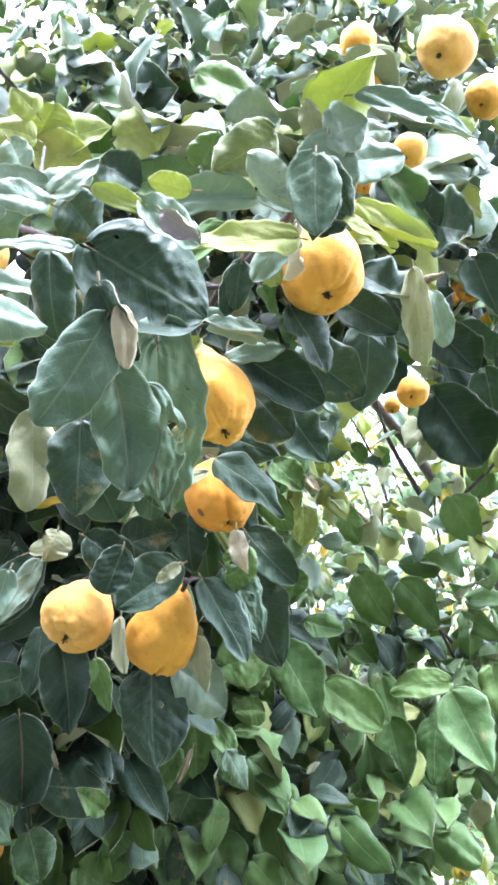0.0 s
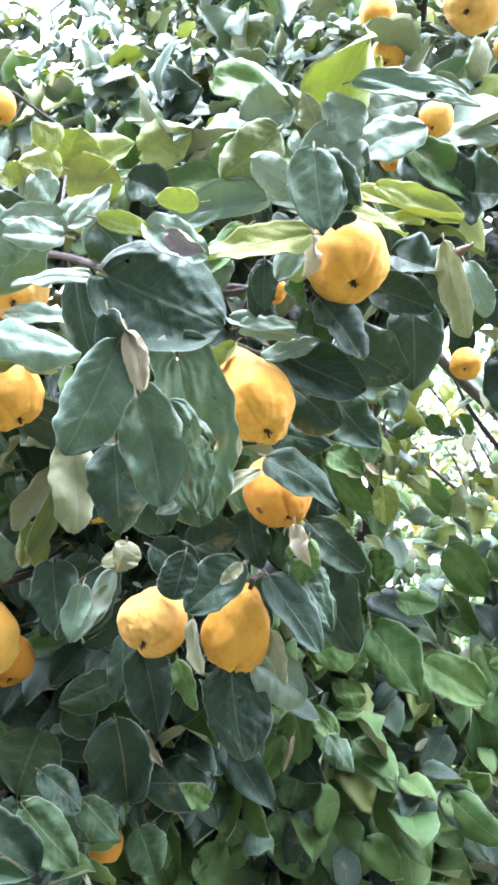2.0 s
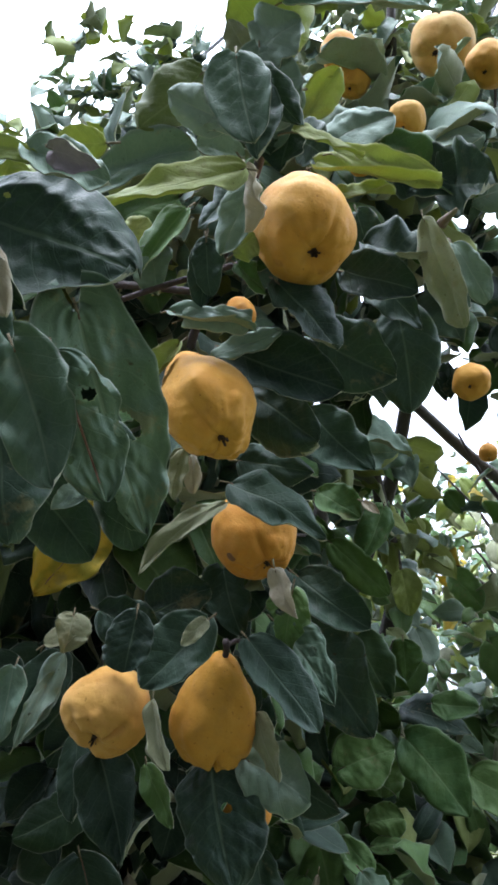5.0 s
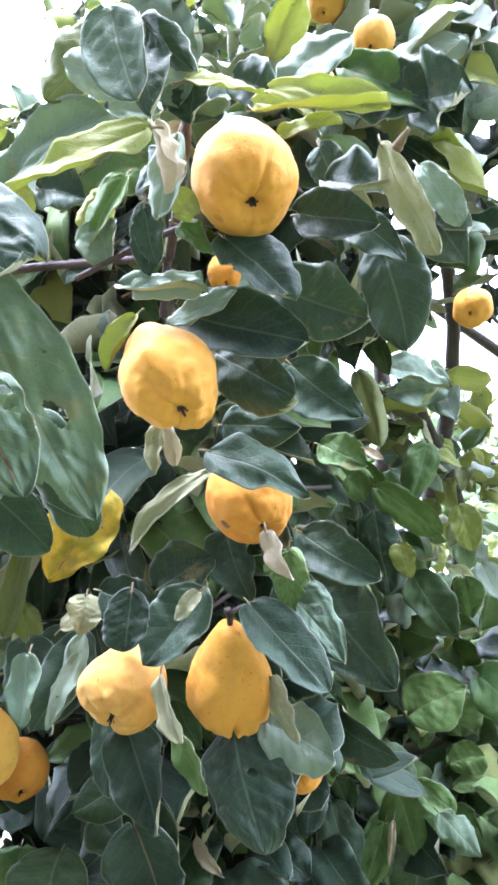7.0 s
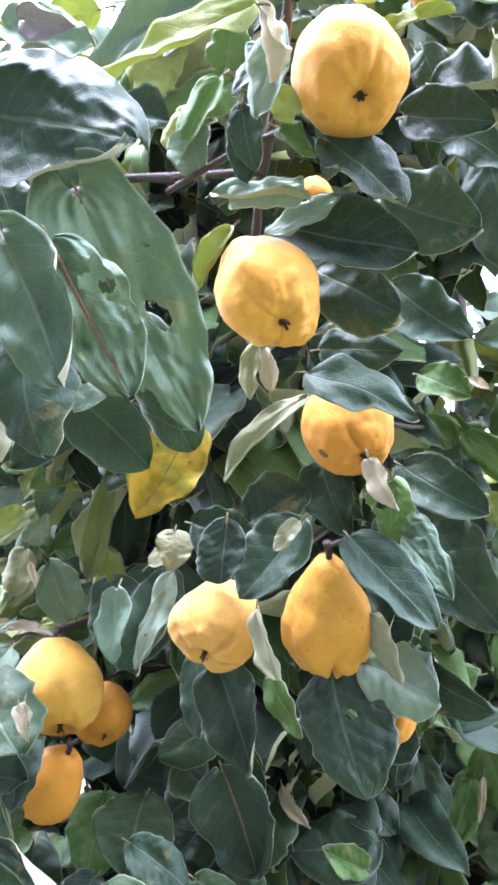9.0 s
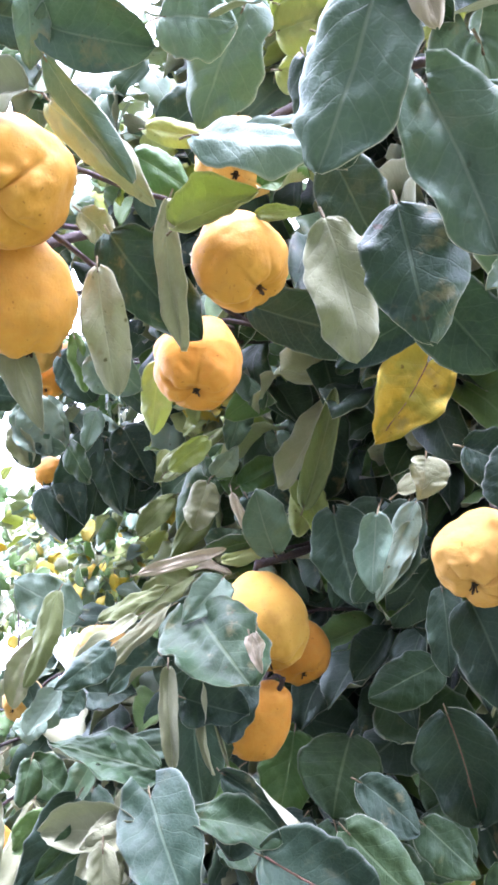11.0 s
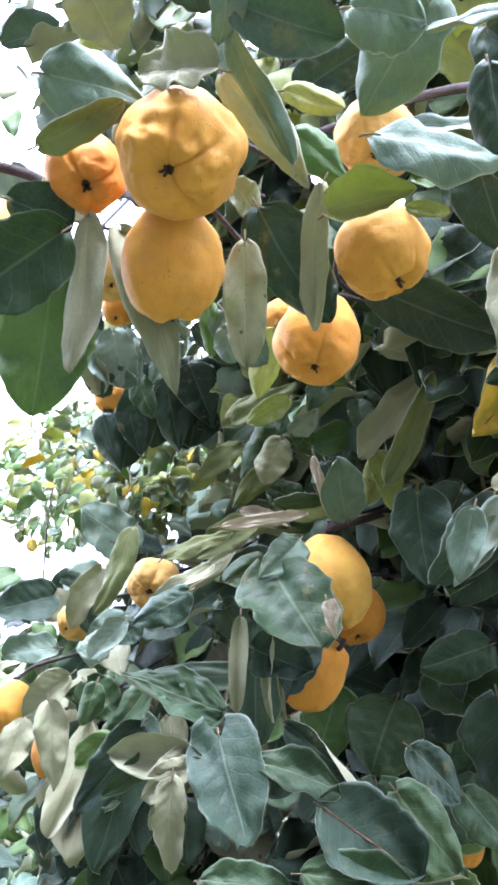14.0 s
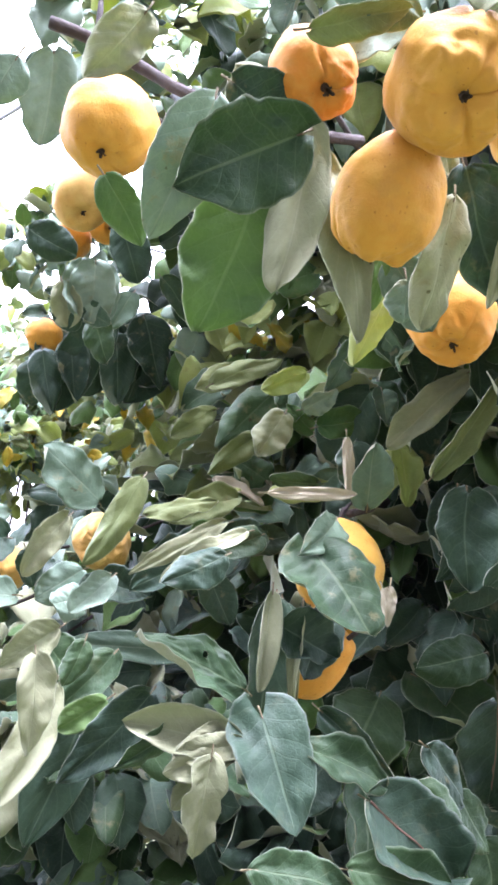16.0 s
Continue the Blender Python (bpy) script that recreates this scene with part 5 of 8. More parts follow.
leaf(quince_tree, (-0.275, 1.066, 1.553), (-0.335, 1.042, 1.526), (0.26, -0.93, 0.25), 0.050, "mid", wave=0.05, fold=0.13, curl=0.28, twist=-0.03, cup=-0.02)
leaf(quince_tree, (0.298, 1.447, 1.522), (0.350, 1.426, 1.402), (-0.07, -0.99, 0.14), 0.090, "green", wave=0.06, fold=0.3, curl=0.11, twist=0.04, cup=0.05)
leaf(quince_tree, (0.304, 1.497, 1.534), (0.209, 1.511, 1.527), (-0.16, -0.92, 0.36), 0.051, "green", wave=0.06, fold=0.11, curl=0.3, twist=-0.03, cup=-0.03)
leaf(quince_tree, (0.264, 1.753, 1.716), (0.342, 1.745, 1.634), (0.02, -0.99, 0.12), 0.074, "green", wave=0.06, fold=0.24, curl=0.02, twist=-0.26, cup=-0.09)
leaf(quince_tree, (0.192, 1.810, 1.731), (0.246, 1.810, 1.630), (0.05, -1.00, 0.03), 0.082, "green", wave=0.06, fold=0.11, curl=0.05, twist=-0.27, cup=0.06)
leaf(quince_tree, (0.371, 1.485, 1.560), (0.383, 1.478, 1.482), (-0.17, -0.98, 0.05), 0.059, "green", wave=0.06, fold=0.25, curl=0.02, twist=0.19, cup=0.01)
leaf(quince_tree, (0.087, 1.588, 1.263), (0.164, 1.594, 1.316), (-0.20, -0.90, 0.39), 0.073, "green", wave=0.06, fold=0.36, curl=0.11, twist=-0.32, cup=-0.06)
leaf(quince_tree, (0.229, 1.706, 1.453), (0.254, 1.690, 1.338), (-0.05, -0.99, 0.13), 0.078, "green", wave=0.06, fold=0.26, curl=0.11, twist=-0.29, cup=0.11)
leaf(quince_tree, (0.324, 1.744, 1.461), (0.301, 1.735, 1.342), (-0.21, -0.97, 0.12), 0.069, "green", wave=0.06, fold=0.13, curl=0.12, twist=-0.26, cup=-0)
leaf(quince_tree, (0.304, 1.773, 1.267), (0.390, 1.746, 1.206), (-0.01, -0.92, 0.39), 0.071, "green", wave=0.06, fold=0.29, curl=0.38, twist=0.1, cup=0.05)
leaf(quince_tree, (0.153, 1.895, 1.884), (0.201, 1.902, 1.811), (0.09, -1.00, -0.03), 0.056, "green", wave=0.06, fold=0.33, curl=0.15, twist=0.2, cup=0.07)
leaf(quince_tree, (0.374, 1.765, 1.887), (0.426, 1.768, 1.796), (-0.05, -1.00, -0.06), 0.082, "green", wave=0.06, fold=0.21, curl=0.05, twist=-0.25, cup=-0.01)
leaf(quince_tree, (0.247, 1.129, 2.001), (0.293, 1.138, 1.948), (-0.02, -0.98, -0.19), 0.059, "dark", wave=0.06, fold=0.34, curl=0.18, twist=0.27, cup=0.04)
leaf(quince_tree, (0.200, 1.215, 2.078), (0.281, 1.222, 2.027), (0.00, -0.99, -0.12), 0.060, "dark", wave=0.06, fold=0.29, curl=0.13, twist=0.25, cup=0.07)
leaf(quince_tree, (0.350, 1.321, 2.007), (0.376, 1.342, 1.912), (-0.16, -0.95, -0.25), 0.073, "dark", wave=0.06, fold=0.13, curl=0.06, twist=-0.24, cup=-0.06)
leaf(quince_tree, (0.258, 1.251, 1.950), (0.328, 1.262, 1.850), (-0.03, -0.99, -0.13), 0.094, "dark", wave=0.06, fold=0.38, curl=0.04, twist=0.14, cup=-0)
leaf(quince_tree, (0.286, 1.167, 2.024), (0.324, 1.175, 1.976), (-0.05, -0.98, -0.21), 0.049, "dark", wave=0.06, fold=0.32, curl=0.28, twist=0.32, cup=0.08)
leaf(quince_tree, (0.298, 1.129, 2.108), (0.331, 1.153, 2.034), (-0.11, -0.93, -0.35), 0.065, "dark", wave=0.06, fold=0.24, curl=0.3, twist=0.32, cup=-0.08)
leaf(quince_tree, (0.254, 1.298, 1.973), (0.291, 1.304, 1.930), (-0.00, -0.99, -0.13), 0.049, "dark", wave=0.06, fold=0.32, curl=0.04, twist=-0.14, cup=-0.12)
leaf(quince_tree, (-0.232, 0.852, 2.124), (-0.212, 0.834, 2.160), (0.25, -0.82, -0.52), 0.074, "lime", wave=0.07, fold=0.37, curl=0.21, twist=-0.06, cup=0.05)
leaf(quince_tree, (-0.222, 0.856, 2.123), (-0.152, 0.865, 2.144), (0.23, -0.90, -0.37), 0.054, "lime", wave=0.07, fold=0.37, curl=0.22, twist=0.23, cup=-0.07)
leaf(quince_tree, (-0.149, 0.875, 2.142), (-0.091, 0.875, 2.163), (0.14, -0.90, -0.40), 0.058, "lime", wave=0.07, fold=0.32, curl=0.14, twist=-0.05, cup=0.02)
leaf(quince_tree, (-0.213, 0.791, 2.087), (-0.250, 0.771, 2.095), (0.39, -0.85, -0.36), 0.038, "lime", wave=0.07, fold=0.11, curl=0.36, twist=-0.23, cup=0.05)
leaf(quince_tree, (-0.210, 0.778, 2.108), (-0.229, 0.759, 2.125), (0.42, -0.79, -0.45), 0.031, "lime", wave=0.07, fold=0.17, curl=0, twist=-0.29, cup=0.04)
leaf(quince_tree, (-0.269, 0.771, 2.082), (-0.253, 0.783, 2.074), (0.45, -0.81, -0.37), 0.031, "lime", wave=0.07, fold=0.24, curl=0.25, twist=-0.17, cup=-0.04)
leaf(quince_tree, (-0.130, 0.894, 2.093), (-0.058, 0.899, 2.108), (0.07, -1.00, 0.03), 0.054, "green", wave=0.07, fold=0.2, curl=0.25, twist=0.13, cup=0.11)
leaf(quince_tree, (-0.054, 0.876, 2.105), (-0.033, 0.860, 2.136), (-0.12, -0.91, -0.39), 0.046, "green", wave=0.07, fold=0.26, curl=0.06, twist=-0.31, cup=0.02)
leaf(quince_tree, (-0.067, 0.649, 1.924), (0.013, 0.650, 1.946), (0.01, -1.00, 0.04), 0.029, "grey", wave=0.07, fold=0.36, curl=0.39, twist=0.24, cup=0.1)
leaf(quince_tree, (0.015, 0.652, 1.944), (0.045, 0.661, 1.931), (0.30, -0.96, -0.01), 0.019, "grey", wave=0.07, fold=0.37, curl=0.1, twist=0.17, cup=0.05)
leaf(quince_tree, (0.043, 0.688, 1.932), (0.014, 0.706, 1.889), (-0.19, -0.94, -0.26), 0.030, "grey", wave=0.07, fold=0.33, curl=0.07, twist=0.21, cup=0.02)
leaf(quince_tree, (0.001, 0.714, 1.915), (-0.008, 0.730, 1.876), (0.02, -0.92, -0.38), 0.025, "dark", wave=0.07, fold=0.38, curl=0.3, twist=-0.12, cup=-0.04)
leaf(quince_tree, (0.028, 0.713, 1.948), (-0.006, 0.718, 1.929), (-0.15, -0.99, -0.02), 0.035, "dark", wave=0.07, fold=0.13, curl=0.21, twist=-0.31, cup=-0)
leaf(quince_tree, (-0.036, 0.730, 1.872), (0.020, 0.746, 1.847), (0.33, -0.94, 0.12), 0.024, "grey", wave=0.07, fold=0.24, curl=0.25, twist=0.34, cup=0.09)
leaf(quince_tree, (-0.066, 0.922, 2.253), (0.019, 0.944, 2.236), (0.24, -0.97, -0.06), 0.070, "green", wave=0.07, fold=0.29, curl=0.37, twist=0.08, cup=-0.09)
leaf(quince_tree, (-0.014, 0.790, 2.101), (0.033, 0.790, 2.108), (-0.00, -1.00, -0.02), 0.057, "grey", wave=0.07, fold=0.18, curl=0.22, twist=-0.22, cup=-0)
leaf(quince_tree, (-0.036, 0.882, 2.098), (-0.009, 0.876, 2.114), (-0.15, -0.98, -0.11), 0.014, "dry", wave=0.07, fold=0.34, curl=0.23, twist=-0.17, cup=0.05)
leaf(quince_tree, (-0.142, 0.622, 1.930), (-0.105, 0.619, 1.956), (0.03, -0.99, -0.15), 0.024, "grey", wave=0.07, fold=0.11, curl=0.06, twist=0.04, cup=0.06)
leaf(quince_tree, (-0.159, 0.641, 1.948), (-0.118, 0.649, 1.960), (0.17, -0.98, 0.03), 0.029, "grey", wave=0.07, fold=0.33, curl=0.08, twist=-0.02, cup=-0.05)
leaf(quince_tree, (-0.129, 0.574, 1.895), (-0.169, 0.558, 1.893), (0.37, -0.92, 0.10), 0.026, "grey", wave=0.07, fold=0.35, curl=0.13, twist=-0.14, cup=0.02)
leaf(quince_tree, (-0.182, 0.585, 1.922), (-0.140, 0.603, 1.922), (0.39, -0.92, 0.09), 0.023, "grey", wave=0.07, fold=0.38, curl=0.14, twist=-0.28, cup=-0.07)
leaf(quince_tree, (-0.088, 0.535, 1.883), (-0.055, 0.550, 1.873), (0.32, -0.89, -0.31), 0.016, "lime", wave=0.07, fold=0.18, curl=0.3, twist=0.14, cup=0.07)
leaf(quince_tree, (-0.048, 0.735, 1.933), (-0.048, 0.749, 1.900), (0.21, -0.89, -0.40), 0.036, "grey", wave=0.07, fold=0.3, curl=0.19, twist=-0.15, cup=0.07)
leaf(quince_tree, (-0.220, 0.740, 2.050), (-0.210, 0.758, 2.028), (0.60, -0.73, -0.33), 0.035, "grey", wave=0.07, fold=0.19, curl=0.12, twist=0.23, cup=-0)
leaf(quince_tree, (-0.158, 0.856, 2.097), (-0.119, 0.875, 2.081), (0.45, -0.89, -0.02), 0.046, "dark", wave=0.07, fold=0.34, curl=0.25, twist=0.33, cup=0.11)
leaf(quince_tree, (0.072, 0.784, 2.048), (0.099, 0.797, 2.026), (0.29, -0.94, -0.18), 0.046, "dark", wave=0.07, fold=0.18, curl=0.33, twist=-0.33, cup=0.07)
leaf(quince_tree, (0.079, 0.638, 1.921), (0.067, 0.648, 1.902), (-0.24, -0.92, -0.32), 0.032, "dark", wave=0.07, fold=0.37, curl=0.07, twist=-0.16, cup=0.11)
leaf(quince_tree, (-0.014, 0.728, 1.957), (-0.066, 0.739, 1.915), (-0.13, -0.99, -0.11), 0.031, "green", wave=0.07, fold=0.27, curl=0.21, twist=-0.11, cup=0.08)
leaf(quince_tree, (-0.286, 0.562, 1.885), (-0.338, 0.560, 1.895), (0.20, -0.95, 0.10), 0.034, "under", fold=0.5, curl=0.3, wave=0.143, twist=-0.3, cup=-0.01, label="grey felted leaf arched over the fruit")
leaf(quince_tree, (-0.410, 0.603, 1.843), (-0.408, 0.605, 1.736), (0.45, -0.85, -0.28), 0.031, "under", fold=0.25, curl=0.1, wave=0.112, twist=0, cup=0.02, label="long felted leaf hanging underside out")
leaf(quince_tree, (-0.416, 0.645, 1.854), (-0.365, 0.667, 1.736), (0.39, -0.92, -0.00), 0.033, "under", fold=0.3, curl=0.35, wave=0.137, twist=0.22, cup=-0.07)
leaf(quince_tree, (-0.292, 0.588, 1.929), (-0.278, 0.650, 1.866), (-0.13, -0.69, -0.71), 0.020, "sage", fold=0.5, curl=0.05, wave=0.076, twist=0.12, cup=0.03)
leaf(quince_tree, (-0.310, 0.614, 1.922), (-0.275, 0.677, 1.867), (0.11, -0.69, -0.71), 0.028, "under", fold=0.6, wave=0.1, curl=0.28, twist=0.06, cup=0.03, label="pale felted underside of a curled leaf")
leaf(quince_tree, (-0.271, 0.564, 1.923), (-0.228, 0.606, 1.902), (0.46, -0.74, -0.50), 0.041, "sage", fold=0.23, curl=0.36, wave=0.065, twist=-0.21, cup=0)
leaf(quince_tree, (-0.270, 0.551, 1.936), (-0.285, 0.574, 1.907), (0.36, -0.63, -0.69), 0.021, "sage", fold=0.34, curl=0.11, wave=0.094, twist=0.09, cup=-0.12)
leaf(quince_tree, (-0.183, 0.651, 1.950), (-0.239, 0.675, 1.903), (-0.01, -0.89, -0.45), 0.058, "sage", quilt=1.35, wave=0.08, bite=0.3, fold=0.19, curl=0.09, twist=0.2, cup=0.09)
leaf(quince_tree, (-0.216, 0.605, 1.928), (-0.178, 0.625, 1.919), (0.40, -0.88, -0.27), 0.048, "sage", quilt=1.3, fold=0.24, curl=0.31, wave=0.086, twist=-0.22, cup=-0.05)
leaf(quince_tree, (-0.356, 0.845, 2.064), (-0.282, 0.844, 2.098), (0.20, -0.87, -0.45), 0.050, "dark", fold=0.25, curl=0.02, wave=0.11, twist=0.16, cup=0.09)
leaf(quince_tree, (-0.220, 0.665, 1.880), (-0.148, 0.685, 1.874), (0.27, -0.89, 0.36), 0.032, "grey", fold=0.35, wave=0.1, curl=0.12, twist=0.2, cup=-0.03, label="silvery ribbed leaf lying over the fruit")
leaf(quince_tree, (-0.265, 0.674, 1.839), (-0.209, 0.687, 1.848), (0.23, -0.97, -0.04), 0.031, "lime", fold=0.2, curl=0.04, wave=0.105, twist=-0.18, cup=0.1)
leaf(quince_tree, (-0.283, 0.664, 1.897), (-0.253, 0.695, 1.871), (0.64, -0.75, -0.16), 0.031, "green", fold=0.25, curl=0.05, wave=0.096, twist=-0.07, cup=-0.08)
leaf(quince_tree, (-0.215, 0.710, 1.866), (-0.184, 0.719, 1.864), (0.27, -0.96, 0.08), 0.023, "green", fold=0.36, curl=0.03, wave=0.06, twist=0.2, cup=0.11)
leaf(quince_tree, (-0.222, 0.709, 1.846), (-0.197, 0.720, 1.838), (0.43, -0.90, 0.06), 0.012, "lime", fold=0.34, curl=0.36, wave=0.121, twist=-0.03, cup=-0.08)
leaf(quince_tree, (-0.319, 0.677, 1.858), (-0.302, 0.728, 1.781), (0.45, -0.79, -0.42), 0.051, "dark", fold=0.25, curl=0.2, wave=0.12, quilt=1.8, twist=-0.21, cup=-0.03)
leaf(quince_tree, (-0.324, 0.665, 1.829), (-0.344, 0.695, 1.751), (0.44, -0.80, -0.42), 0.030, "under", fold=0.35, curl=0.21, wave=0.122, twist=0.11, cup=-0.05, label="hanging leaf with a pale underside")
leaf(quince_tree, (-0.271, 0.679, 1.864), (-0.301, 0.716, 1.777), (-0.17, -0.93, -0.33), 0.018, "under", fold=0.4, curl=0.27, wave=0.131, twist=0.25, cup=0.04)
leaf(quince_tree, (-0.352, 0.689, 1.782), (-0.353, 0.700, 1.757), (0.51, -0.78, -0.36), 0.024, "grey", fold=0.21, curl=0.22, wave=0.056, twist=0.14, cup=0.05)
leaf(quince_tree, (-0.370, 0.692, 1.805), (-0.373, 0.708, 1.768), (0.49, -0.78, -0.39), 0.015, "green", fold=0.24, curl=0.32, wave=0.095, twist=-0.14, cup=0.07)
leaf(quince_tree, (-0.375, 0.810, 1.822), (-0.400, 0.820, 1.767), (0.43, -0.84, -0.34), 0.029, "lime", fold=0.22, curl=0.15, wave=0.118, twist=-0, cup=0.01)
leaf(quince_tree, (-0.339, 0.674, 1.883), (-0.326, 0.694, 1.865), (0.45, -0.75, -0.49), 0.024, "under", fold=0.32, curl=0.25, wave=0.142, twist=0.15, cup=0.08)
leaf(quince_tree, (-0.295, 0.839, 1.853), (-0.206, 0.887, 1.797), (0.28, -0.91, -0.32), 0.052, "dark", fold=0.25, curl=0.1, wave=0.061, twist=-0.2, cup=-0.04)
leaf(quince_tree, (-0.248, 0.879, 1.895), (-0.204, 0.906, 1.858), (0.24, -0.89, -0.38), 0.074, "dark", fold=0.32, curl=0.15, wave=0.084, twist=0.3, cup=-0.11)
leaf(quince_tree, (-0.200, 0.834, 1.949), (-0.190, 0.879, 1.873), (0.19, -0.86, -0.48), 0.058, "dark", fold=0.21, curl=0.27, wave=0.082, twist=-0.29, cup=0.09)
leaf(quince_tree, (-0.174, 0.771, 1.829), (-0.179, 0.791, 1.783), (0.15, -0.90, -0.41), 0.020, "under", fold=0.39, curl=0.29, wave=0.136, twist=0.03, cup=0.04)
leaf(quince_tree, (-0.167, 0.755, 1.999), (-0.142, 0.779, 1.973), (0.37, -0.83, -0.41), 0.055, "dark", fold=0.36, curl=0.04, wave=0.078, twist=0.05, cup=0.03)
leaf(quince_tree, (-0.232, 0.847, 2.110), (-0.171, 0.862, 2.106), (0.22, -0.95, -0.21), 0.050, "lime", fold=0.3, curl=0.23, wave=0.054, twist=-0.22, cup=0)
leaf(quince_tree, (-0.243, 0.865, 2.086), (-0.187, 0.902, 2.053), (0.42, -0.87, -0.27), 0.042, "lime", fold=0.36, curl=0.31, wave=0.128, twist=0.19, cup=0.06)
leaf(quince_tree, (-0.352, 0.800, 2.037), (-0.310, 0.829, 2.023), (0.44, -0.82, -0.38), 0.026, "lime", fold=0.28, curl=0.38, wave=0.075, twist=-0.31, cup=-0.02)
leaf(quince_tree, (-0.391, 0.536, 1.903), (-0.346, 0.579, 1.898), (0.58, -0.66, -0.48), 0.044, "sage", fold=0.29, curl=0.39, wave=0.082, twist=0.24, cup=-0.01)
leaf(quince_tree, (-0.403, 0.547, 1.864), (-0.353, 0.565, 1.891), (0.54, -0.48, -0.69), 0.025, "olive", fold=0.38, curl=0.09, wave=0.098, twist=-0.05, cup=0.06)
leaf(quince_tree, (-0.451, 0.576, 1.853), (-0.427, 0.608, 1.842), (0.65, -0.63, -0.43), 0.035, "dark", fold=0.12, curl=0.3, wave=0.099, twist=0.22, cup=0.05)
leaf(quince_tree, (-0.444, 0.635, 2.065), (-0.443, 0.675, 2.031), (0.48, -0.57, -0.66), 0.047, "under", fold=0.15, curl=0.11, wave=0.168, twist=0.35, cup=0.12)
leaf(quince_tree, (-0.371, 0.628, 2.045), (-0.334, 0.666, 2.033), (0.48, -0.66, -0.58), 0.046, "dark", fold=0.35, curl=0.08, wave=0.086, twist=0.09, cup=0.11)
leaf(quince_tree, (-0.450, 0.902, 1.555), (-0.405, 0.924, 1.529), (0.45, -0.89, 0.01), 0.048, "dark", fold=0.38, curl=0.15, wave=0.103, twist=0.35, cup=0.09)
leaf(quince_tree, (-0.360, 0.878, 1.595), (-0.359, 0.879, 1.575), (-0.10, -0.99, -0.09), 0.011, "dry", fold=0.8, curl=0.19, wave=0.054, twist=0.06, cup=0.09, label="pink-tinged curled bract leaf")
leaf(quince_tree, (-0.433, 0.910, 1.569), (-0.434, 0.907, 1.491), (-0.55, -0.83, 0.04), 0.014, "under", fold=0.4, curl=0.32, wave=0.095, twist=0.32, cup=0.12)
leaf(quince_tree, (-0.500, 0.868, 1.608), (-0.541, 0.842, 1.575), (0.44, -0.88, 0.15), 0.035, "dark", fold=0.11, curl=0.12, wave=0.113, twist=0, cup=-0.09)
leaf(quince_tree, (-0.489, 0.896, 1.634), (-0.551, 0.860, 1.581), (0.23, -0.91, 0.36), 0.019, "under", fold=0.5, curl=0.28, wave=0.168, twist=-0.33, cup=0.12, label="rolled leaf showing its cream underside")
leaf(quince_tree, (-0.588, 1.059, 1.645), (-0.553, 1.080, 1.644), (0.48, -0.82, 0.29), 0.035, "green", fold=0.15, curl=0.36, wave=0.054, twist=-0.34, cup=-0.04)
leaf(quince_tree, (-0.634, 1.028, 1.659), (-0.564, 1.068, 1.682), (0.32, -0.83, 0.46), 0.031, "olive", fold=0.15, curl=0.37, wave=0.126, twist=0.07, cup=0.06)
leaf(quince_tree, (-0.469, 0.879, 1.667), (-0.397, 0.916, 1.674), (0.45, -0.89, -0.02), 0.013, "dry", fold=0.1, curl=0.14, wave=0.123, twist=-0.07, cup=-0.06)
leaf(quince_tree, (-0.418, 0.980, 1.745), (-0.409, 0.996, 1.689), (0.12, -0.96, -0.26), 0.013, "dry", fold=0.5, curl=0.2, wave=0.065, twist=-0.2, cup=-0.07, label="thin cream leaf edge catching light")
leaf(quince_tree, (-0.414, 1.005, 1.742), (-0.401, 1.021, 1.690), (0.46, -0.87, -0.16), 0.043, "dark", fold=0.09, curl=0.31, wave=0.105, twist=-0.2, cup=-0.06)
leaf(quince_tree, (-0.333, 0.956, 1.705), (-0.274, 0.947, 1.800), (0.45, -0.82, -0.35), 0.026, "olive", fold=0.4, curl=0.32, wave=0.112, twist=0.08, cup=0.01)
leaf(quince_tree, (-0.370, 1.060, 1.754), (-0.387, 1.065, 1.701), (0.30, -0.93, -0.19), 0.033, "lime", fold=0.19, curl=0.06, wave=0.102, twist=0.21, cup=0.09)
leaf(quince_tree, (-0.301, 0.947, 1.690), (-0.306, 0.957, 1.604), (0.28, -0.95, -0.12), 0.055, "dark", fold=0.08, curl=0.11, wave=0.064, twist=-0.16, cup=0.1)
leaf(quince_tree, (-0.224, 0.835, 1.656), (-0.242, 0.837, 1.603), (0.15, -0.98, -0.09), 0.025, "grey", fold=0.2, curl=0.15, wave=0.101, twist=-0.19, cup=-0.04)
leaf(quince_tree, (-0.465, 1.090, 1.783), (-0.413, 1.109, 1.791), (0.31, -0.94, 0.15), 0.032, "green", fold=0.25, curl=0.39, wave=0.055, twist=-0.08, cup=0.11)
leaf(quince_tree, (-0.504, 1.084, 1.793), (-0.531, 1.083, 1.746), (0.37, -0.91, -0.18), 0.039, "under", fold=0.25, curl=0.27, wave=0.157, twist=0.11, cup=-0.11)
leaf(quince_tree, (-0.622, 1.179, 1.855), (-0.538, 1.207, 1.899), (0.26, -0.96, 0.12), 0.037, "olive", fold=0.34, curl=0.32, wave=0.121, twist=0.15, cup=-0.11)
leaf(quince_tree, (-0.518, 1.122, 1.838), (-0.494, 1.142, 1.808), (0.60, -0.80, -0.06), 0.048, "mid", fold=0.23, curl=0.17, wave=0.052, twist=-0.1, cup=0.05)
leaf(quince_tree, (-0.774, 1.134, 1.996), (-0.797, 1.150, 1.922), (0.54, -0.78, -0.33), 0.060, "grey", wave=0.1, fold=0.17, curl=0.21, twist=-0.09, cup=0.02)
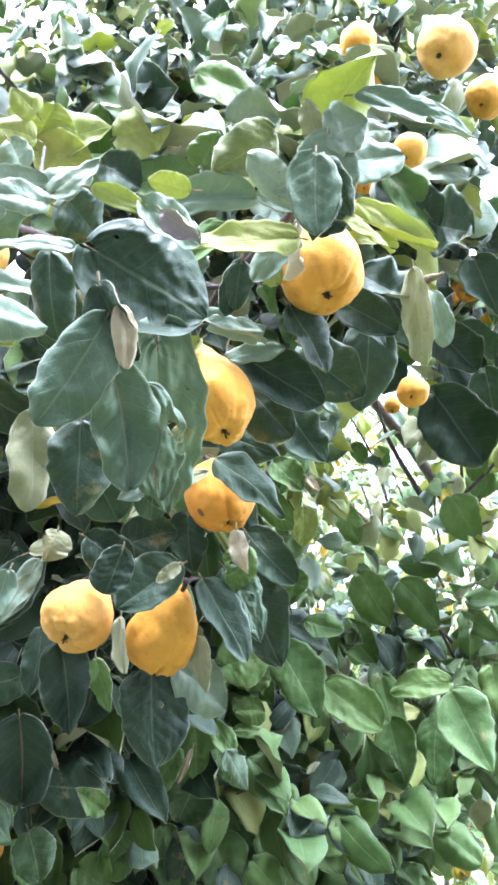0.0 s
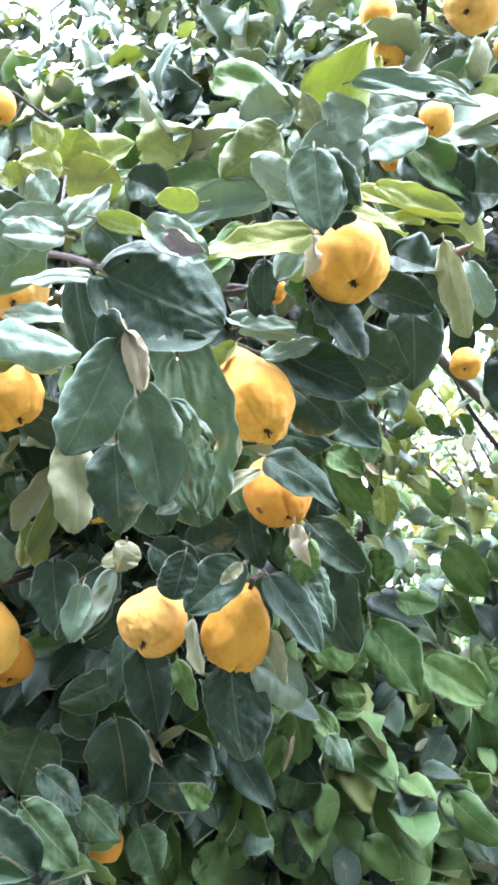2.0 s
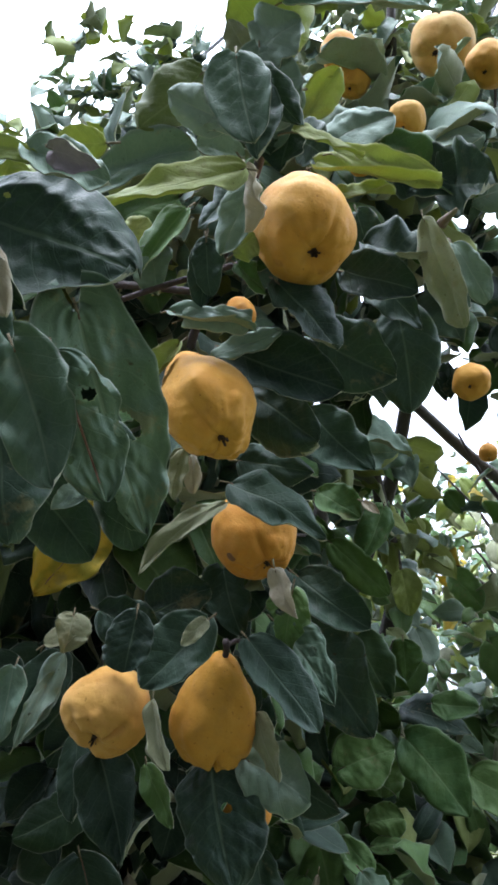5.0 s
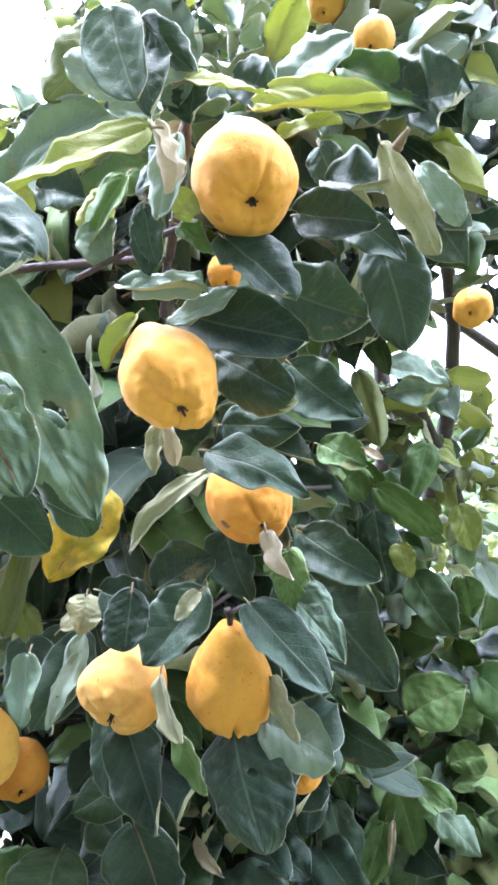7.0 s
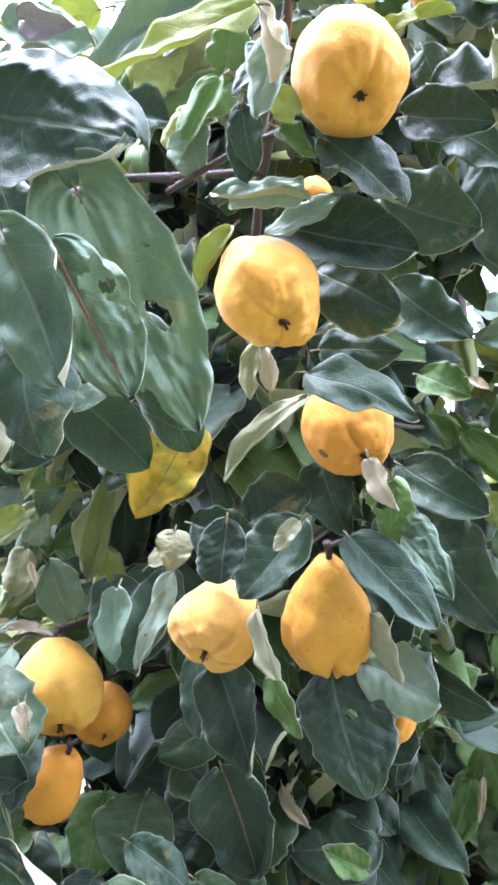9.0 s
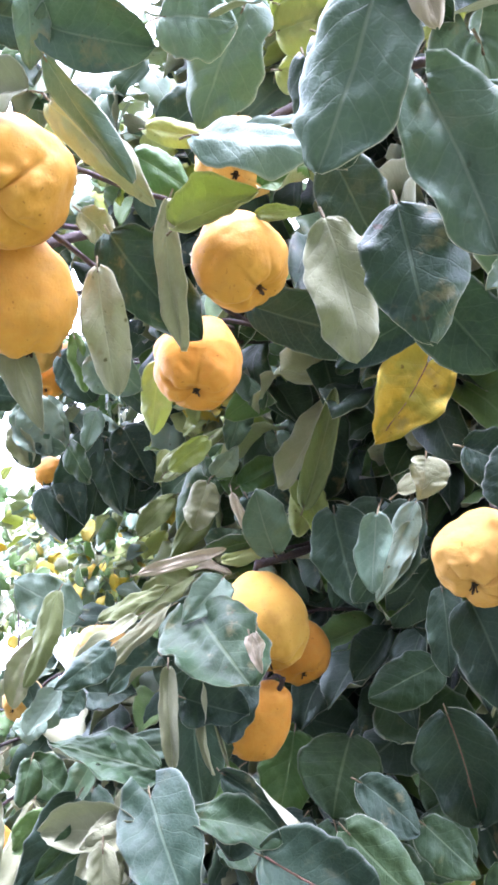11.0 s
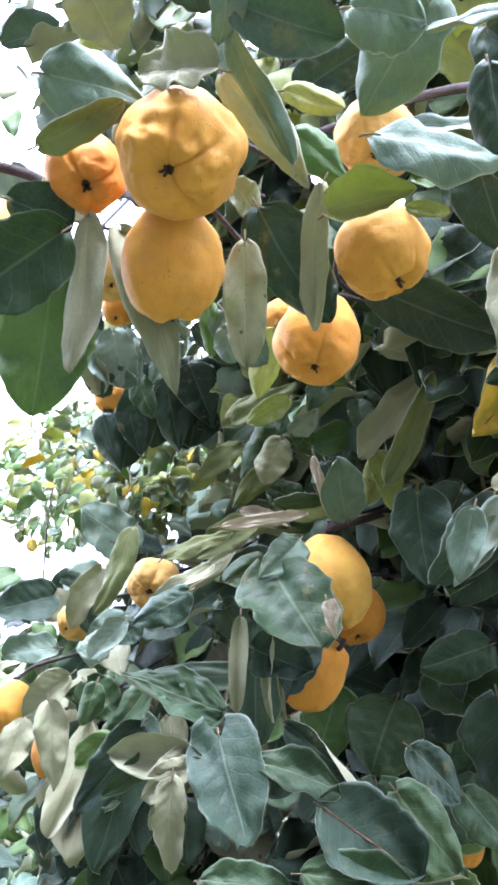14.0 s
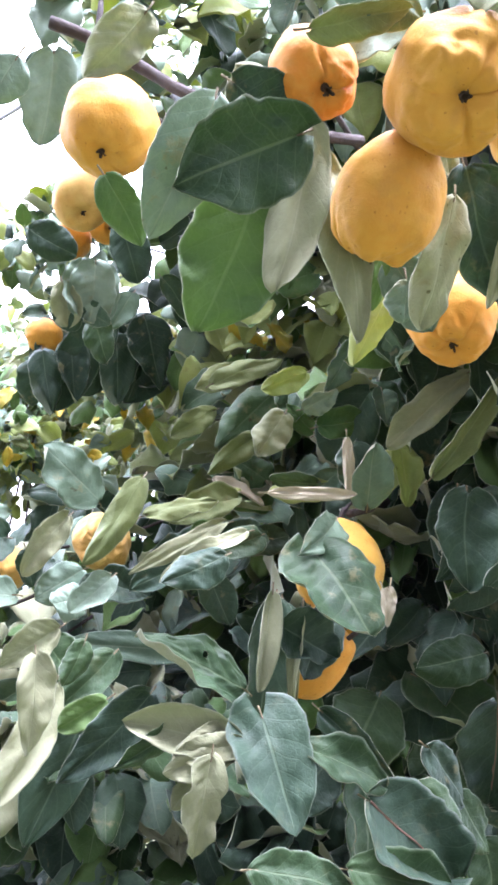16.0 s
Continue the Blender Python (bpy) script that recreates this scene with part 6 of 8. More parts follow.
leaf(quince_tree, (-0.841, 1.313, 2.001), (-0.917, 1.310, 1.847), (0.57, -0.78, -0.27), 0.073, "dark", fold=0.37, curl=0.14, wave=0.105, twist=0.15, cup=-0.04)
leaf(quince_tree, (-0.781, 1.354, 1.995), (-0.808, 1.377, 1.877), (0.51, -0.82, -0.28), 0.101, "dark", fold=0.12, curl=0.23, wave=0.101, twist=-0.03, cup=-0.09)
leaf(quince_tree, (-0.835, 1.344, 1.997), (-0.883, 1.350, 1.884), (0.55, -0.79, -0.27), 0.074, "dark", fold=0.22, curl=0.22, wave=0.105, twist=-0.11, cup=-0.01)
leaf(quince_tree, (-0.749, 1.384, 1.965), (-0.801, 1.372, 1.908), (0.49, -0.82, -0.28), 0.055, "dark", fold=0.11, curl=0.3, wave=0.104, twist=-0.18, cup=0.07)
leaf(quince_tree, (-0.658, 0.951, 1.561), (-0.680, 0.933, 1.553), (0.48, -0.77, 0.41), 0.042, "grey", fold=0.28, curl=0.35, wave=0.071, twist=-0.13, cup=0.1)
leaf(quince_tree, (-0.629, 0.945, 1.585), (-0.655, 0.928, 1.545), (0.34, -0.93, 0.16), 0.030, "grey", fold=0.33, curl=0.23, wave=0.084, twist=-0.13, cup=0.08)
leaf(quince_tree, (-0.664, 1.026, 1.480), (-0.681, 0.988, 1.325), (0.52, -0.84, 0.15), 0.069, "dark", fold=0.15, curl=0.31, wave=0.099, twist=-0.11, cup=-0.02)
leaf(quince_tree, (-0.667, 0.940, 1.482), (-0.681, 0.911, 1.371), (0.55, -0.83, 0.14), 0.038, "under", fold=0.17, curl=0.04, wave=0.11, twist=-0.07, cup=-0.1)
leaf(quince_tree, (-0.408, 0.574, 1.818), (-0.472, 0.550, 1.775), (0.54, -0.74, -0.40), 0.057, "mid", fold=0.1, curl=0.05, wave=0.058, twist=-0.3, cup=0.11, label="big dark leaf with a pale midrib")
leaf(quince_tree, (-0.438, 0.601, 1.805), (-0.465, 0.624, 1.718), (0.55, -0.75, -0.37), 0.064, "green", fold=0.15, curl=0.36, wave=0.105, twist=0.06, cup=-0.12, label="big green leaf lit through")
leaf(quince_tree, (-0.454, 0.551, 1.824), (-0.492, 0.577, 1.758), (0.50, -0.67, -0.55), 0.042, "grey", fold=0.3, curl=0.36, wave=0.116, twist=-0.29, cup=0.03, label="grey-green leaf bent at its midrib")
leaf(quince_tree, (-0.447, 0.651, 1.881), (-0.471, 0.628, 1.903), (0.23, -0.79, -0.57), 0.032, "under", fold=0.3, curl=0.19, wave=0.092, twist=0.05, cup=0.08)
leaf(quince_tree, (-0.537, 0.629, 1.952), (-0.577, 0.645, 1.908), (0.36, -0.73, -0.58), 0.037, "under", fold=0.25, curl=0.32, wave=0.164, twist=0.09, cup=0.05)
leaf(quince_tree, (-0.741, 0.863, 2.112), (-0.754, 0.913, 2.032), (0.45, -0.72, -0.52), 0.059, "grey", fold=0.15, curl=0.11, wave=0.079, twist=0.08, cup=0.03)
leaf(quince_tree, (-0.566, 0.664, 1.848), (-0.540, 0.696, 1.812), (0.41, -0.81, -0.41), 0.030, "green", fold=0.28, curl=0.04, wave=0.071, twist=-0.29, cup=-0.04)
leaf(quince_tree, (-0.361, 0.699, 1.798), (-0.331, 0.717, 1.761), (0.20, -0.94, -0.28), 0.038, "grey", fold=0.08, curl=0.17, wave=0.07, twist=0.01, cup=0.06)
leaf(quince_tree, (-0.356, 0.613, 1.926), (-0.404, 0.619, 1.910), (-0.06, -0.97, -0.23), 0.035, "grey", fold=0.16, curl=0.27, wave=0.092, twist=0.01, cup=-0.11)
leaf(quince_tree, (-0.591, 0.571, 1.875), (-0.610, 0.578, 1.849), (0.40, -0.77, -0.50), 0.027, "grey", fold=0.24, curl=0.26, wave=0.063, twist=-0.01, cup=-0.02)
leaf(quince_tree, (-0.779, 1.119, 1.991), (-0.783, 1.147, 1.920), (0.44, -0.83, -0.35), 0.061, "grey", wave=0.1, fold=0.23, curl=0.09, twist=-0.33, cup=0.07)
leaf(quince_tree, (-0.812, 1.120, 1.951), (-0.819, 1.134, 1.906), (0.43, -0.84, -0.33), 0.046, "dark", fold=0.09, curl=0.23, wave=0.066, twist=-0.29, cup=-0.11)
leaf(quince_tree, (-0.720, 1.024, 1.650), (-0.762, 1.009, 1.587), (0.31, -0.95, 0.02), 0.032, "under", fold=0.38, curl=0.32, wave=0.141, twist=0.17, cup=0.06)
leaf(quince_tree, (-0.706, 1.051, 1.596), (-0.746, 1.035, 1.557), (0.13, -0.95, 0.27), 0.045, "grey", fold=0.11, curl=0.26, wave=0.083, twist=0.15, cup=-0.11)
leaf(quince_tree, (-0.685, 1.061, 1.586), (-0.631, 1.081, 1.577), (0.38, -0.89, 0.24), 0.048, "dark", fold=0.3, curl=0.04, wave=0.071, twist=0.26, cup=0.05)
leaf(quince_tree, (-0.533, 1.105, 1.635), (-0.596, 1.091, 1.590), (0.07, -0.98, 0.19), 0.032, "dark", fold=0.11, curl=0.09, wave=0.071, twist=0.2, cup=0.03)
leaf(quince_tree, (-0.584, 1.083, 1.616), (-0.539, 1.091, 1.655), (0.32, -0.93, -0.19), 0.019, "dry", fold=0.34, curl=0.19, wave=0.116, twist=0.08, cup=-0.1)
leaf(quince_tree, (-0.621, 1.210, 1.514), (-0.789, 1.147, 1.516), (0.30, -0.79, 0.53), 0.043, "sage", fold=0.21, curl=0.29, wave=0.095, twist=0.19, cup=0.11)
leaf(quince_tree, (-0.635, 0.995, 1.512), (-0.675, 0.973, 1.443), (0.29, -0.95, 0.13), 0.041, "mid", fold=0.26, curl=0.3, wave=0.095, twist=0.02, cup=0.1)
leaf(quince_tree, (-0.697, 1.019, 1.448), (-0.663, 1.014, 1.335), (0.38, -0.91, 0.16), 0.056, "dark", fold=0.33, curl=0.12, wave=0.096, twist=-0.32, cup=0.03)
leaf(quince_tree, (-0.459, 0.990, 1.489), (-0.497, 0.980, 1.460), (0.09, -0.97, 0.20), 0.033, "green", fold=0.25, curl=0.28, wave=0.06, twist=-0.34, cup=0.07)
leaf(quince_tree, (-0.308, 1.086, 1.719), (-0.297, 1.100, 1.613), (-0.01, -0.99, -0.13), 0.068, "dark", fold=0.11, curl=0, wave=0.07, twist=-0.05, cup=0.06)
leaf(quince_tree, (-0.338, 1.103, 1.522), (-0.256, 1.098, 1.470), (0.15, -0.94, 0.31), 0.081, "mid", fold=0.14, curl=0.25, wave=0.102, twist=0.3, cup=0.12)
leaf(quince_tree, (-0.350, 1.152, 1.507), (-0.359, 1.149, 1.459), (-0.02, -1.00, 0.07), 0.039, "dark", fold=0.13, curl=0.28, wave=0.128, twist=-0.22, cup=0.03)
leaf(quince_tree, (-0.638, 1.313, 1.880), (-0.561, 1.311, 1.946), (-0.08, -1.00, 0.05), 0.045, "olive", fold=0.16, curl=0.05, wave=0.089, twist=0.22, cup=-0.1)
leaf(quince_tree, (-0.637, 1.280, 1.804), (-0.577, 1.292, 1.819), (0.13, -0.96, 0.25), 0.047, "mid", fold=0.3, curl=0.32, wave=0.054, twist=0.28, cup=-0.09)
leaf(quince_tree, (-0.598, 1.294, 1.786), (-0.547, 1.293, 1.837), (0.01, -1.00, -0.03), 0.031, "under", fold=0.28, curl=0.14, wave=0.097, twist=0.1, cup=-0.01)
leaf(quince_tree, (-0.526, 1.229, 1.891), (-0.516, 1.249, 1.827), (0.24, -0.93, -0.26), 0.053, "sage", fold=0.16, curl=0.35, wave=0.125, twist=-0.14, cup=-0.01)
leaf(quince_tree, (-0.415, 1.105, 1.834), (-0.372, 1.115, 1.808), (0.26, -0.97, 0.02), 0.046, "mid", fold=0.1, curl=0.03, wave=0.055, twist=-0.35, cup=0)
leaf(quince_tree, (-0.404, 1.127, 1.753), (-0.372, 1.115, 1.808), (-0.06, -0.98, -0.17), 0.046, "mid", fold=0.17, curl=0.24, wave=0.063, twist=-0.28, cup=0.01)
leaf(quince_tree, (-0.485, 1.209, 1.803), (-0.429, 1.211, 1.821), (0.01, -0.99, 0.12), 0.043, "mid", fold=0.22, curl=0.3, wave=0.129, twist=0.3, cup=-0.1)
leaf(quince_tree, (-0.364, 1.109, 1.830), (-0.347, 1.100, 1.862), (-0.04, -0.96, -0.26), 0.039, "dark", fold=0.39, curl=0.39, wave=0.068, twist=-0.34, cup=0.12)
leaf(quince_tree, (-0.545, 1.211, 1.740), (-0.582, 1.197, 1.765), (0.40, -0.91, 0.10), 0.043, "mid", fold=0.24, curl=0.13, wave=0.054, twist=0.11, cup=-0.07)
leaf(quince_tree, (-0.612, 1.150, 1.689), (-0.525, 1.171, 1.695), (0.17, -0.86, 0.49), 0.031, "olive", fold=0.14, curl=0.36, wave=0.092, twist=0.17, cup=0.03)
leaf(quince_tree, (-0.595, 1.149, 1.725), (-0.533, 1.168, 1.705), (0.37, -0.85, 0.36), 0.021, "dry", fold=0.27, curl=0.2, wave=0.117, twist=0.17, cup=-0.05)
leaf(quince_tree, (-0.517, 1.118, 1.710), (-0.446, 1.130, 1.711), (0.14, -0.87, 0.47), 0.026, "lime", fold=0.12, curl=0.1, wave=0.09, twist=-0.14, cup=-0.06)
leaf(quince_tree, (-0.466, 1.127, 1.715), (-0.442, 1.125, 1.743), (-0.01, -1.00, -0.06), 0.033, "sage", fold=0.23, curl=0.04, wave=0.06, twist=-0.14, cup=0.04)
leaf(quince_tree, (-0.533, 1.073, 1.638), (-0.486, 1.081, 1.658), (0.06, -0.97, 0.22), 0.034, "dark", fold=0.2, curl=0.16, wave=0.06, twist=-0.14, cup=0.1)
leaf(quince_tree, (-0.605, 0.929, 1.681), (-0.637, 0.918, 1.589), (0.19, -0.98, 0.05), 0.033, "olive", fold=0.13, curl=0.09, wave=0.083, twist=-0.14, cup=0.09)
leaf(quince_tree, (-0.716, 1.093, 1.680), (-0.774, 1.045, 1.727), (0.72, -0.66, 0.21), 0.068, "sage", fold=0.13, curl=0.28, wave=0.12, twist=0.19, cup=-0.07)
leaf(quince_tree, (-0.779, 1.006, 1.620), (-0.835, 0.961, 1.599), (0.53, -0.79, 0.30), 0.058, "dark", fold=0.31, curl=0.21, wave=0.064, twist=0.15, cup=0.09)
leaf(quince_tree, (-0.732, 0.957, 1.560), (-0.776, 0.921, 1.550), (0.51, -0.74, 0.43), 0.032, "grey", fold=0.17, curl=0.1, wave=0.109, twist=-0.33, cup=-0.04)
leaf(quince_tree, (-0.704, 0.978, 1.521), (-0.671, 0.997, 1.476), (0.67, -0.72, 0.17), 0.045, "mid", fold=0.11, curl=0.27, wave=0.102, twist=-0.06, cup=0.06)
leaf(quince_tree, (-0.667, 1.026, 1.589), (-0.687, 1.014, 1.560), (0.41, -0.91, 0.09), 0.033, "dark", fold=0.16, curl=0.15, wave=0.098, twist=-0.02, cup=-0.04)
leaf(quince_tree, (-0.756, 0.935, 1.485), (-0.763, 0.921, 1.423), (0.62, -0.77, 0.10), 0.035, "under", fold=0.34, curl=0.28, wave=0.143, twist=-0.09, cup=0.04)
leaf(quince_tree, (-0.784, 1.066, 1.613), (-0.775, 1.074, 1.572), (0.65, -0.76, -0.02), 0.029, "dark", fold=0.29, curl=0.05, wave=0.099, twist=-0.3, cup=0.04)
leaf(quince_tree, (-0.546, 1.041, 1.659), (-0.627, 1.003, 1.588), (0.10, -0.92, 0.37), 0.021, "under", fold=0.7, curl=0.13, wave=0.149, twist=-0.02, cup=0.05, label="rolled leaf showing its cream underside")
leaf(quince_tree, (-0.552, 1.085, 1.641), (-0.640, 1.043, 1.577), (0.34, -0.93, 0.14), 0.072, "dark", fold=0.18, curl=0.29, wave=0.123, twist=-0.26, cup=0.01)
leaf(quince_tree, (-0.557, 1.030, 1.606), (-0.533, 1.043, 1.552), (0.51, -0.86, 0.01), 0.037, "dark", fold=0.38, curl=0.02, wave=0.056, twist=-0.32, cup=-0.02)
leaf(quince_tree, (-0.465, 0.975, 1.579), (-0.460, 0.975, 1.498), (0.38, -0.92, 0.01), 0.042, "dark", fold=0.3, curl=0.23, wave=0.107, twist=-0.19, cup=-0.1)
leaf(quince_tree, (-0.472, 0.835, 1.478), (-0.505, 0.814, 1.452), (0.44, -0.88, 0.18), 0.019, "under", wave=0.12, bite=0.4, fold=0.18, curl=0.17, twist=0.32, cup=0.11)
leaf(quince_tree, (-0.487, 0.834, 1.442), (-0.506, 0.818, 1.412), (0.44, -0.88, 0.20), 0.026, "under", wave=0.14, bite=0.4, fold=0.22, curl=0.09, twist=-0.15, cup=-0.06)
leaf(quince_tree, (-0.523, 1.263, 1.524), (-0.443, 1.288, 1.490), (0.36, -0.91, 0.20), 0.060, "dark", fold=0.19, curl=0.24, wave=0.104, twist=0.02, cup=0.05)
leaf(quince_tree, (-0.608, 1.107, 1.693), (-0.557, 1.128, 1.713), (0.20, -0.88, 0.42), 0.025, "lime", fold=0.28, curl=0.33, wave=0.077, twist=0.17, cup=-0.01)
leaf(quince_tree, (-0.552, 1.100, 1.696), (-0.622, 1.069, 1.666), (0.24, -0.90, 0.36), 0.040, "olive", fold=0.32, curl=0.11, wave=0.094, twist=0.22, cup=0.03)
leaf(quince_tree, (-0.505, 1.072, 1.651), (-0.568, 1.044, 1.638), (0.32, -0.88, 0.36), 0.038, "dark", fold=0.21, curl=0.33, wave=0.125, twist=-0.06, cup=-0.04)
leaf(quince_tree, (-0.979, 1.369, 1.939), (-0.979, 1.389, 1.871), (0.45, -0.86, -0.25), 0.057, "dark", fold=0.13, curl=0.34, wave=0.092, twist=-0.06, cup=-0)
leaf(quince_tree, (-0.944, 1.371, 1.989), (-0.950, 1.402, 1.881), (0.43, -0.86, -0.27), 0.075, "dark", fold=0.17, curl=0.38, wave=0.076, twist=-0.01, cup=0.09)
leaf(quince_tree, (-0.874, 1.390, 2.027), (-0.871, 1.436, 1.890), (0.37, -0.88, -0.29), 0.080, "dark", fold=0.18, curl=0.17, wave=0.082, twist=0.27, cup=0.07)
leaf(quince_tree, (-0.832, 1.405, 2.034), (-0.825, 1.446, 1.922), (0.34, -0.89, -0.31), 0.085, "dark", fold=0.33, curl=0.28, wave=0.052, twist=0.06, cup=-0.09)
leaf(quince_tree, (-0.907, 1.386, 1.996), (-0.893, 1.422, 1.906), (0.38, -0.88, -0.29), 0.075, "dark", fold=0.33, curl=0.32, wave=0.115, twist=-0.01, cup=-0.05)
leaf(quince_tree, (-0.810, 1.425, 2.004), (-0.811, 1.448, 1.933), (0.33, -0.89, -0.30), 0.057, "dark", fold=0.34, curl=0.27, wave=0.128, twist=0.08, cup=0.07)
leaf(quince_tree, (-0.780, 1.182, 2.080), (-0.758, 1.224, 2.014), (0.44, -0.82, -0.36), 0.057, "dark", fold=0.23, curl=0.18, wave=0.109, twist=-0.02, cup=-0.07)
leaf(quince_tree, (-0.881, 1.114, 2.040), (-0.830, 1.155, 2.014), (0.57, -0.81, -0.15), 0.050, "dark", fold=0.15, curl=0.17, wave=0.083, twist=-0.23, cup=0.09)
leaf(quince_tree, (-0.796, 1.122, 1.992), (-0.787, 1.155, 1.923), (0.49, -0.81, -0.33), 0.069, "grey", wave=0.12, fold=0.13, curl=0.22, twist=0.08, cup=0.11)
leaf(quince_tree, (-0.818, 1.111, 1.963), (-0.809, 1.137, 1.911), (0.49, -0.81, -0.32), 0.038, "under", wave=0.12, fold=0.37, curl=0.24, twist=0.2, cup=0.1)
leaf(quince_tree, (-0.311, 1.141, 1.518), (-0.279, 1.155, 1.493), (0.22, -0.94, -0.25), 0.016, "dry", fold=0.8, curl=0.8, wave=0.2, twist=-0.13, cup=0.12, label="shrivelled dry leaf")
leaf(quince_tree, (-0.287, 1.152, 1.500), (-0.302, 1.145, 1.472), (-0.15, -0.93, 0.33), 0.011, "dry", fold=0.8, curl=0.9, wave=0.2, twist=-0.29, cup=-0.07)
leaf(quince_tree, (-0.275, 1.178, 1.479), (-0.258, 1.182, 1.434), (-0.03, -0.99, -0.10), 0.014, "dry", fold=0.8, curl=0.7, wave=0.2, twist=0.05, cup=-0.07, label="shrivelled dry leaf")
leaf(quince_tree, (-0.323, 1.169, 1.534), (-0.393, 1.133, 1.493), (0.30, -0.91, 0.29), 0.071, "dark", fold=0.27, curl=0.14, wave=0.073, twist=-0.25, cup=-0.02)
leaf(quince_tree, (-0.329, 1.243, 1.499), (-0.334, 1.236, 1.413), (0.39, -0.92, 0.05), 0.089, "dark", fold=0.4, curl=0.37, wave=0.062, twist=-0.34, cup=-0.01)
leaf(quince_tree, (-0.399, 1.207, 1.449), (-0.437, 1.183, 1.411), (0.30, -0.91, 0.29), 0.065, "dark", fold=0.31, curl=0.1, wave=0.129, twist=-0.07, cup=0.05)
leaf(quince_tree, (-0.410, 1.254, 1.404), (-0.405, 1.248, 1.345), (0.46, -0.88, 0.12), 0.065, "dark", fold=0.36, curl=0.03, wave=0.128, twist=-0.18, cup=0.06)
leaf(quince_tree, (-0.458, 1.116, 1.510), (-0.481, 1.096, 1.425), (0.51, -0.86, 0.07), 0.065, "green", fold=0.21, curl=0.06, wave=0.072, twist=-0.23, cup=-0.12)
leaf(quince_tree, (-0.490, 1.031, 1.475), (-0.502, 1.015, 1.407), (0.58, -0.81, 0.09), 0.062, "dark", fold=0.39, curl=0.04, wave=0.122, twist=0.26, cup=0.11)
leaf(quince_tree, (-0.415, 1.021, 1.437), (-0.447, 0.992, 1.393), (0.40, -0.87, 0.28), 0.053, "dark", fold=0.1, curl=0.21, wave=0.055, twist=-0.11, cup=0.01)
leaf(quince_tree, (-0.431, 0.908, 1.625), (-0.372, 0.880, 1.557), (0.09, -0.89, 0.44), 0.082, "mid", fold=0.12, curl=0.2, wave=0.08, cup=0.04, heart=0.2, bite=0.35, quilt=1.25, form=(0.42, 0.45), seed=41, label="broad torn leaf covering a fruit")
leaf(quince_tree, (-0.415, 0.935, 1.656), (-0.435, 0.897, 1.615), (0.70, -0.66, 0.26), 0.034, "sage", fold=0.5, curl=0.3, wave=0.1, seed=42)
leaf(quince_tree, (-0.365, 0.877, 1.593), (-0.360, 0.878, 1.564), (0.39, -0.92, 0.03), 0.011, "dry", fold=0.8, curl=0.5, wave=0.2, seed=43, label="shrivelled pink-brown leaf tip")
leaf(quince_tree, (-0.460, 0.895, 1.584), (-0.466, 0.886, 1.500), (0.50, -0.86, 0.06), 0.017, "under", fold=0.9, curl=0.1, wave=0.08, hook=-0.05, form=(0.3, 0.4), seed=44, label="rolled margin of a hanging leaf showing its pale underside")
leaf(quince_tree, (-0.464, 0.936, 1.580), (-0.475, 0.936, 1.464), (0.48, -0.88, -0.05), 0.051, "dark", fold=0.15, curl=0.1, wave=0.06, seed=45, label="long dark leaf hanging in the shade")
leaf(quince_tree, (-0.437, 0.923, 1.573), (-0.445, 0.938, 1.488), (0.45, -0.87, -0.19), 0.006, "under", fold=0.6, curl=0.05, wave=0.06, hook=-0.08, seed=46)
leaf(quince_tree, (-0.418, 0.951, 1.572), (-0.438, 0.931, 1.515), (0.49, -0.86, 0.13), 0.043, "dark", fold=0.2, curl=0.2, wave=0.06, bite=0.4, seed=47)
leaf(quince_tree, (-0.473, 0.883, 1.501), (-0.563, 0.848, 1.530), (0.45, -0.74, 0.50), 0.053, "mid", fold=0.25, curl=0.25, wave=0.1, quilt=1.5, bite=0.3, holes=((0.42, 0.35, 0.03), (0.5, -0.4, 0.02)), seed=48, label="glossy puckered leaf with small holes")
leaf(quince_tree, (-0.463, 0.832, 1.458), (-0.553, 0.830, 1.478), (0.08, -0.96, 0.26), 0.038, "under", fold=0.25, curl=0.15, wave=0.09, cup=0.15, seed=49, label="pale felted underside of an upturned leaf")
leaf(quince_tree, (-0.465, 0.825, 1.458), (-0.516, 0.816, 1.442), (0.18, -0.98, 0.01), 0.026, "under", fold=0.4, curl=0.35, wave=0.12, bite=0.4, seed=50)
leaf(quince_tree, (-0.415, 0.836, 1.467), (-0.351, 0.859, 1.449), (0.41, -0.62, 0.67), 0.030, "mid", fold=0.3, curl=0.2, wave=0.11, quilt=1.45, seed=51, label="glossy green leaf with a wavy margin")
leaf(quince_tree, (-0.409, 0.878, 1.492), (-0.335, 0.886, 1.447), (0.06, -0.99, -0.08), 0.028, "dark", fold=0.2, curl=0.25, wave=0.06, rolls=(0.9, 0.0), seed=52, label="dark leaf with a rolled pale margin")
# in the dark style: its colour carries the shade of leaves overhead
leaf(quince_tree, (-0.447, 0.830, 1.487), (-0.409, 0.807, 1.410), (0.23, -0.90, 0.38), 0.061, "dark", fold=0.2, curl=0.1, wave=0.07, heart=0.3, quilt=1.2, form=(0.28, 0.68), seed=61, label="broad green leaf with pale veins and a pale margin")
leaf(quince_tree, (-0.362, 0.846, 1.434), (-0.300, 0.876, 1.381), (0.59, -0.76, 0.27), 0.067, "dark", fold=0.12, curl=0.2, wave=0.06, quilt=1.3, seed=62, label="broad dark leaf with a reddish midrib", rib=0.0008)
leaf(quince_tree, (-0.372, 0.825, 1.390), (-0.299, 0.857, 1.372), (0.44, -0.70, 0.57), 0.037, "mid", fold=0.25, curl=0.2, wave=0.08, quilt=1.3, seed=63)
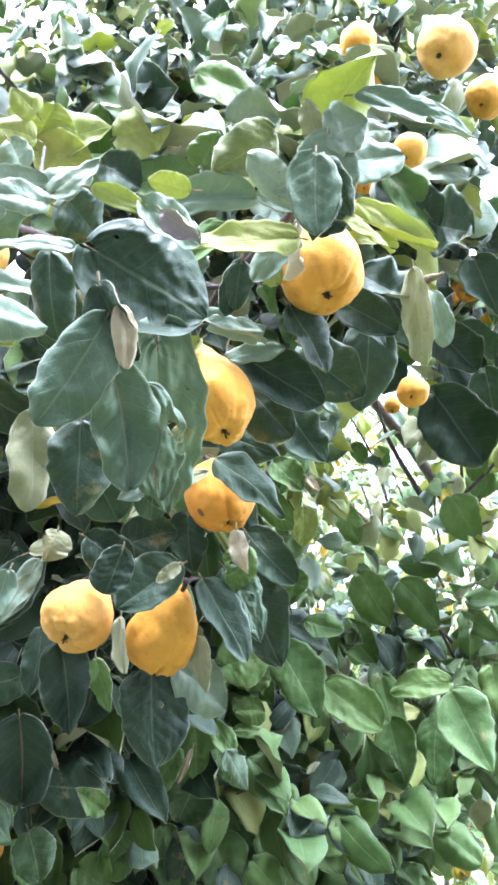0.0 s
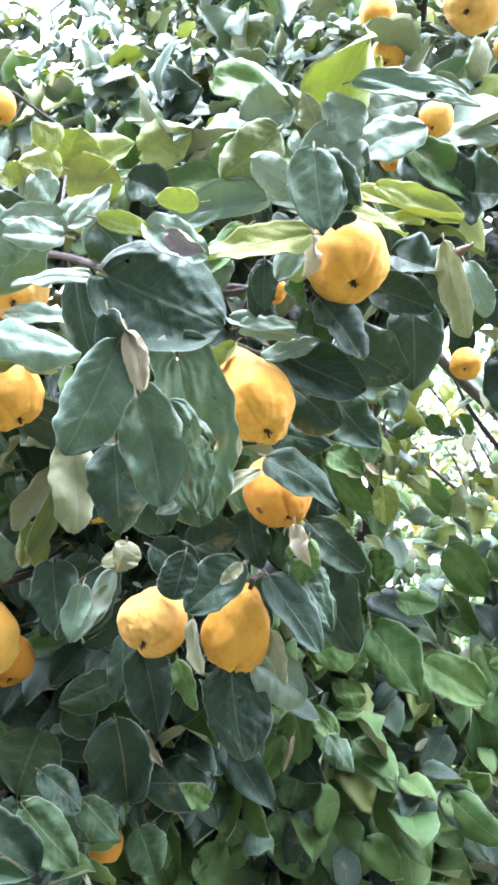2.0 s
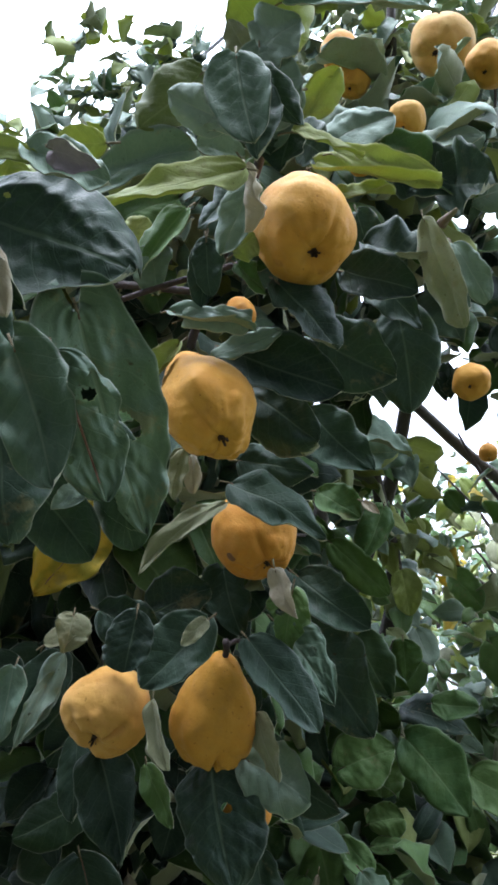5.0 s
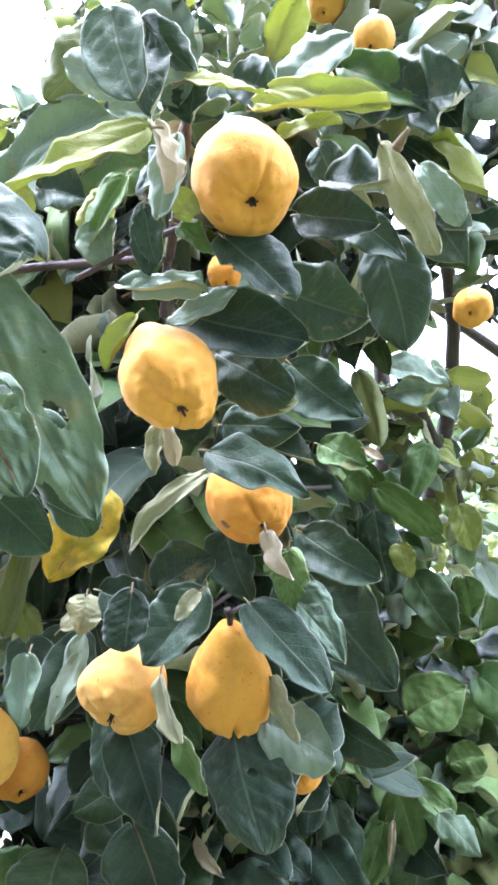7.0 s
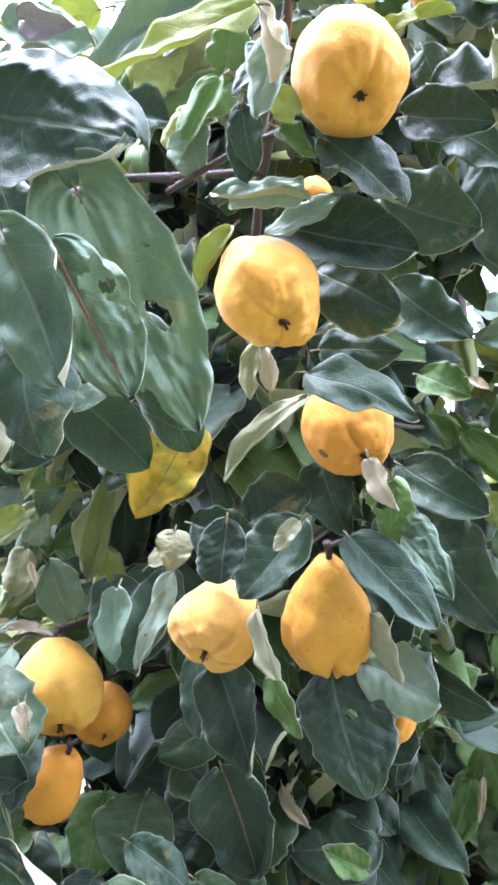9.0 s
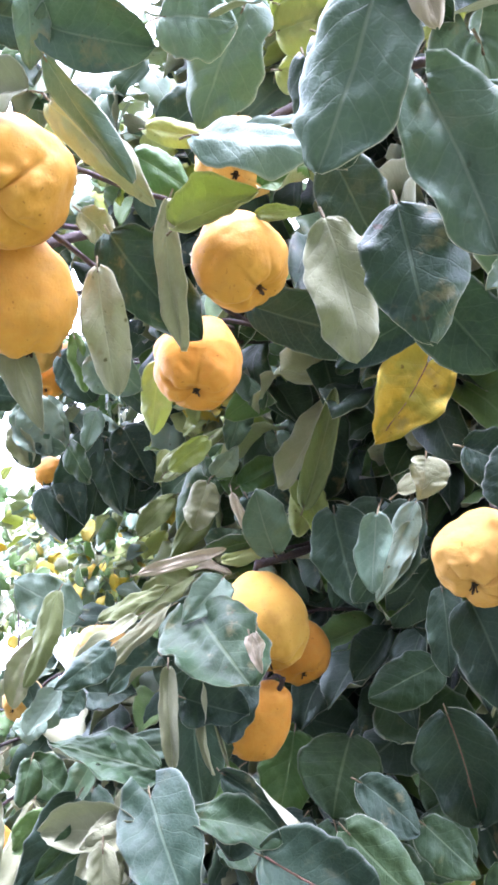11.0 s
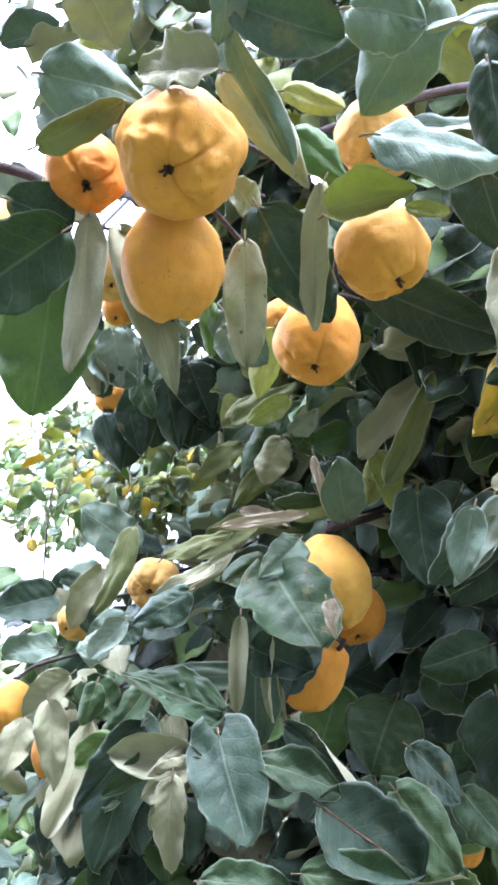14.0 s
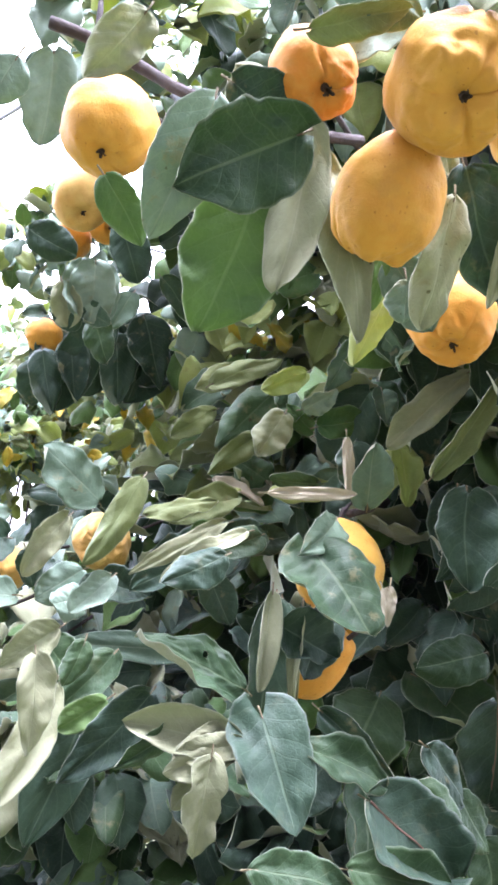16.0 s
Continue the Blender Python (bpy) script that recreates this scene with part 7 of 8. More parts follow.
leaf(quince_tree, (-0.432, 0.780, 1.390), (-0.370, 0.805, 1.383), (0.36, -0.76, 0.54), 0.038, "mid", fold=0.15, curl=0.3, wave=0.09, quilt=1.3, seed=64)
leaf(quince_tree, (-0.476, 0.804, 1.454), (-0.488, 0.816, 1.381), (0.38, -0.90, -0.20), 0.032, "under", fold=0.35, curl=0.2, wave=0.16, bite=0.6, seed=65, label="crumpled dry underside of a hanging leaf")
leaf(quince_tree, (-0.458, 0.825, 1.465), (-0.509, 0.820, 1.450), (0.09, -1.00, 0.02), 0.023, "under", fold=0.5, curl=0.4, wave=0.14, seed=66)
leaf(quince_tree, (-0.550, 0.867, 1.488), (-0.606, 0.853, 1.406), (0.36, -0.93, -0.09), 0.042, "dark", fold=0.4, curl=0.2, wave=0.1, hook=0.1, seed=67, label="long dark leaf bent at its midrib")
leaf(quince_tree, (-0.589, 0.871, 1.479), (-0.627, 0.867, 1.452), (0.20, -0.97, -0.17), 0.025, "green", fold=0.3, curl=0.4, wave=0.1, seed=68)
leaf(quince_tree, (-0.513, 0.841, 1.471), (-0.549, 0.814, 1.434), (0.50, -0.85, 0.15), 0.020, "mid", fold=0.5, curl=0.5, wave=0.15, bite=0.4, seed=69)
leaf(quince_tree, (-0.652, 0.856, 1.509), (-0.646, 0.865, 1.428), (0.57, -0.82, -0.05), 0.032, "under", fold=0.5, curl=0.3, wave=0.14, seed=70)
leaf(quince_tree, (-0.644, 0.876, 1.533), (-0.687, 0.857, 1.498), (0.46, -0.88, -0.07), 0.035, "under", fold=0.4, curl=0.3, wave=0.12, seed=71, label="large pale felted leaf")
leaf(quince_tree, (-0.626, 0.896, 1.523), (-0.635, 0.890, 1.484), (0.52, -0.86, 0.01), 0.025, "mid", fold=0.3, curl=0.3, wave=0.12, seed=72)
leaf(quince_tree, (-0.457, 0.873, 1.424), (-0.437, 0.853, 1.451), (-0.08, -0.83, -0.55), 0.018, "green", fold=0.5, curl=0.4, wave=0.12, seed=73)
leaf(quince_tree, (-0.540, 1.185, 1.850), (-0.599, 1.158, 1.770), (0.49, -0.87, -0.07), 0.052, "mid", fold=0.2, curl=0.25, wave=0.08, quilt=1.3, seed=81)
leaf(quince_tree, (-0.496, 1.137, 1.849), (-0.497, 1.126, 1.794), (0.33, -0.93, 0.17), 0.028, "sage", fold=0.4, curl=0.5, wave=0.14, seed=82)
leaf(quince_tree, (-0.614, 1.185, 1.822), (-0.662, 1.154, 1.782), (0.60, -0.79, -0.10), 0.031, "olive", fold=0.2, curl=0.3, wave=0.08, seed=83)
leaf(quince_tree, (-0.552, 1.162, 1.785), (-0.603, 1.132, 1.734), (0.54, -0.84, -0.05), 0.033, "olive", fold=0.3, curl=0.2, wave=0.08, seed=84)
leaf(quince_tree, (-0.463, 1.101, 1.720), (-0.510, 1.073, 1.713), (0.48, -0.67, -0.57), 0.024, "mid", fold=0.3, curl=0.3, wave=0.08, seed=85)
leaf(quince_tree, (-0.508, 1.044, 1.649), (-0.544, 1.014, 1.626), (0.63, -0.77, 0.04), 0.034, "mid", fold=0.25, curl=0.2, wave=0.07, seed=86)
leaf(quince_tree, (-0.458, 1.134, 1.826), (-0.426, 1.137, 1.771), (0.08, -1.00, 0.00), 0.032, "mid", fold=0.3, curl=0.3, wave=0.1, seed=87)
leaf(quince_tree, (-0.444, 1.134, 1.852), (-0.450, 1.106, 1.871), (0.39, -0.56, -0.73), 0.031, "lime", fold=0.3, curl=0.2, wave=0.08, seed=88)
leaf(quince_tree, (-0.393, 1.052, 1.815), (-0.386, 1.052, 1.778), (0.15, -0.99, 0.03), 0.028, "sage", fold=0.3, curl=0.4, wave=0.12, seed=89)
leaf(quince_tree, (-0.600, 1.230, 1.891), (-0.646, 1.188, 1.852), (0.70, -0.71, -0.08), 0.037, "olive", fold=0.3, curl=0.2, wave=0.1, seed=90)
leaf(quince_tree, (-0.478, 1.135, 1.788), (-0.511, 1.117, 1.813), (0.29, -0.92, -0.27), 0.024, "green", fold=0.3, curl=0.2, wave=0.1, seed=91)
leaf(quince_tree, (-0.052, 0.552, 1.751), (-0.047, 0.593, 1.684), (0.36, -0.81, -0.46), 0.045, "sage", rib=0.0012, fold=0.12, curl=0.08, wave=0.08, quilt=1.6, lobed=0.7, bite=0.3, seed=131, form=(0.4, 0.55), hook=0.0, twist=0.0, cup=0.0, holes=((0.32, -0.5, 0.085), (0.42, -0.66, 0.06), (0.22, -0.75, 0.05), (0.60, -0.9, 0.06), (0.66, 0.55, 0.03)), label="torn puckered leaf with a red midrib")
leaf(quince_tree, (-0.060, 0.591, 1.695), (-0.071, 0.585, 1.681), (0.65, -0.72, -0.23), 0.012, "grey", fold=0.3, curl=0.2, wave=0.1, seed=132, label="pale folded scrap of a torn leaf")
leaf(quince_tree, (-0.112, 0.643, 1.727), (-0.090, 0.680, 1.683), (0.43, -0.79, -0.45), 0.041, "dark", fold=0.15, curl=0.1, wave=0.05, seed=133, lobed=0.5)
leaf(quince_tree, (-0.113, 0.658, 1.716), (-0.168, 0.648, 1.706), (0.23, -0.85, -0.48), 0.026, "dark", fold=0.2, curl=0.15, wave=0.05, seed=134, lobed=0.5)
leaf(quince_tree, (-0.913, 1.267, 1.923), (-0.895, 1.283, 1.831), (0.54, -0.84, -0.04), 0.047, "dark", fold=0.25, curl=0.2, wave=0.08, form=(0.42, 0.9), seed=141)
leaf(quince_tree, (-0.884, 1.295, 1.948), (-0.873, 1.309, 1.855), (0.58, -0.82, -0.05), 0.055, "dark", fold=0.25, curl=0.2, wave=0.08, form=(0.42, 0.9), seed=142)
leaf(quince_tree, (-0.826, 1.323, 1.970), (-0.813, 1.340, 1.865), (0.57, -0.82, -0.06), 0.064, "dark", fold=0.25, curl=0.2, wave=0.08, form=(0.42, 0.9), seed=143)
leaf(quince_tree, (-0.785, 1.332, 2.000), (-0.756, 1.354, 1.898), (0.55, -0.84, -0.03), 0.073, "dark", fold=0.25, curl=0.2, wave=0.08, form=(0.42, 0.9), seed=144)
leaf(quince_tree, (-0.738, 1.342, 2.035), (-0.662, 1.376, 1.966), (0.39, -0.92, -0.02), 0.057, "dark", fold=0.25, curl=0.2, wave=0.08, form=(0.42, 0.9), seed=145)
leaf(quince_tree, (-0.748, 1.281, 2.048), (-0.693, 1.307, 1.978), (0.46, -0.89, 0.04), 0.038, "mid", fold=0.25, curl=0.2, wave=0.08, seed=146)
leaf(quince_tree, (-0.826, 1.237, 1.965), (-0.797, 1.251, 1.902), (0.08, -0.98, -0.18), 0.047, "mid", fold=0.25, curl=0.2, wave=0.08, seed=147)
leaf(quince_tree, (-0.801, 1.142, 1.943), (-0.762, 1.151, 1.920), (-0.01, -0.93, -0.37), 0.033, "sage", fold=0.25, curl=0.2, wave=0.08, seed=148)
leaf(quince_tree, (-0.779, 1.255, 2.011), (-0.805, 1.248, 1.951), (0.39, -0.92, -0.05), 0.036, "sage", fold=0.25, curl=0.2, wave=0.08, seed=149)
leaf(quince_tree, (-0.689, 1.341, 1.978), (-0.664, 1.351, 1.926), (0.09, -0.99, -0.14), 0.039, "olive", fold=0.25, curl=0.2, wave=0.08, seed=150)
# dark and mid tones here also put low shade into the leaf colour
leaf(quince_tree, (-0.322, 0.952, 1.467), (-0.287, 0.982, 1.427), (0.66, -0.75, 0.02), 0.041, "dark", fold=0.22, curl=0.2, wave=0.09, seed=151, quilt=1.25)
leaf(quince_tree, (-0.261, 1.024, 1.508), (-0.256, 1.070, 1.415), (0.27, -0.87, -0.41), 0.076, "dark", fold=0.22, curl=0.2, wave=0.09, seed=152, quilt=1.25, rib=0.0006)
leaf(quince_tree, (-0.185, 1.133, 1.395), (-0.211, 1.100, 1.421), (0.58, -0.74, -0.34), 0.032, "green", fold=0.22, curl=0.2, wave=0.09, seed=153, quilt=1.25)
leaf(quince_tree, (-0.325, 0.915, 1.436), (-0.288, 0.955, 1.369), (0.54, -0.82, -0.19), 0.050, "mid", fold=0.22, curl=0.2, wave=0.09, seed=154, quilt=1.25)
leaf(quince_tree, (-0.293, 1.003, 1.424), (-0.264, 1.033, 1.376), (0.71, -0.70, -0.01), 0.040, "mid", fold=0.22, curl=0.2, wave=0.09, seed=155, quilt=1.25)
leaf(quince_tree, (-0.265, 1.103, 1.374), (-0.247, 1.118, 1.320), (0.36, -0.92, -0.14), 0.052, "mid", fold=0.22, curl=0.2, wave=0.09, seed=156, quilt=1.25)
leaf(quince_tree, (-0.373, 1.050, 1.885), (-0.412, 1.034, 1.846), (0.67, -0.62, -0.41), 0.038, "lime", fold=0.22, curl=0.2, wave=0.09, seed=157, quilt=1.25)
leaf(quince_tree, (-0.478, 1.053, 1.834), (-0.522, 1.031, 1.808), (0.56, -0.79, -0.24), 0.029, "lime", fold=0.22, curl=0.2, wave=0.09, seed=158, quilt=1.25, label="bright yellow-green leaf")
leaf(quince_tree, (-0.370, 1.038, 1.755), (-0.357, 1.054, 1.693), (0.65, -0.76, -0.06), 0.032, "lime", fold=0.22, curl=0.2, wave=0.09, seed=159, quilt=1.25)
leaf(quince_tree, (-0.395, 1.006, 1.682), (-0.394, 0.975, 1.739), (0.25, -0.85, -0.46), 0.043, "sage", fold=0.22, curl=0.2, wave=0.09, seed=161, quilt=1.25)
leaf(quince_tree, (-0.430, 1.062, 1.875), (-0.450, 1.062, 1.813), (0.55, -0.81, -0.19), 0.032, "sage", fold=0.22, curl=0.2, wave=0.14, seed=162, quilt=1.25)
leaf(quince_tree, (-0.477, 1.057, 1.793), (-0.441, 1.054, 1.815), (0.38, -0.63, -0.68), 0.028, "grey", fold=0.22, curl=0.2, wave=0.09, seed=163, quilt=1.25)
leaf(quince_tree, (0.065, 0.599, 1.929), (0.065, 0.603, 1.877), (0.22, -0.97, -0.08), 0.027, "dark", fold=0.2, curl=0.18, wave=0.08, seed=171, quilt=1.2)
leaf(quince_tree, (0.069, 0.596, 1.937), (0.087, 0.609, 1.899), (-0.32, -0.84, -0.43), 0.023, "mid", fold=0.2, curl=0.18, wave=0.08, seed=172, quilt=1.2)
leaf(quince_tree, (0.030, 0.635, 1.988), (-0.014, 0.633, 1.948), (0.38, -0.85, -0.37), 0.043, "olive", fold=0.2, curl=0.18, wave=0.08, seed=173, quilt=1.2, label="rounded olive leaf with brown blotches")
leaf(quince_tree, (0.043, 0.618, 1.926), (0.008, 0.609, 1.948), (-0.15, -0.81, -0.57), 0.030, "grey", fold=0.2, curl=0.18, wave=0.08, seed=174, quilt=1.2)
leaf(quince_tree, (-0.031, 0.599, 1.917), (-0.062, 0.592, 1.922), (0.03, -0.67, -0.74), 0.021, "lime", fold=0.2, curl=0.18, wave=0.08, seed=175, quilt=1.2)
leaf(quince_tree, (-0.041, 0.541, 1.867), (-0.017, 0.545, 1.852), (-0.23, -0.76, -0.60), 0.017, "mauve", fold=0.2, curl=0.18, wave=0.14, seed=176, quilt=1.2, label="mauve-tinged leaf with a crimped edge")
leaf(quince_tree, (-0.024, 1.570, 1.575), (-0.028, 1.581, 1.512), (0.16, -0.97, -0.18), 0.072, "green", fold=0.2, curl=0.18, wave=0.09, seed=181, quilt=1.3, form=(0.4, 0.45), label="rounded light green leaf")
leaf(quince_tree, (-0.060, 1.556, 1.579), (-0.091, 1.560, 1.511), (-0.11, -0.99, -0.01), 0.039, "green", fold=0.2, curl=0.18, wave=0.09, seed=182, quilt=1.3)
leaf(quince_tree, (-0.120, 1.442, 1.526), (-0.091, 1.466, 1.461), (0.38, -0.91, -0.16), 0.054, "mid", fold=0.2, curl=0.18, wave=0.09, seed=183, quilt=1.3)
leaf(quince_tree, (-0.105, 1.437, 1.464), (-0.097, 1.458, 1.387), (0.04, -0.97, -0.26), 0.070, "green", fold=0.2, curl=0.18, wave=0.09, seed=184, quilt=1.3)
leaf(quince_tree, (-0.053, 1.411, 1.433), (-0.023, 1.433, 1.372), (0.41, -0.90, -0.13), 0.043, "sage", fold=0.2, curl=0.18, wave=0.09, seed=185, quilt=1.3, bite=0.9, label="ragged pale green leaf")
leaf(quince_tree, (-0.127, 1.418, 1.435), (-0.170, 1.422, 1.355), (-0.03, -1.00, -0.03), 0.042, "green", fold=0.2, curl=0.18, wave=0.09, seed=186, quilt=1.3)
leaf(quince_tree, (-0.100, 1.466, 1.393), (-0.136, 1.469, 1.322), (0.23, -0.96, -0.15), 0.070, "mid", fold=0.2, curl=0.18, wave=0.09, seed=187, quilt=1.3)
leaf(quince_tree, (-0.074, 1.445, 1.471), (-0.044, 1.462, 1.425), (0.19, -0.96, -0.22), 0.035, "green", fold=0.2, curl=0.18, wave=0.09, seed=188, quilt=1.3)
leaf(quince_tree, (-0.149, 1.415, 1.572), (-0.113, 1.435, 1.522), (0.46, -0.89, -0.03), 0.046, "sage", fold=0.2, curl=0.18, wave=0.09, seed=189, quilt=1.3)
leaf(quince_tree, (-0.167, 1.367, 1.533), (-0.164, 1.384, 1.460), (0.18, -0.96, -0.22), 0.052, "mid", fold=0.2, curl=0.18, wave=0.09, seed=190, quilt=1.3)
leaf(quince_tree, (-0.174, 1.364, 1.473), (-0.178, 1.393, 1.364), (0.49, -0.84, -0.24), 0.062, "dark", fold=0.2, curl=0.18, wave=0.09, seed=191, quilt=1.3)
leaf(quince_tree, (-0.102, 1.369, 1.439), (-0.120, 1.371, 1.389), (0.09, -0.99, -0.06), 0.010, "dry", fold=0.2, curl=0.18, wave=0.09, seed=192, quilt=1.3)
leaf(quince_tree, (0.121, 1.454, 1.987), (0.037, 1.411, 1.993), (0.33, -0.73, -0.60), 0.053, "grey", fold=0.2, curl=0.18, wave=0.16, seed=193, quilt=1.5, label="pale crumpled leaf")
leaf(quince_tree, (0.025, 1.268, 1.974), (0.026, 1.303, 1.881), (0.07, -0.93, -0.36), 0.040, "olive", fold=0.2, curl=0.18, wave=0.09, seed=194, quilt=1.3)
leaf(quince_tree, (0.068, 1.423, 1.900), (0.024, 1.424, 1.827), (0.41, -0.88, -0.26), 0.050, "green", fold=0.2, curl=0.18, wave=0.09, seed=195, quilt=1.3)
leaf(quince_tree, (-0.015, 1.410, 1.857), (0.050, 1.451, 1.780), (0.18, -0.92, -0.34), 0.052, "green", fold=0.2, curl=0.18, wave=0.09, seed=196, quilt=1.3)
leaf(quince_tree, (-0.054, 1.385, 1.888), (-0.034, 1.397, 1.845), (0.41, -0.91, -0.06), 0.036, "green", fold=0.2, curl=0.18, wave=0.09, seed=197, quilt=1.3)
leaf(quince_tree, (-0.005, 1.391, 1.768), (-0.005, 1.397, 1.722), (0.16, -0.98, -0.13), 0.033, "lime", fold=0.2, curl=0.18, wave=0.09, seed=198, quilt=1.3)
leaf(quince_tree, (-0.029, 1.416, 1.828), (-0.048, 1.440, 1.717), (-0.12, -0.97, -0.19), 0.067, "dark", fold=0.2, curl=0.18, wave=0.09, seed=199, quilt=1.3)
leaf(quince_tree, (-0.009, 1.459, 1.734), (0.007, 1.490, 1.637), (0.21, -0.94, -0.27), 0.061, "mid", fold=0.2, curl=0.18, wave=0.09, seed=200, quilt=1.3)
leaf(quince_tree, (-0.056, 1.098, 1.754), (-0.011, 1.163, 1.681), (0.18, -0.78, -0.60), 0.021, "olive", fold=0.5, curl=0.18, wave=0.09, seed=201, quilt=1.3)
leaf(quince_tree, (0.063, 0.954, 1.768), (0.075, 0.952, 1.754), (-0.10, -0.99, 0.06), 0.008, "dry", fold=0.2, curl=0.18, wave=0.09, seed=202, quilt=1.3)
leaf(quince_tree, (0.053, 1.488, 1.715), (0.050, 1.507, 1.662), (-0.13, -0.94, -0.33), 0.047, "green", fold=0.2, curl=0.18, wave=0.09, seed=203, quilt=1.3)
leaf(quince_tree, (0.070, 1.561, 1.834), (0.071, 1.587, 1.766), (0.19, -0.92, -0.35), 0.048, "lime", fold=0.2, curl=0.18, wave=0.09, seed=204, quilt=1.3)

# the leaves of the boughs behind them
# mostly dark mixes: shade inside the canopy is partly put into leaf colour
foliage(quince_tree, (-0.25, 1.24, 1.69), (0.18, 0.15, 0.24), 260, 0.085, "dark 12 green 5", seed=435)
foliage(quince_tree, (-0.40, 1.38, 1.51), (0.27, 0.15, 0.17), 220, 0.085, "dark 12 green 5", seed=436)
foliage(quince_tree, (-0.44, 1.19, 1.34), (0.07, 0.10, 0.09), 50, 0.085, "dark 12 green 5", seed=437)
foliage(quince_tree, (-0.22, 1.10, 1.91), (0.22, 0.18, 0.17), 210, 0.085, "dark 9 mid 5 green 3", seed=438)
foliage(quince_tree, (0.07, 1.14, 2.03), (0.17, 0.12, 0.05), 50, 0.08, "dark 4 mid 4 green 3 sage 2", seed=439)
foliage(quince_tree, (-0.24, 1.61, 1.28), (0.43, 0.20, 0.22), 240, 0.09, "green 8 dark 3 sage 1", seed=440)
foliage(quince_tree, (0.03, 1.87, 1.41), (0.28, 0.20, 0.27), 220, 0.09, "green 9 mid 2 lime 1 sage 1", seed=441)
foliage(quince_tree, (-0.08, 1.77, 1.19), (0.35, 0.20, 0.18), 160, 0.09, "green 8 dark 2 sage 1", seed=442)
foliage(quince_tree, (-0.17, 1.04, 2.18), (0.25, 0.10, 0.09), 110, 0.085, "grey 3 sage 4 green 2 dark 2 lime 2", seed=443)
foliage(quince_tree, (0.14, 1.10, 2.23), (0.16, 0.12, 0.12), 100, 0.085, "grey 3 sage 4 green 2 dark 2 lime 2", seed=444)
foliage(quince_tree, (0.34, 1.61, 2.28), (0.14, 0.15, 0.21), 110, 0.085, "dark 12 green 5", seed=445)
foliage(quince_tree, (-0.08, 1.38, 2.53), (0.32, 0.20, 0.11), 378, 0.064, "grey 3 sage 4 green 2 dark 2 lime 2", seed=446)
foliage(quince_tree, (-0.41, 1.27, 2.48), (0.18, 0.12, 0.05), 70, 0.064, "grey 3 sage 4 green 2 dark 2 lime 2", seed=447)
foliage(quince_tree, (0.23, 1.44, 2.61), (0.29, 0.20, 0.15), 266, 0.064, "grey 3 sage 4 green 2 dark 2 lime 2", seed=448)
foliage(quince_tree, (-0.37, 1.77, 3.13), (0.17, 0.25, 0.11), 168, 0.064, "grey 3 sage 4 green 2 dark 2 lime 2", seed=449)
foliage(quince_tree, (-0.62, 1.73, 2.93), (0.16, 0.25, 0.08), 125, 0.064, "grey 3 sage 4 green 2 dark 2 lime 2", seed=450)
foliage(quince_tree, (-0.20, 1.85, 3.08), (0.24, 0.25, 0.14), 280, 0.064, "grey 3 sage 4 green 2 dark 2 lime 2", seed=451)
foliage(quince_tree, (0.19, 1.66, 2.87), (0.30, 0.25, 0.13), 280, 0.064, "grey 3 sage 4 green 2 dark 2 lime 2", seed=452)
foliage(quince_tree, (0.27, 1.86, 3.02), (0.48, 0.30, 0.16), 350, 0.064, "grey 3 sage 4 green 2 dark 2 lime 2", seed=453)
foliage(quince_tree, (-0.24, 1.34, 2.45), (0.26, 0.15, 0.12), 140, 0.08, "green 4 lime 3 grey 2 under 2 yellow 1", seed=454)
foliage(quince_tree, (0.25, 2.48, 1.98), (0.25, 0.45, 0.31), 110, 0.07, "green 4 lime 3 grey 2 under 2 yellow 1", seed=455)
foliage(quince_tree, (0.42, 2.48, 1.36), (0.33, 0.40, 0.43), 330, 0.065, "green 4 lime 3 grey 2 under 2 yellow 1", seed=456)
foliage(quince_tree, (0.48, 1.84, 2.12), (0.15, 0.30, 0.38), 200, 0.07, "green 4 lime 3 grey 2 under 2 yellow 1", seed=457)
foliage(quince_tree, (0.15, 1.97, 1.67), (0.18, 0.20, 0.18), 90, 0.075, "green 8 dark 1 grey 1 under 1", seed=458)
foliage(quince_tree, (0.42, 1.93, 1.47), (0.14, 0.15, 0.28), 130, 0.08, "green 8 dark 1 grey 1 under 1", seed=459)
foliage(quince_tree, (-0.07, 2.57, 2.10), (0.17, 0.30, 0.47), 230, 0.065, "green 5 lime 3 dark 2 grey 2", seed=460)
foliage(quince_tree, (-0.56, 1.39, 1.99), (0.18, 0.15, 0.13), 110, 0.065, "green 4 lime 3 grey 2 under 2 yellow 1", seed=461)
foliage(quince_tree, (-0.86, 1.56, 2.00), (0.17, 0.20, 0.17), 50, 0.055, "olive 4 lime 3 green 2 grey 2 under 2 yellow 1", seed=462)
foliage(quince_tree, (-0.12, 1.47, 1.96), (0.08, 0.10, 0.20), 90, 0.085, "mid 4 green 5 sage 1", seed=463)
foliage(quince_tree, (-0.24, 1.98, 1.52), (0.14, 0.20, 0.30), 150, 0.085, "green 8 dark 1 grey 1 under 1", seed=464)
foliage(quince_tree, (-0.29, 1.13, 2.33), (0.16, 0.10, 0.10), 70, 0.085, "grey 3 sage 4 green 2 dark 2 lime 2", seed=465)
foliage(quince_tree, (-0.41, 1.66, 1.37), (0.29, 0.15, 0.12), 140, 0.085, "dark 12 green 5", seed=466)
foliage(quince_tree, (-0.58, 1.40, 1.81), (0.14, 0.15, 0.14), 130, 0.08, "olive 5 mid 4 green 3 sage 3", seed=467)
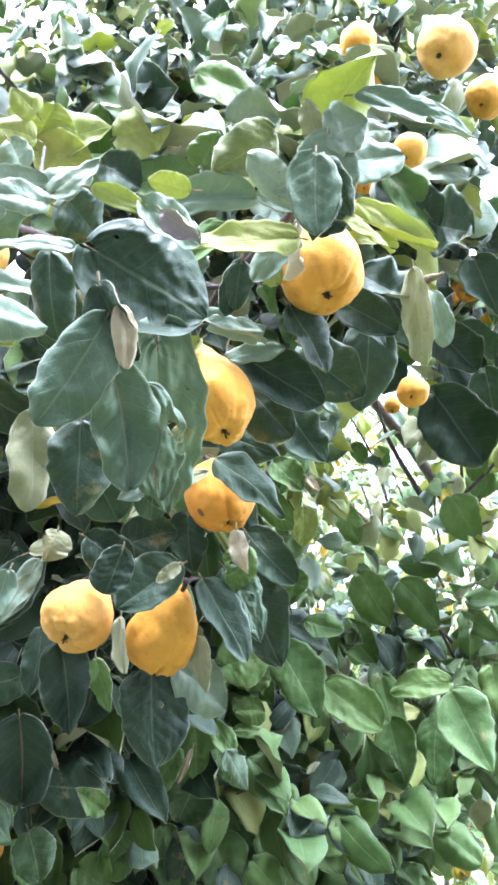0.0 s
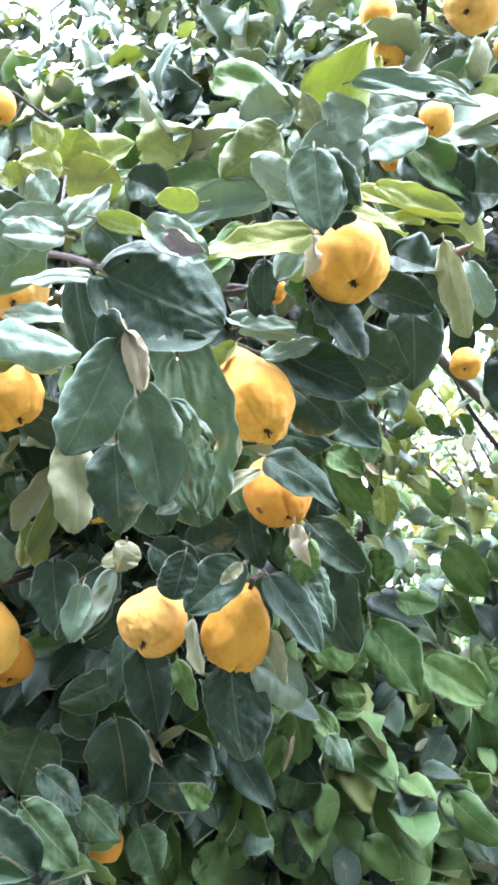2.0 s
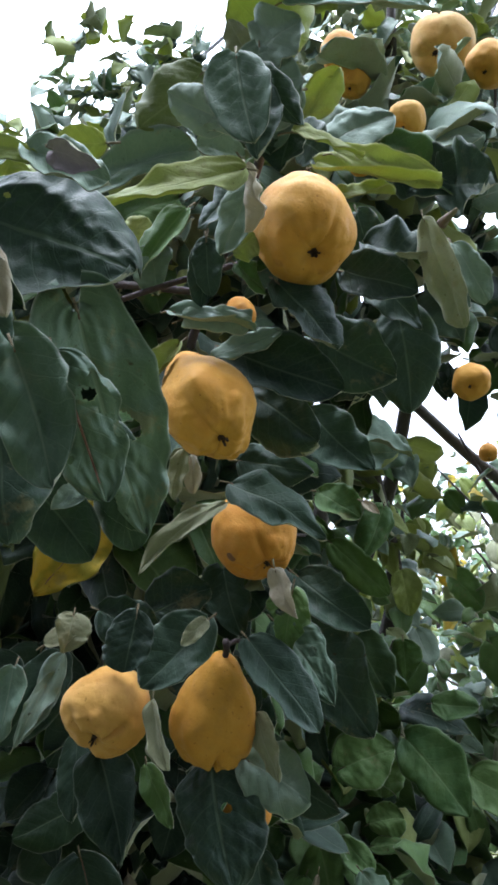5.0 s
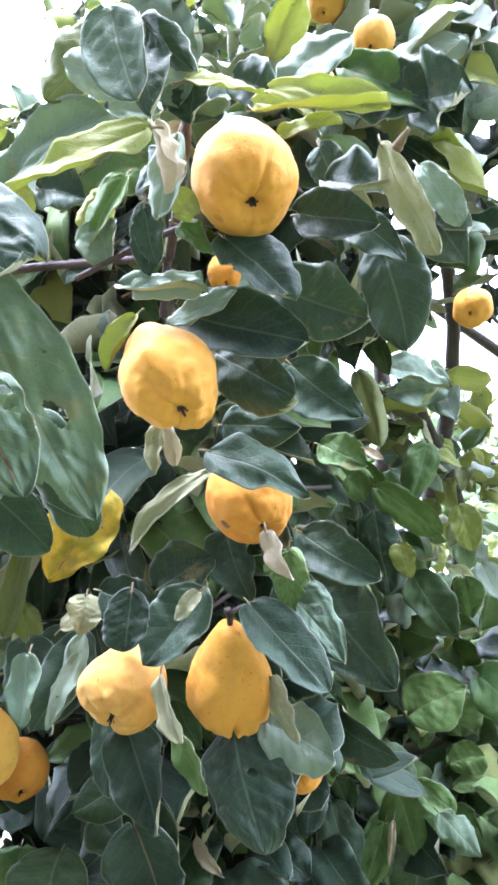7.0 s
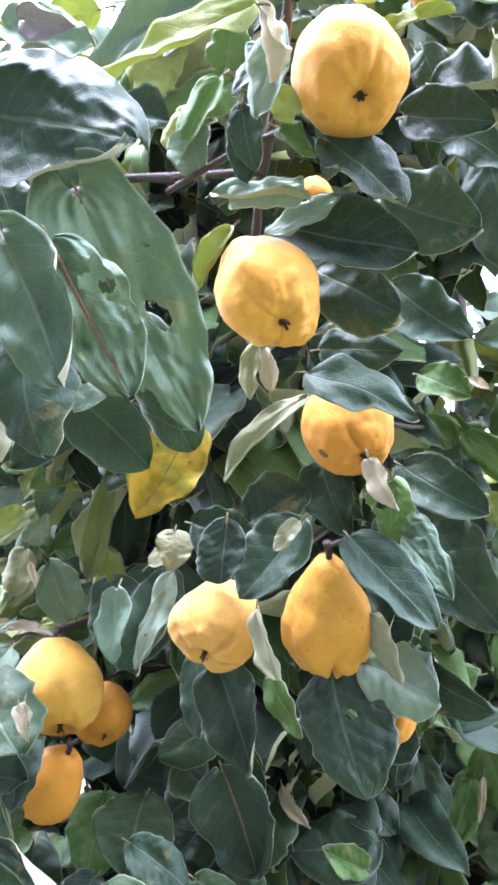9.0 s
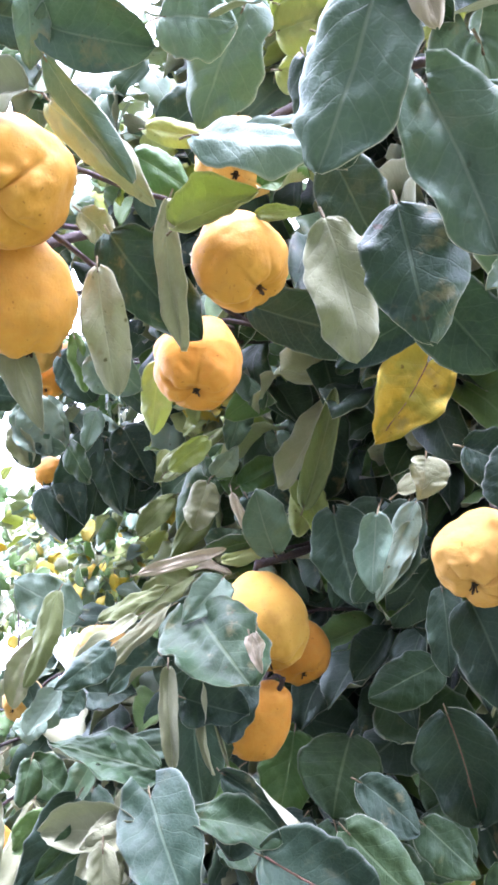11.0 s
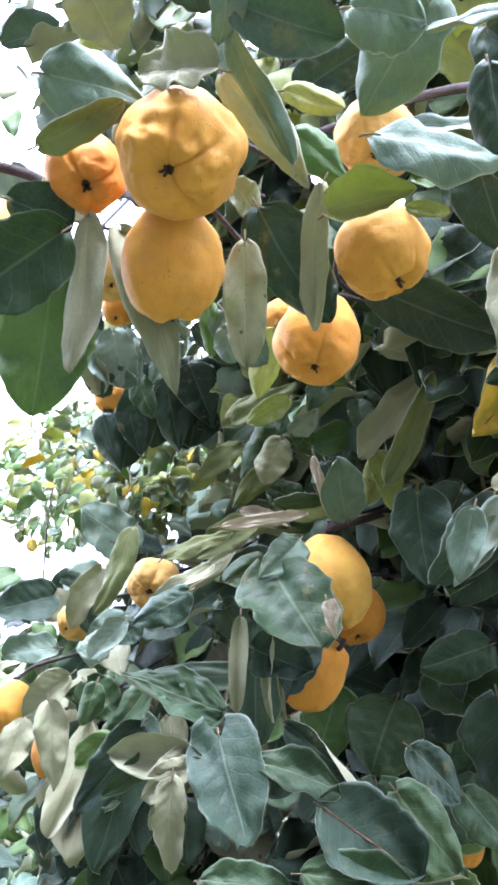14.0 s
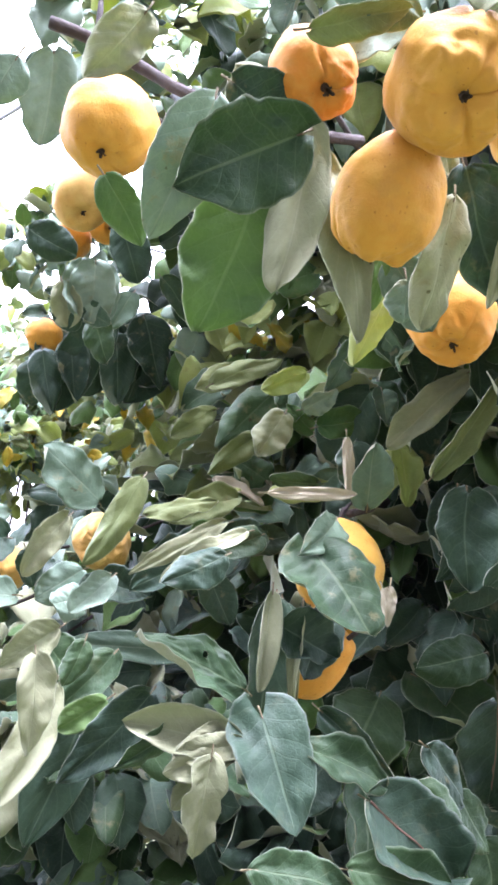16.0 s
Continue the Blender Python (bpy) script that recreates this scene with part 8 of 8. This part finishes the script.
# nearly all dark, so the colour itself adds to the inner shade
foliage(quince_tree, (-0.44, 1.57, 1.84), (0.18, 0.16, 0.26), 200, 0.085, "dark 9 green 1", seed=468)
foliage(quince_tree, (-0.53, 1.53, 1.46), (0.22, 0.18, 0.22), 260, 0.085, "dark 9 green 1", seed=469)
foliage(quince_tree, (-0.82, 1.37, 1.58), (0.20, 0.16, 0.16), 210, 0.07, "green 3 grey 2 under 2 dark 5", seed=470)
foliage(quince_tree, (-0.74, 1.16, 1.41), (0.23, 0.16, 0.10), 230, 0.065, "mid 4 green 2 sage 2 under 3 dark 3", seed=471)
foliage(quince_tree, (-1.08, 1.35, 1.53), (0.15, 0.20, 0.17), 120, 0.065, "green 4 grey 2 under 1 dark 2", seed=472)
foliage(quince_tree, (-0.93, 1.49, 2.05), (0.11, 0.10, 0.07), 50, 0.075, "dark 8 grey 1", seed=474)
foliage(quince_tree, (-0.79, 1.76, 2.06), (0.23, 0.20, 0.13), 130, 0.085, "green 4 lime 3 grey 2 under 2 yellow 1", seed=475)
foliage(quince_tree, (-1.37, 2.46, 2.09), (0.37, 0.30, 0.22), 190, 0.06, "green 7 lime 2 grey 2 yellow 1", seed=476)
foliage(quince_tree, (-0.96, 1.69, 1.21), (0.24, 0.25, 0.19), 210, 0.065, "green 3 grey 4 under 3", seed=477)
foliage(quince_tree, (-0.40, 1.10, 2.32), (0.24, 0.14, 0.09), 90, 0.07, "grey 3 sage 4 green 2 dark 2 lime 2", seed=478)
foliage(quince_tree, (-0.24, 1.08, 2.14), (0.08, 0.10, 0.12), 70, 0.085, "dark 12 green 5", seed=479)
foliage(quince_tree, (-0.62, 0.92, 2.37), (0.14, 0.10, 0.05), 30, 0.085, "grey 3 sage 4 green 2 dark 2 lime 2", seed=480)
foliage(quince_tree, (-0.73, 1.30, 2.42), (0.18, 0.15, 0.11), 70, 0.085, "grey 3 sage 4 green 2 dark 2 lime 2", seed=481)
foliage(quince_tree, (-1.50, 1.83, 1.04), (0.30, 0.30, 0.24), 320, 0.07, "green 4 sage 3 dark 3", seed=482)
foliage(quince_tree, (-0.87, 1.42, 1.15), (0.26, 0.20, 0.09), 160, 0.08, "green 2 sage 2 dark 5", seed=483)
foliage(quince_tree, (-1.54, 2.06, 2.06), (0.22, 0.30, 0.20), 140, 0.06, "green 7 lime 2 grey 2 yellow 1", seed=484)
foliage(quince_tree, (-0.63, 1.35, 2.29), (0.16, 0.12, 0.21), 120, 0.085, "dark 12 green 5", seed=485)
foliage(quince_tree, (-1.01, 1.82, 2.80), (0.32, 0.30, 0.20), 280, 0.064, "grey 3 sage 4 green 2 dark 2 lime 2", seed=486)
foliage(quince_tree, (-1.13, 1.69, 2.31), (0.16, 0.20, 0.09), 125, 0.064, "grey 3 sage 4 green 2 dark 2 lime 2", seed=487)
foliage(quince_tree, (-0.71, 1.53, 2.26), (0.13, 0.12, 0.19), 110, 0.085, "dark 12 green 5", seed=488)
foliage(quince_tree, (-0.06, 1.43, 2.23), (0.16, 0.10, 0.12), 90, 0.085, "dark 12 green 5", seed=489)
foliage(quince_tree, (-0.55, 1.41, 2.12), (0.13, 0.12, 0.17), 90, 0.07, "green 4 lime 3 grey 2 under 2 yellow 1", seed=490)
# dark leaf curtain, added to close sky gaps and deepen the inner shade
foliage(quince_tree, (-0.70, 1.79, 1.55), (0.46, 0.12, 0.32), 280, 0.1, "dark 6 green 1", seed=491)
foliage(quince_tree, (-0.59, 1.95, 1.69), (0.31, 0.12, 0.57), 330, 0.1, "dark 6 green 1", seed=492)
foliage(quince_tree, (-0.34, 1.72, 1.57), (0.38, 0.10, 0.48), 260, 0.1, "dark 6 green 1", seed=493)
# two overhead leaf masses, added to shade the boughs below them
foliage(quince_tree, (-0.2, 1.5, 2.4), (0.3, 0.4, 0.14), 300, 0.09, "dark 6 green 2 grey 2", seed=78)
foliage(quince_tree, (-0.76, 1.06, 2.52), (0.38, 0.36, 0.13), 60, 0.09, "dark 6 green 2 grey 2", seed=77)
# light green and lime mixes, raised to brighten foliage the crown shades
foliage(quince_tree, (-0.10, 1.72, 1.50), (0.20, 0.14, 0.24), 120, 0.09, "green 8 lime 3 sage 3", seed=498)
foliage(quince_tree, (0.14, 1.78, 1.28), (0.20, 0.14, 0.18), 110, 0.09, "green 9 lime 2 sage 2", seed=499)
foliage(quince_tree, (-0.58, 1.12, 1.24), (0.16, 0.12, 0.10), 90, 0.085, "dark 4 green 2 sage 1", seed=500)
foliage(quince_tree, (0.02, 1.62, 1.84), (0.11, 0.12, 0.20), 48, 0.06, "green 4 lime 3 grey 2 olive 2", seed=501)
foliage(quince_tree, (0.10, 1.72, 1.98), (0.12, 0.12, 0.10), 28, 0.06, "green 4 lime 3 sage 2", seed=502)
foliage(quince_tree, (0.03, 1.52, 2.00), (0.10, 0.10, 0.12), 34, 0.06, "green 3 lime 3 grey 2 olive 2", seed=503)
foliage(quince_tree, (0.27, 1.92, 1.78), (0.12, 0.12, 0.16), 26, 0.065, "green 5 sage 2 mid 2 lime 2", seed=565)

orchard_tree = thing("orchard_tree", (0, 0, 0), "pale green orchard tree turning yellow beyond the quince", "tree")
bough(orchard_tree, "branch", [(0.234, 5.495, -0.030), (0.245, 5.511, 1.048), (0.226, 5.495, 2.095), (0.185, 5.450, 2.642), (0.131, 5.392, 3.175)], 0.018, 0.002)
bough(orchard_tree, "branch", [(0.597, 5.479, -0.030), (0.562, 5.488, 1.042), (0.507, 5.479, 2.094), (0.473, 5.407, 2.611), (0.479, 5.376, 3.168)], 0.018, 0.002)
bough(orchard_tree, "branch", [(0.810, 5.457, -0.030), (0.802, 5.496, 1.070), (0.715, 5.457, 2.093), (0.682, 5.437, 2.654), (0.599, 5.366, 3.165)], 0.018, 0.002)
bough(orchard_tree, "branch", [(0.949, 5.416, -0.030), (0.936, 5.384, 0.997), (0.987, 5.416, 2.090), (1.003, 5.347, 2.603), (1.047, 5.306, 3.144)], 0.018, 0.002)
bough(orchard_tree, "branch", [(1.238, 5.385, -0.030), (1.227, 5.416, 1.060), (1.153, 5.385, 2.087), (1.144, 5.357, 2.631), (1.101, 5.296, 3.141)], 0.018, 0.002)
foliage(orchard_tree, (0.72, 5.36, 2.72), (0.94, 0.70, 0.61), 700, 0.075, "green 16 grey 7 lime 4 yellow 1 under 3", seed=504)
foliage(orchard_tree, (0.48, 5.20, 1.80), (0.88, 0.60, 0.54), 700, 0.075, "green 16 grey 7 lime 4 yellow 1 under 3", seed=505)
foliage(orchard_tree, (0.93, 4.54, 1.58), (0.66, 0.60, 0.60), 650, 0.075, "green 16 grey 7 lime 4 yellow 1 under 3", seed=506)
foliage(orchard_tree, (0.66, 4.11, 0.86), (0.71, 0.50, 0.47), 700, 0.075, "green 16 grey 7 lime 4 yellow 1 under 3", seed=507)
foliage(orchard_tree, (-0.11, 5.12, 2.58), (0.39, 0.50, 0.65), 350, 0.075, "green 16 grey 7 lime 4 yellow 1 under 3", seed=508)
foliage(orchard_tree, (0.62, 4.61, 2.31), (0.60, 0.40, 0.45), 560, 0.06, "lime 4 sage 4 grey 4 olive 4 under 3 yellow 1", seed=561)
foliage(orchard_tree, (0.88, 4.53, 1.84), (0.45, 0.35, 0.40), 500, 0.06, "lime 3 sage 3 grey 4 olive 4 under 3 yellow 2", seed=562)
foliage(orchard_tree, (0.77, 3.85, 1.19), (0.40, 0.30, 0.55), 260, 0.06, "olive 6 lime 2 under 3 yellow 3 dry 2 green 3", seed=563)

shrub_tree = thing("shrub_tree", (0, 0, 0), "airy many-stemmed shrub with yellowing leaves and bare twigs", "tree")
bough(shrub_tree, "branch", [(-1.715, 2.671, -0.030), (-1.705, 2.655, 0.996), (-1.662, 2.671, 2.055), (-1.690, 2.687, 2.231), (-1.770, 2.649, 2.353)], 0.007, 0.002)
bough(shrub_tree, "branch", [(-1.484, 2.728, -0.030), (-1.498, 2.742, 1.037), (-1.542, 2.728, 2.075), (-1.591, 2.721, 2.230), (-1.646, 2.710, 2.378)], 0.007, 0.002)
bough(shrub_tree, "branch", [(-1.502, 2.764, -0.030), (-1.477, 2.766, 1.031), (-1.455, 2.764, 2.089), (-1.465, 2.760, 2.232), (-1.434, 2.797, 2.416)], 0.007, 0.002)
bough(shrub_tree, "branch", [(-1.446, 2.803, -0.030), (-1.414, 2.789, 1.022), (-1.352, 2.803, 2.104), (-1.431, 2.772, 2.235), (-1.465, 2.785, 2.411)], 0.007, 0.002)
bough(shrub_tree, "branch", [(-1.191, 2.825, -0.030), (-1.257, 2.808, 1.025), (-1.289, 2.825, 2.113), (-1.324, 2.839, 2.290), (-1.407, 2.807, 2.421)], 0.007, 0.002)
bough(shrub_tree, "branch", [(-1.132, 2.860, -0.030), (-1.143, 2.872, 1.061), (-1.179, 2.860, 2.128), (-1.156, 2.895, 2.317), (-1.188, 2.876, 2.452)], 0.007, 0.002)
bough(shrub_tree, "branch", [(-1.526, 2.313, -0.030), (-1.543, 2.318, 0.958), (-1.570, 2.313, 1.936), (-1.549, 2.356, 2.094), (-1.551, 2.376, 2.228)], 0.004, 0.002)
bough(shrub_tree, "branch", [(-1.460, 2.376, -0.030), (-1.465, 2.377, 0.955), (-1.471, 2.376, 1.939), (-1.493, 2.389, 2.030), (-1.475, 2.443, 2.162)], 0.004, 0.002)
bough(shrub_tree, "branch", [(-1.341, 2.452, -0.030), (-1.374, 2.417, 0.921), (-1.338, 2.452, 1.941), (-1.347, 2.468, 2.041), (-1.317, 2.524, 2.181)], 0.004, 0.002)
bough(shrub_tree, "branch", [(-1.843, 2.145, -0.030), (-1.827, 2.136, 0.940), (-1.794, 2.145, 1.928), (-1.790, 2.203, 1.998), (-1.807, 2.240, 2.047)], 0.004, 0.002)
bough(shrub_tree, "trunk", [(-1.627, 3.197, -0.030), (-1.619, 3.188, 0.746), (-1.592, 3.197, 1.541), (-1.608, 3.227, 1.752), (-1.614, 3.267, 1.973)], 0.04, 0.002, BARK)
foliage(shrub_tree, (-1.58, 3.01, 2.22), (0.48, 0.30, 0.23), 620, 0.06, "green 16 grey 7 lime 4 yellow 1 under 3", seed=521)
foliage(shrub_tree, (-1.88, 3.03, 2.46), (0.29, 0.30, 0.29), 260, 0.06, "green 16 grey 7 lime 4 yellow 1 under 3", seed=522)
foliage(shrub_tree, (-2.34, 2.95, 2.21), (0.40, 0.30, 0.28), 460, 0.06, "green 16 grey 7 lime 4 yellow 1 under 3", seed=523)
foliage(shrub_tree, (-1.07, 2.53, 2.27), (0.26, 0.20, 0.15), 200, 0.06, "green 16 grey 7 lime 4 yellow 1 under 3", seed=524)
foliage(shrub_tree, (-1.51, 2.42, 2.16), (0.27, 0.25, 0.18), 380, 0.055, "green 16 grey 7 lime 4 yellow 1 under 3", seed=525)
foliage(shrub_tree, (-2.08, 2.45, 1.27), (0.27, 0.30, 0.33), 200, 0.06, "green 3 grey 3 under 2", seed=526)
foliage(shrub_tree, (-1.80, 2.09, 0.98), (0.27, 0.30, 0.24), 220, 0.065, "green 3 grey 3 under 2", seed=527)
foliage(shrub_tree, (-1.72, 2.43, 2.17), (0.30, 0.25, 0.20), 330, 0.055, "olive 5 sage 4 grey 3 lime 3 under 2 yellow 1", seed=531)
foliage(shrub_tree, (-1.37, 2.57, 2.18), (0.26, 0.25, 0.16), 300, 0.055, "olive 5 sage 4 grey 3 lime 3 under 2 yellow 1", seed=532)
foliage(shrub_tree, (-1.45, 2.36, 1.97), (0.34, 0.25, 0.16), 300, 0.055, "olive 5 sage 4 grey 3 lime 3 under 2 yellow 1", seed=533)
foliage(shrub_tree, (-1.09, 2.35, 2.17), (0.18, 0.25, 0.14), 170, 0.055, "olive 5 sage 4 grey 3 lime 3 under 2 yellow 1", seed=534)
foliage(shrub_tree, (-1.06, 2.19, 1.95), (0.20, 0.25, 0.14), 160, 0.055, "olive 5 sage 4 grey 3 lime 3 under 2 yellow 1", seed=535)


# ---- overhead cables ----
for a, b in (((-6.73, 6.07, 4.03), (5.6, 6.59, 12.62)), ((0.39, 6.37, 5.5), (5.2, 7.23, 13.6))):
    mid = (Vector(a) + Vector(b)) / 2 - Vector((0, 0, 0.02))
    cable = part("overhead_cable", tube_mesh("overhead_cable", [a, mid, b], 0.019, 0.019, 8, 0.0), cable_material(), None)
    tagged(cable, "grey overhead cable strung above the tree", "cable", "overhead cables")
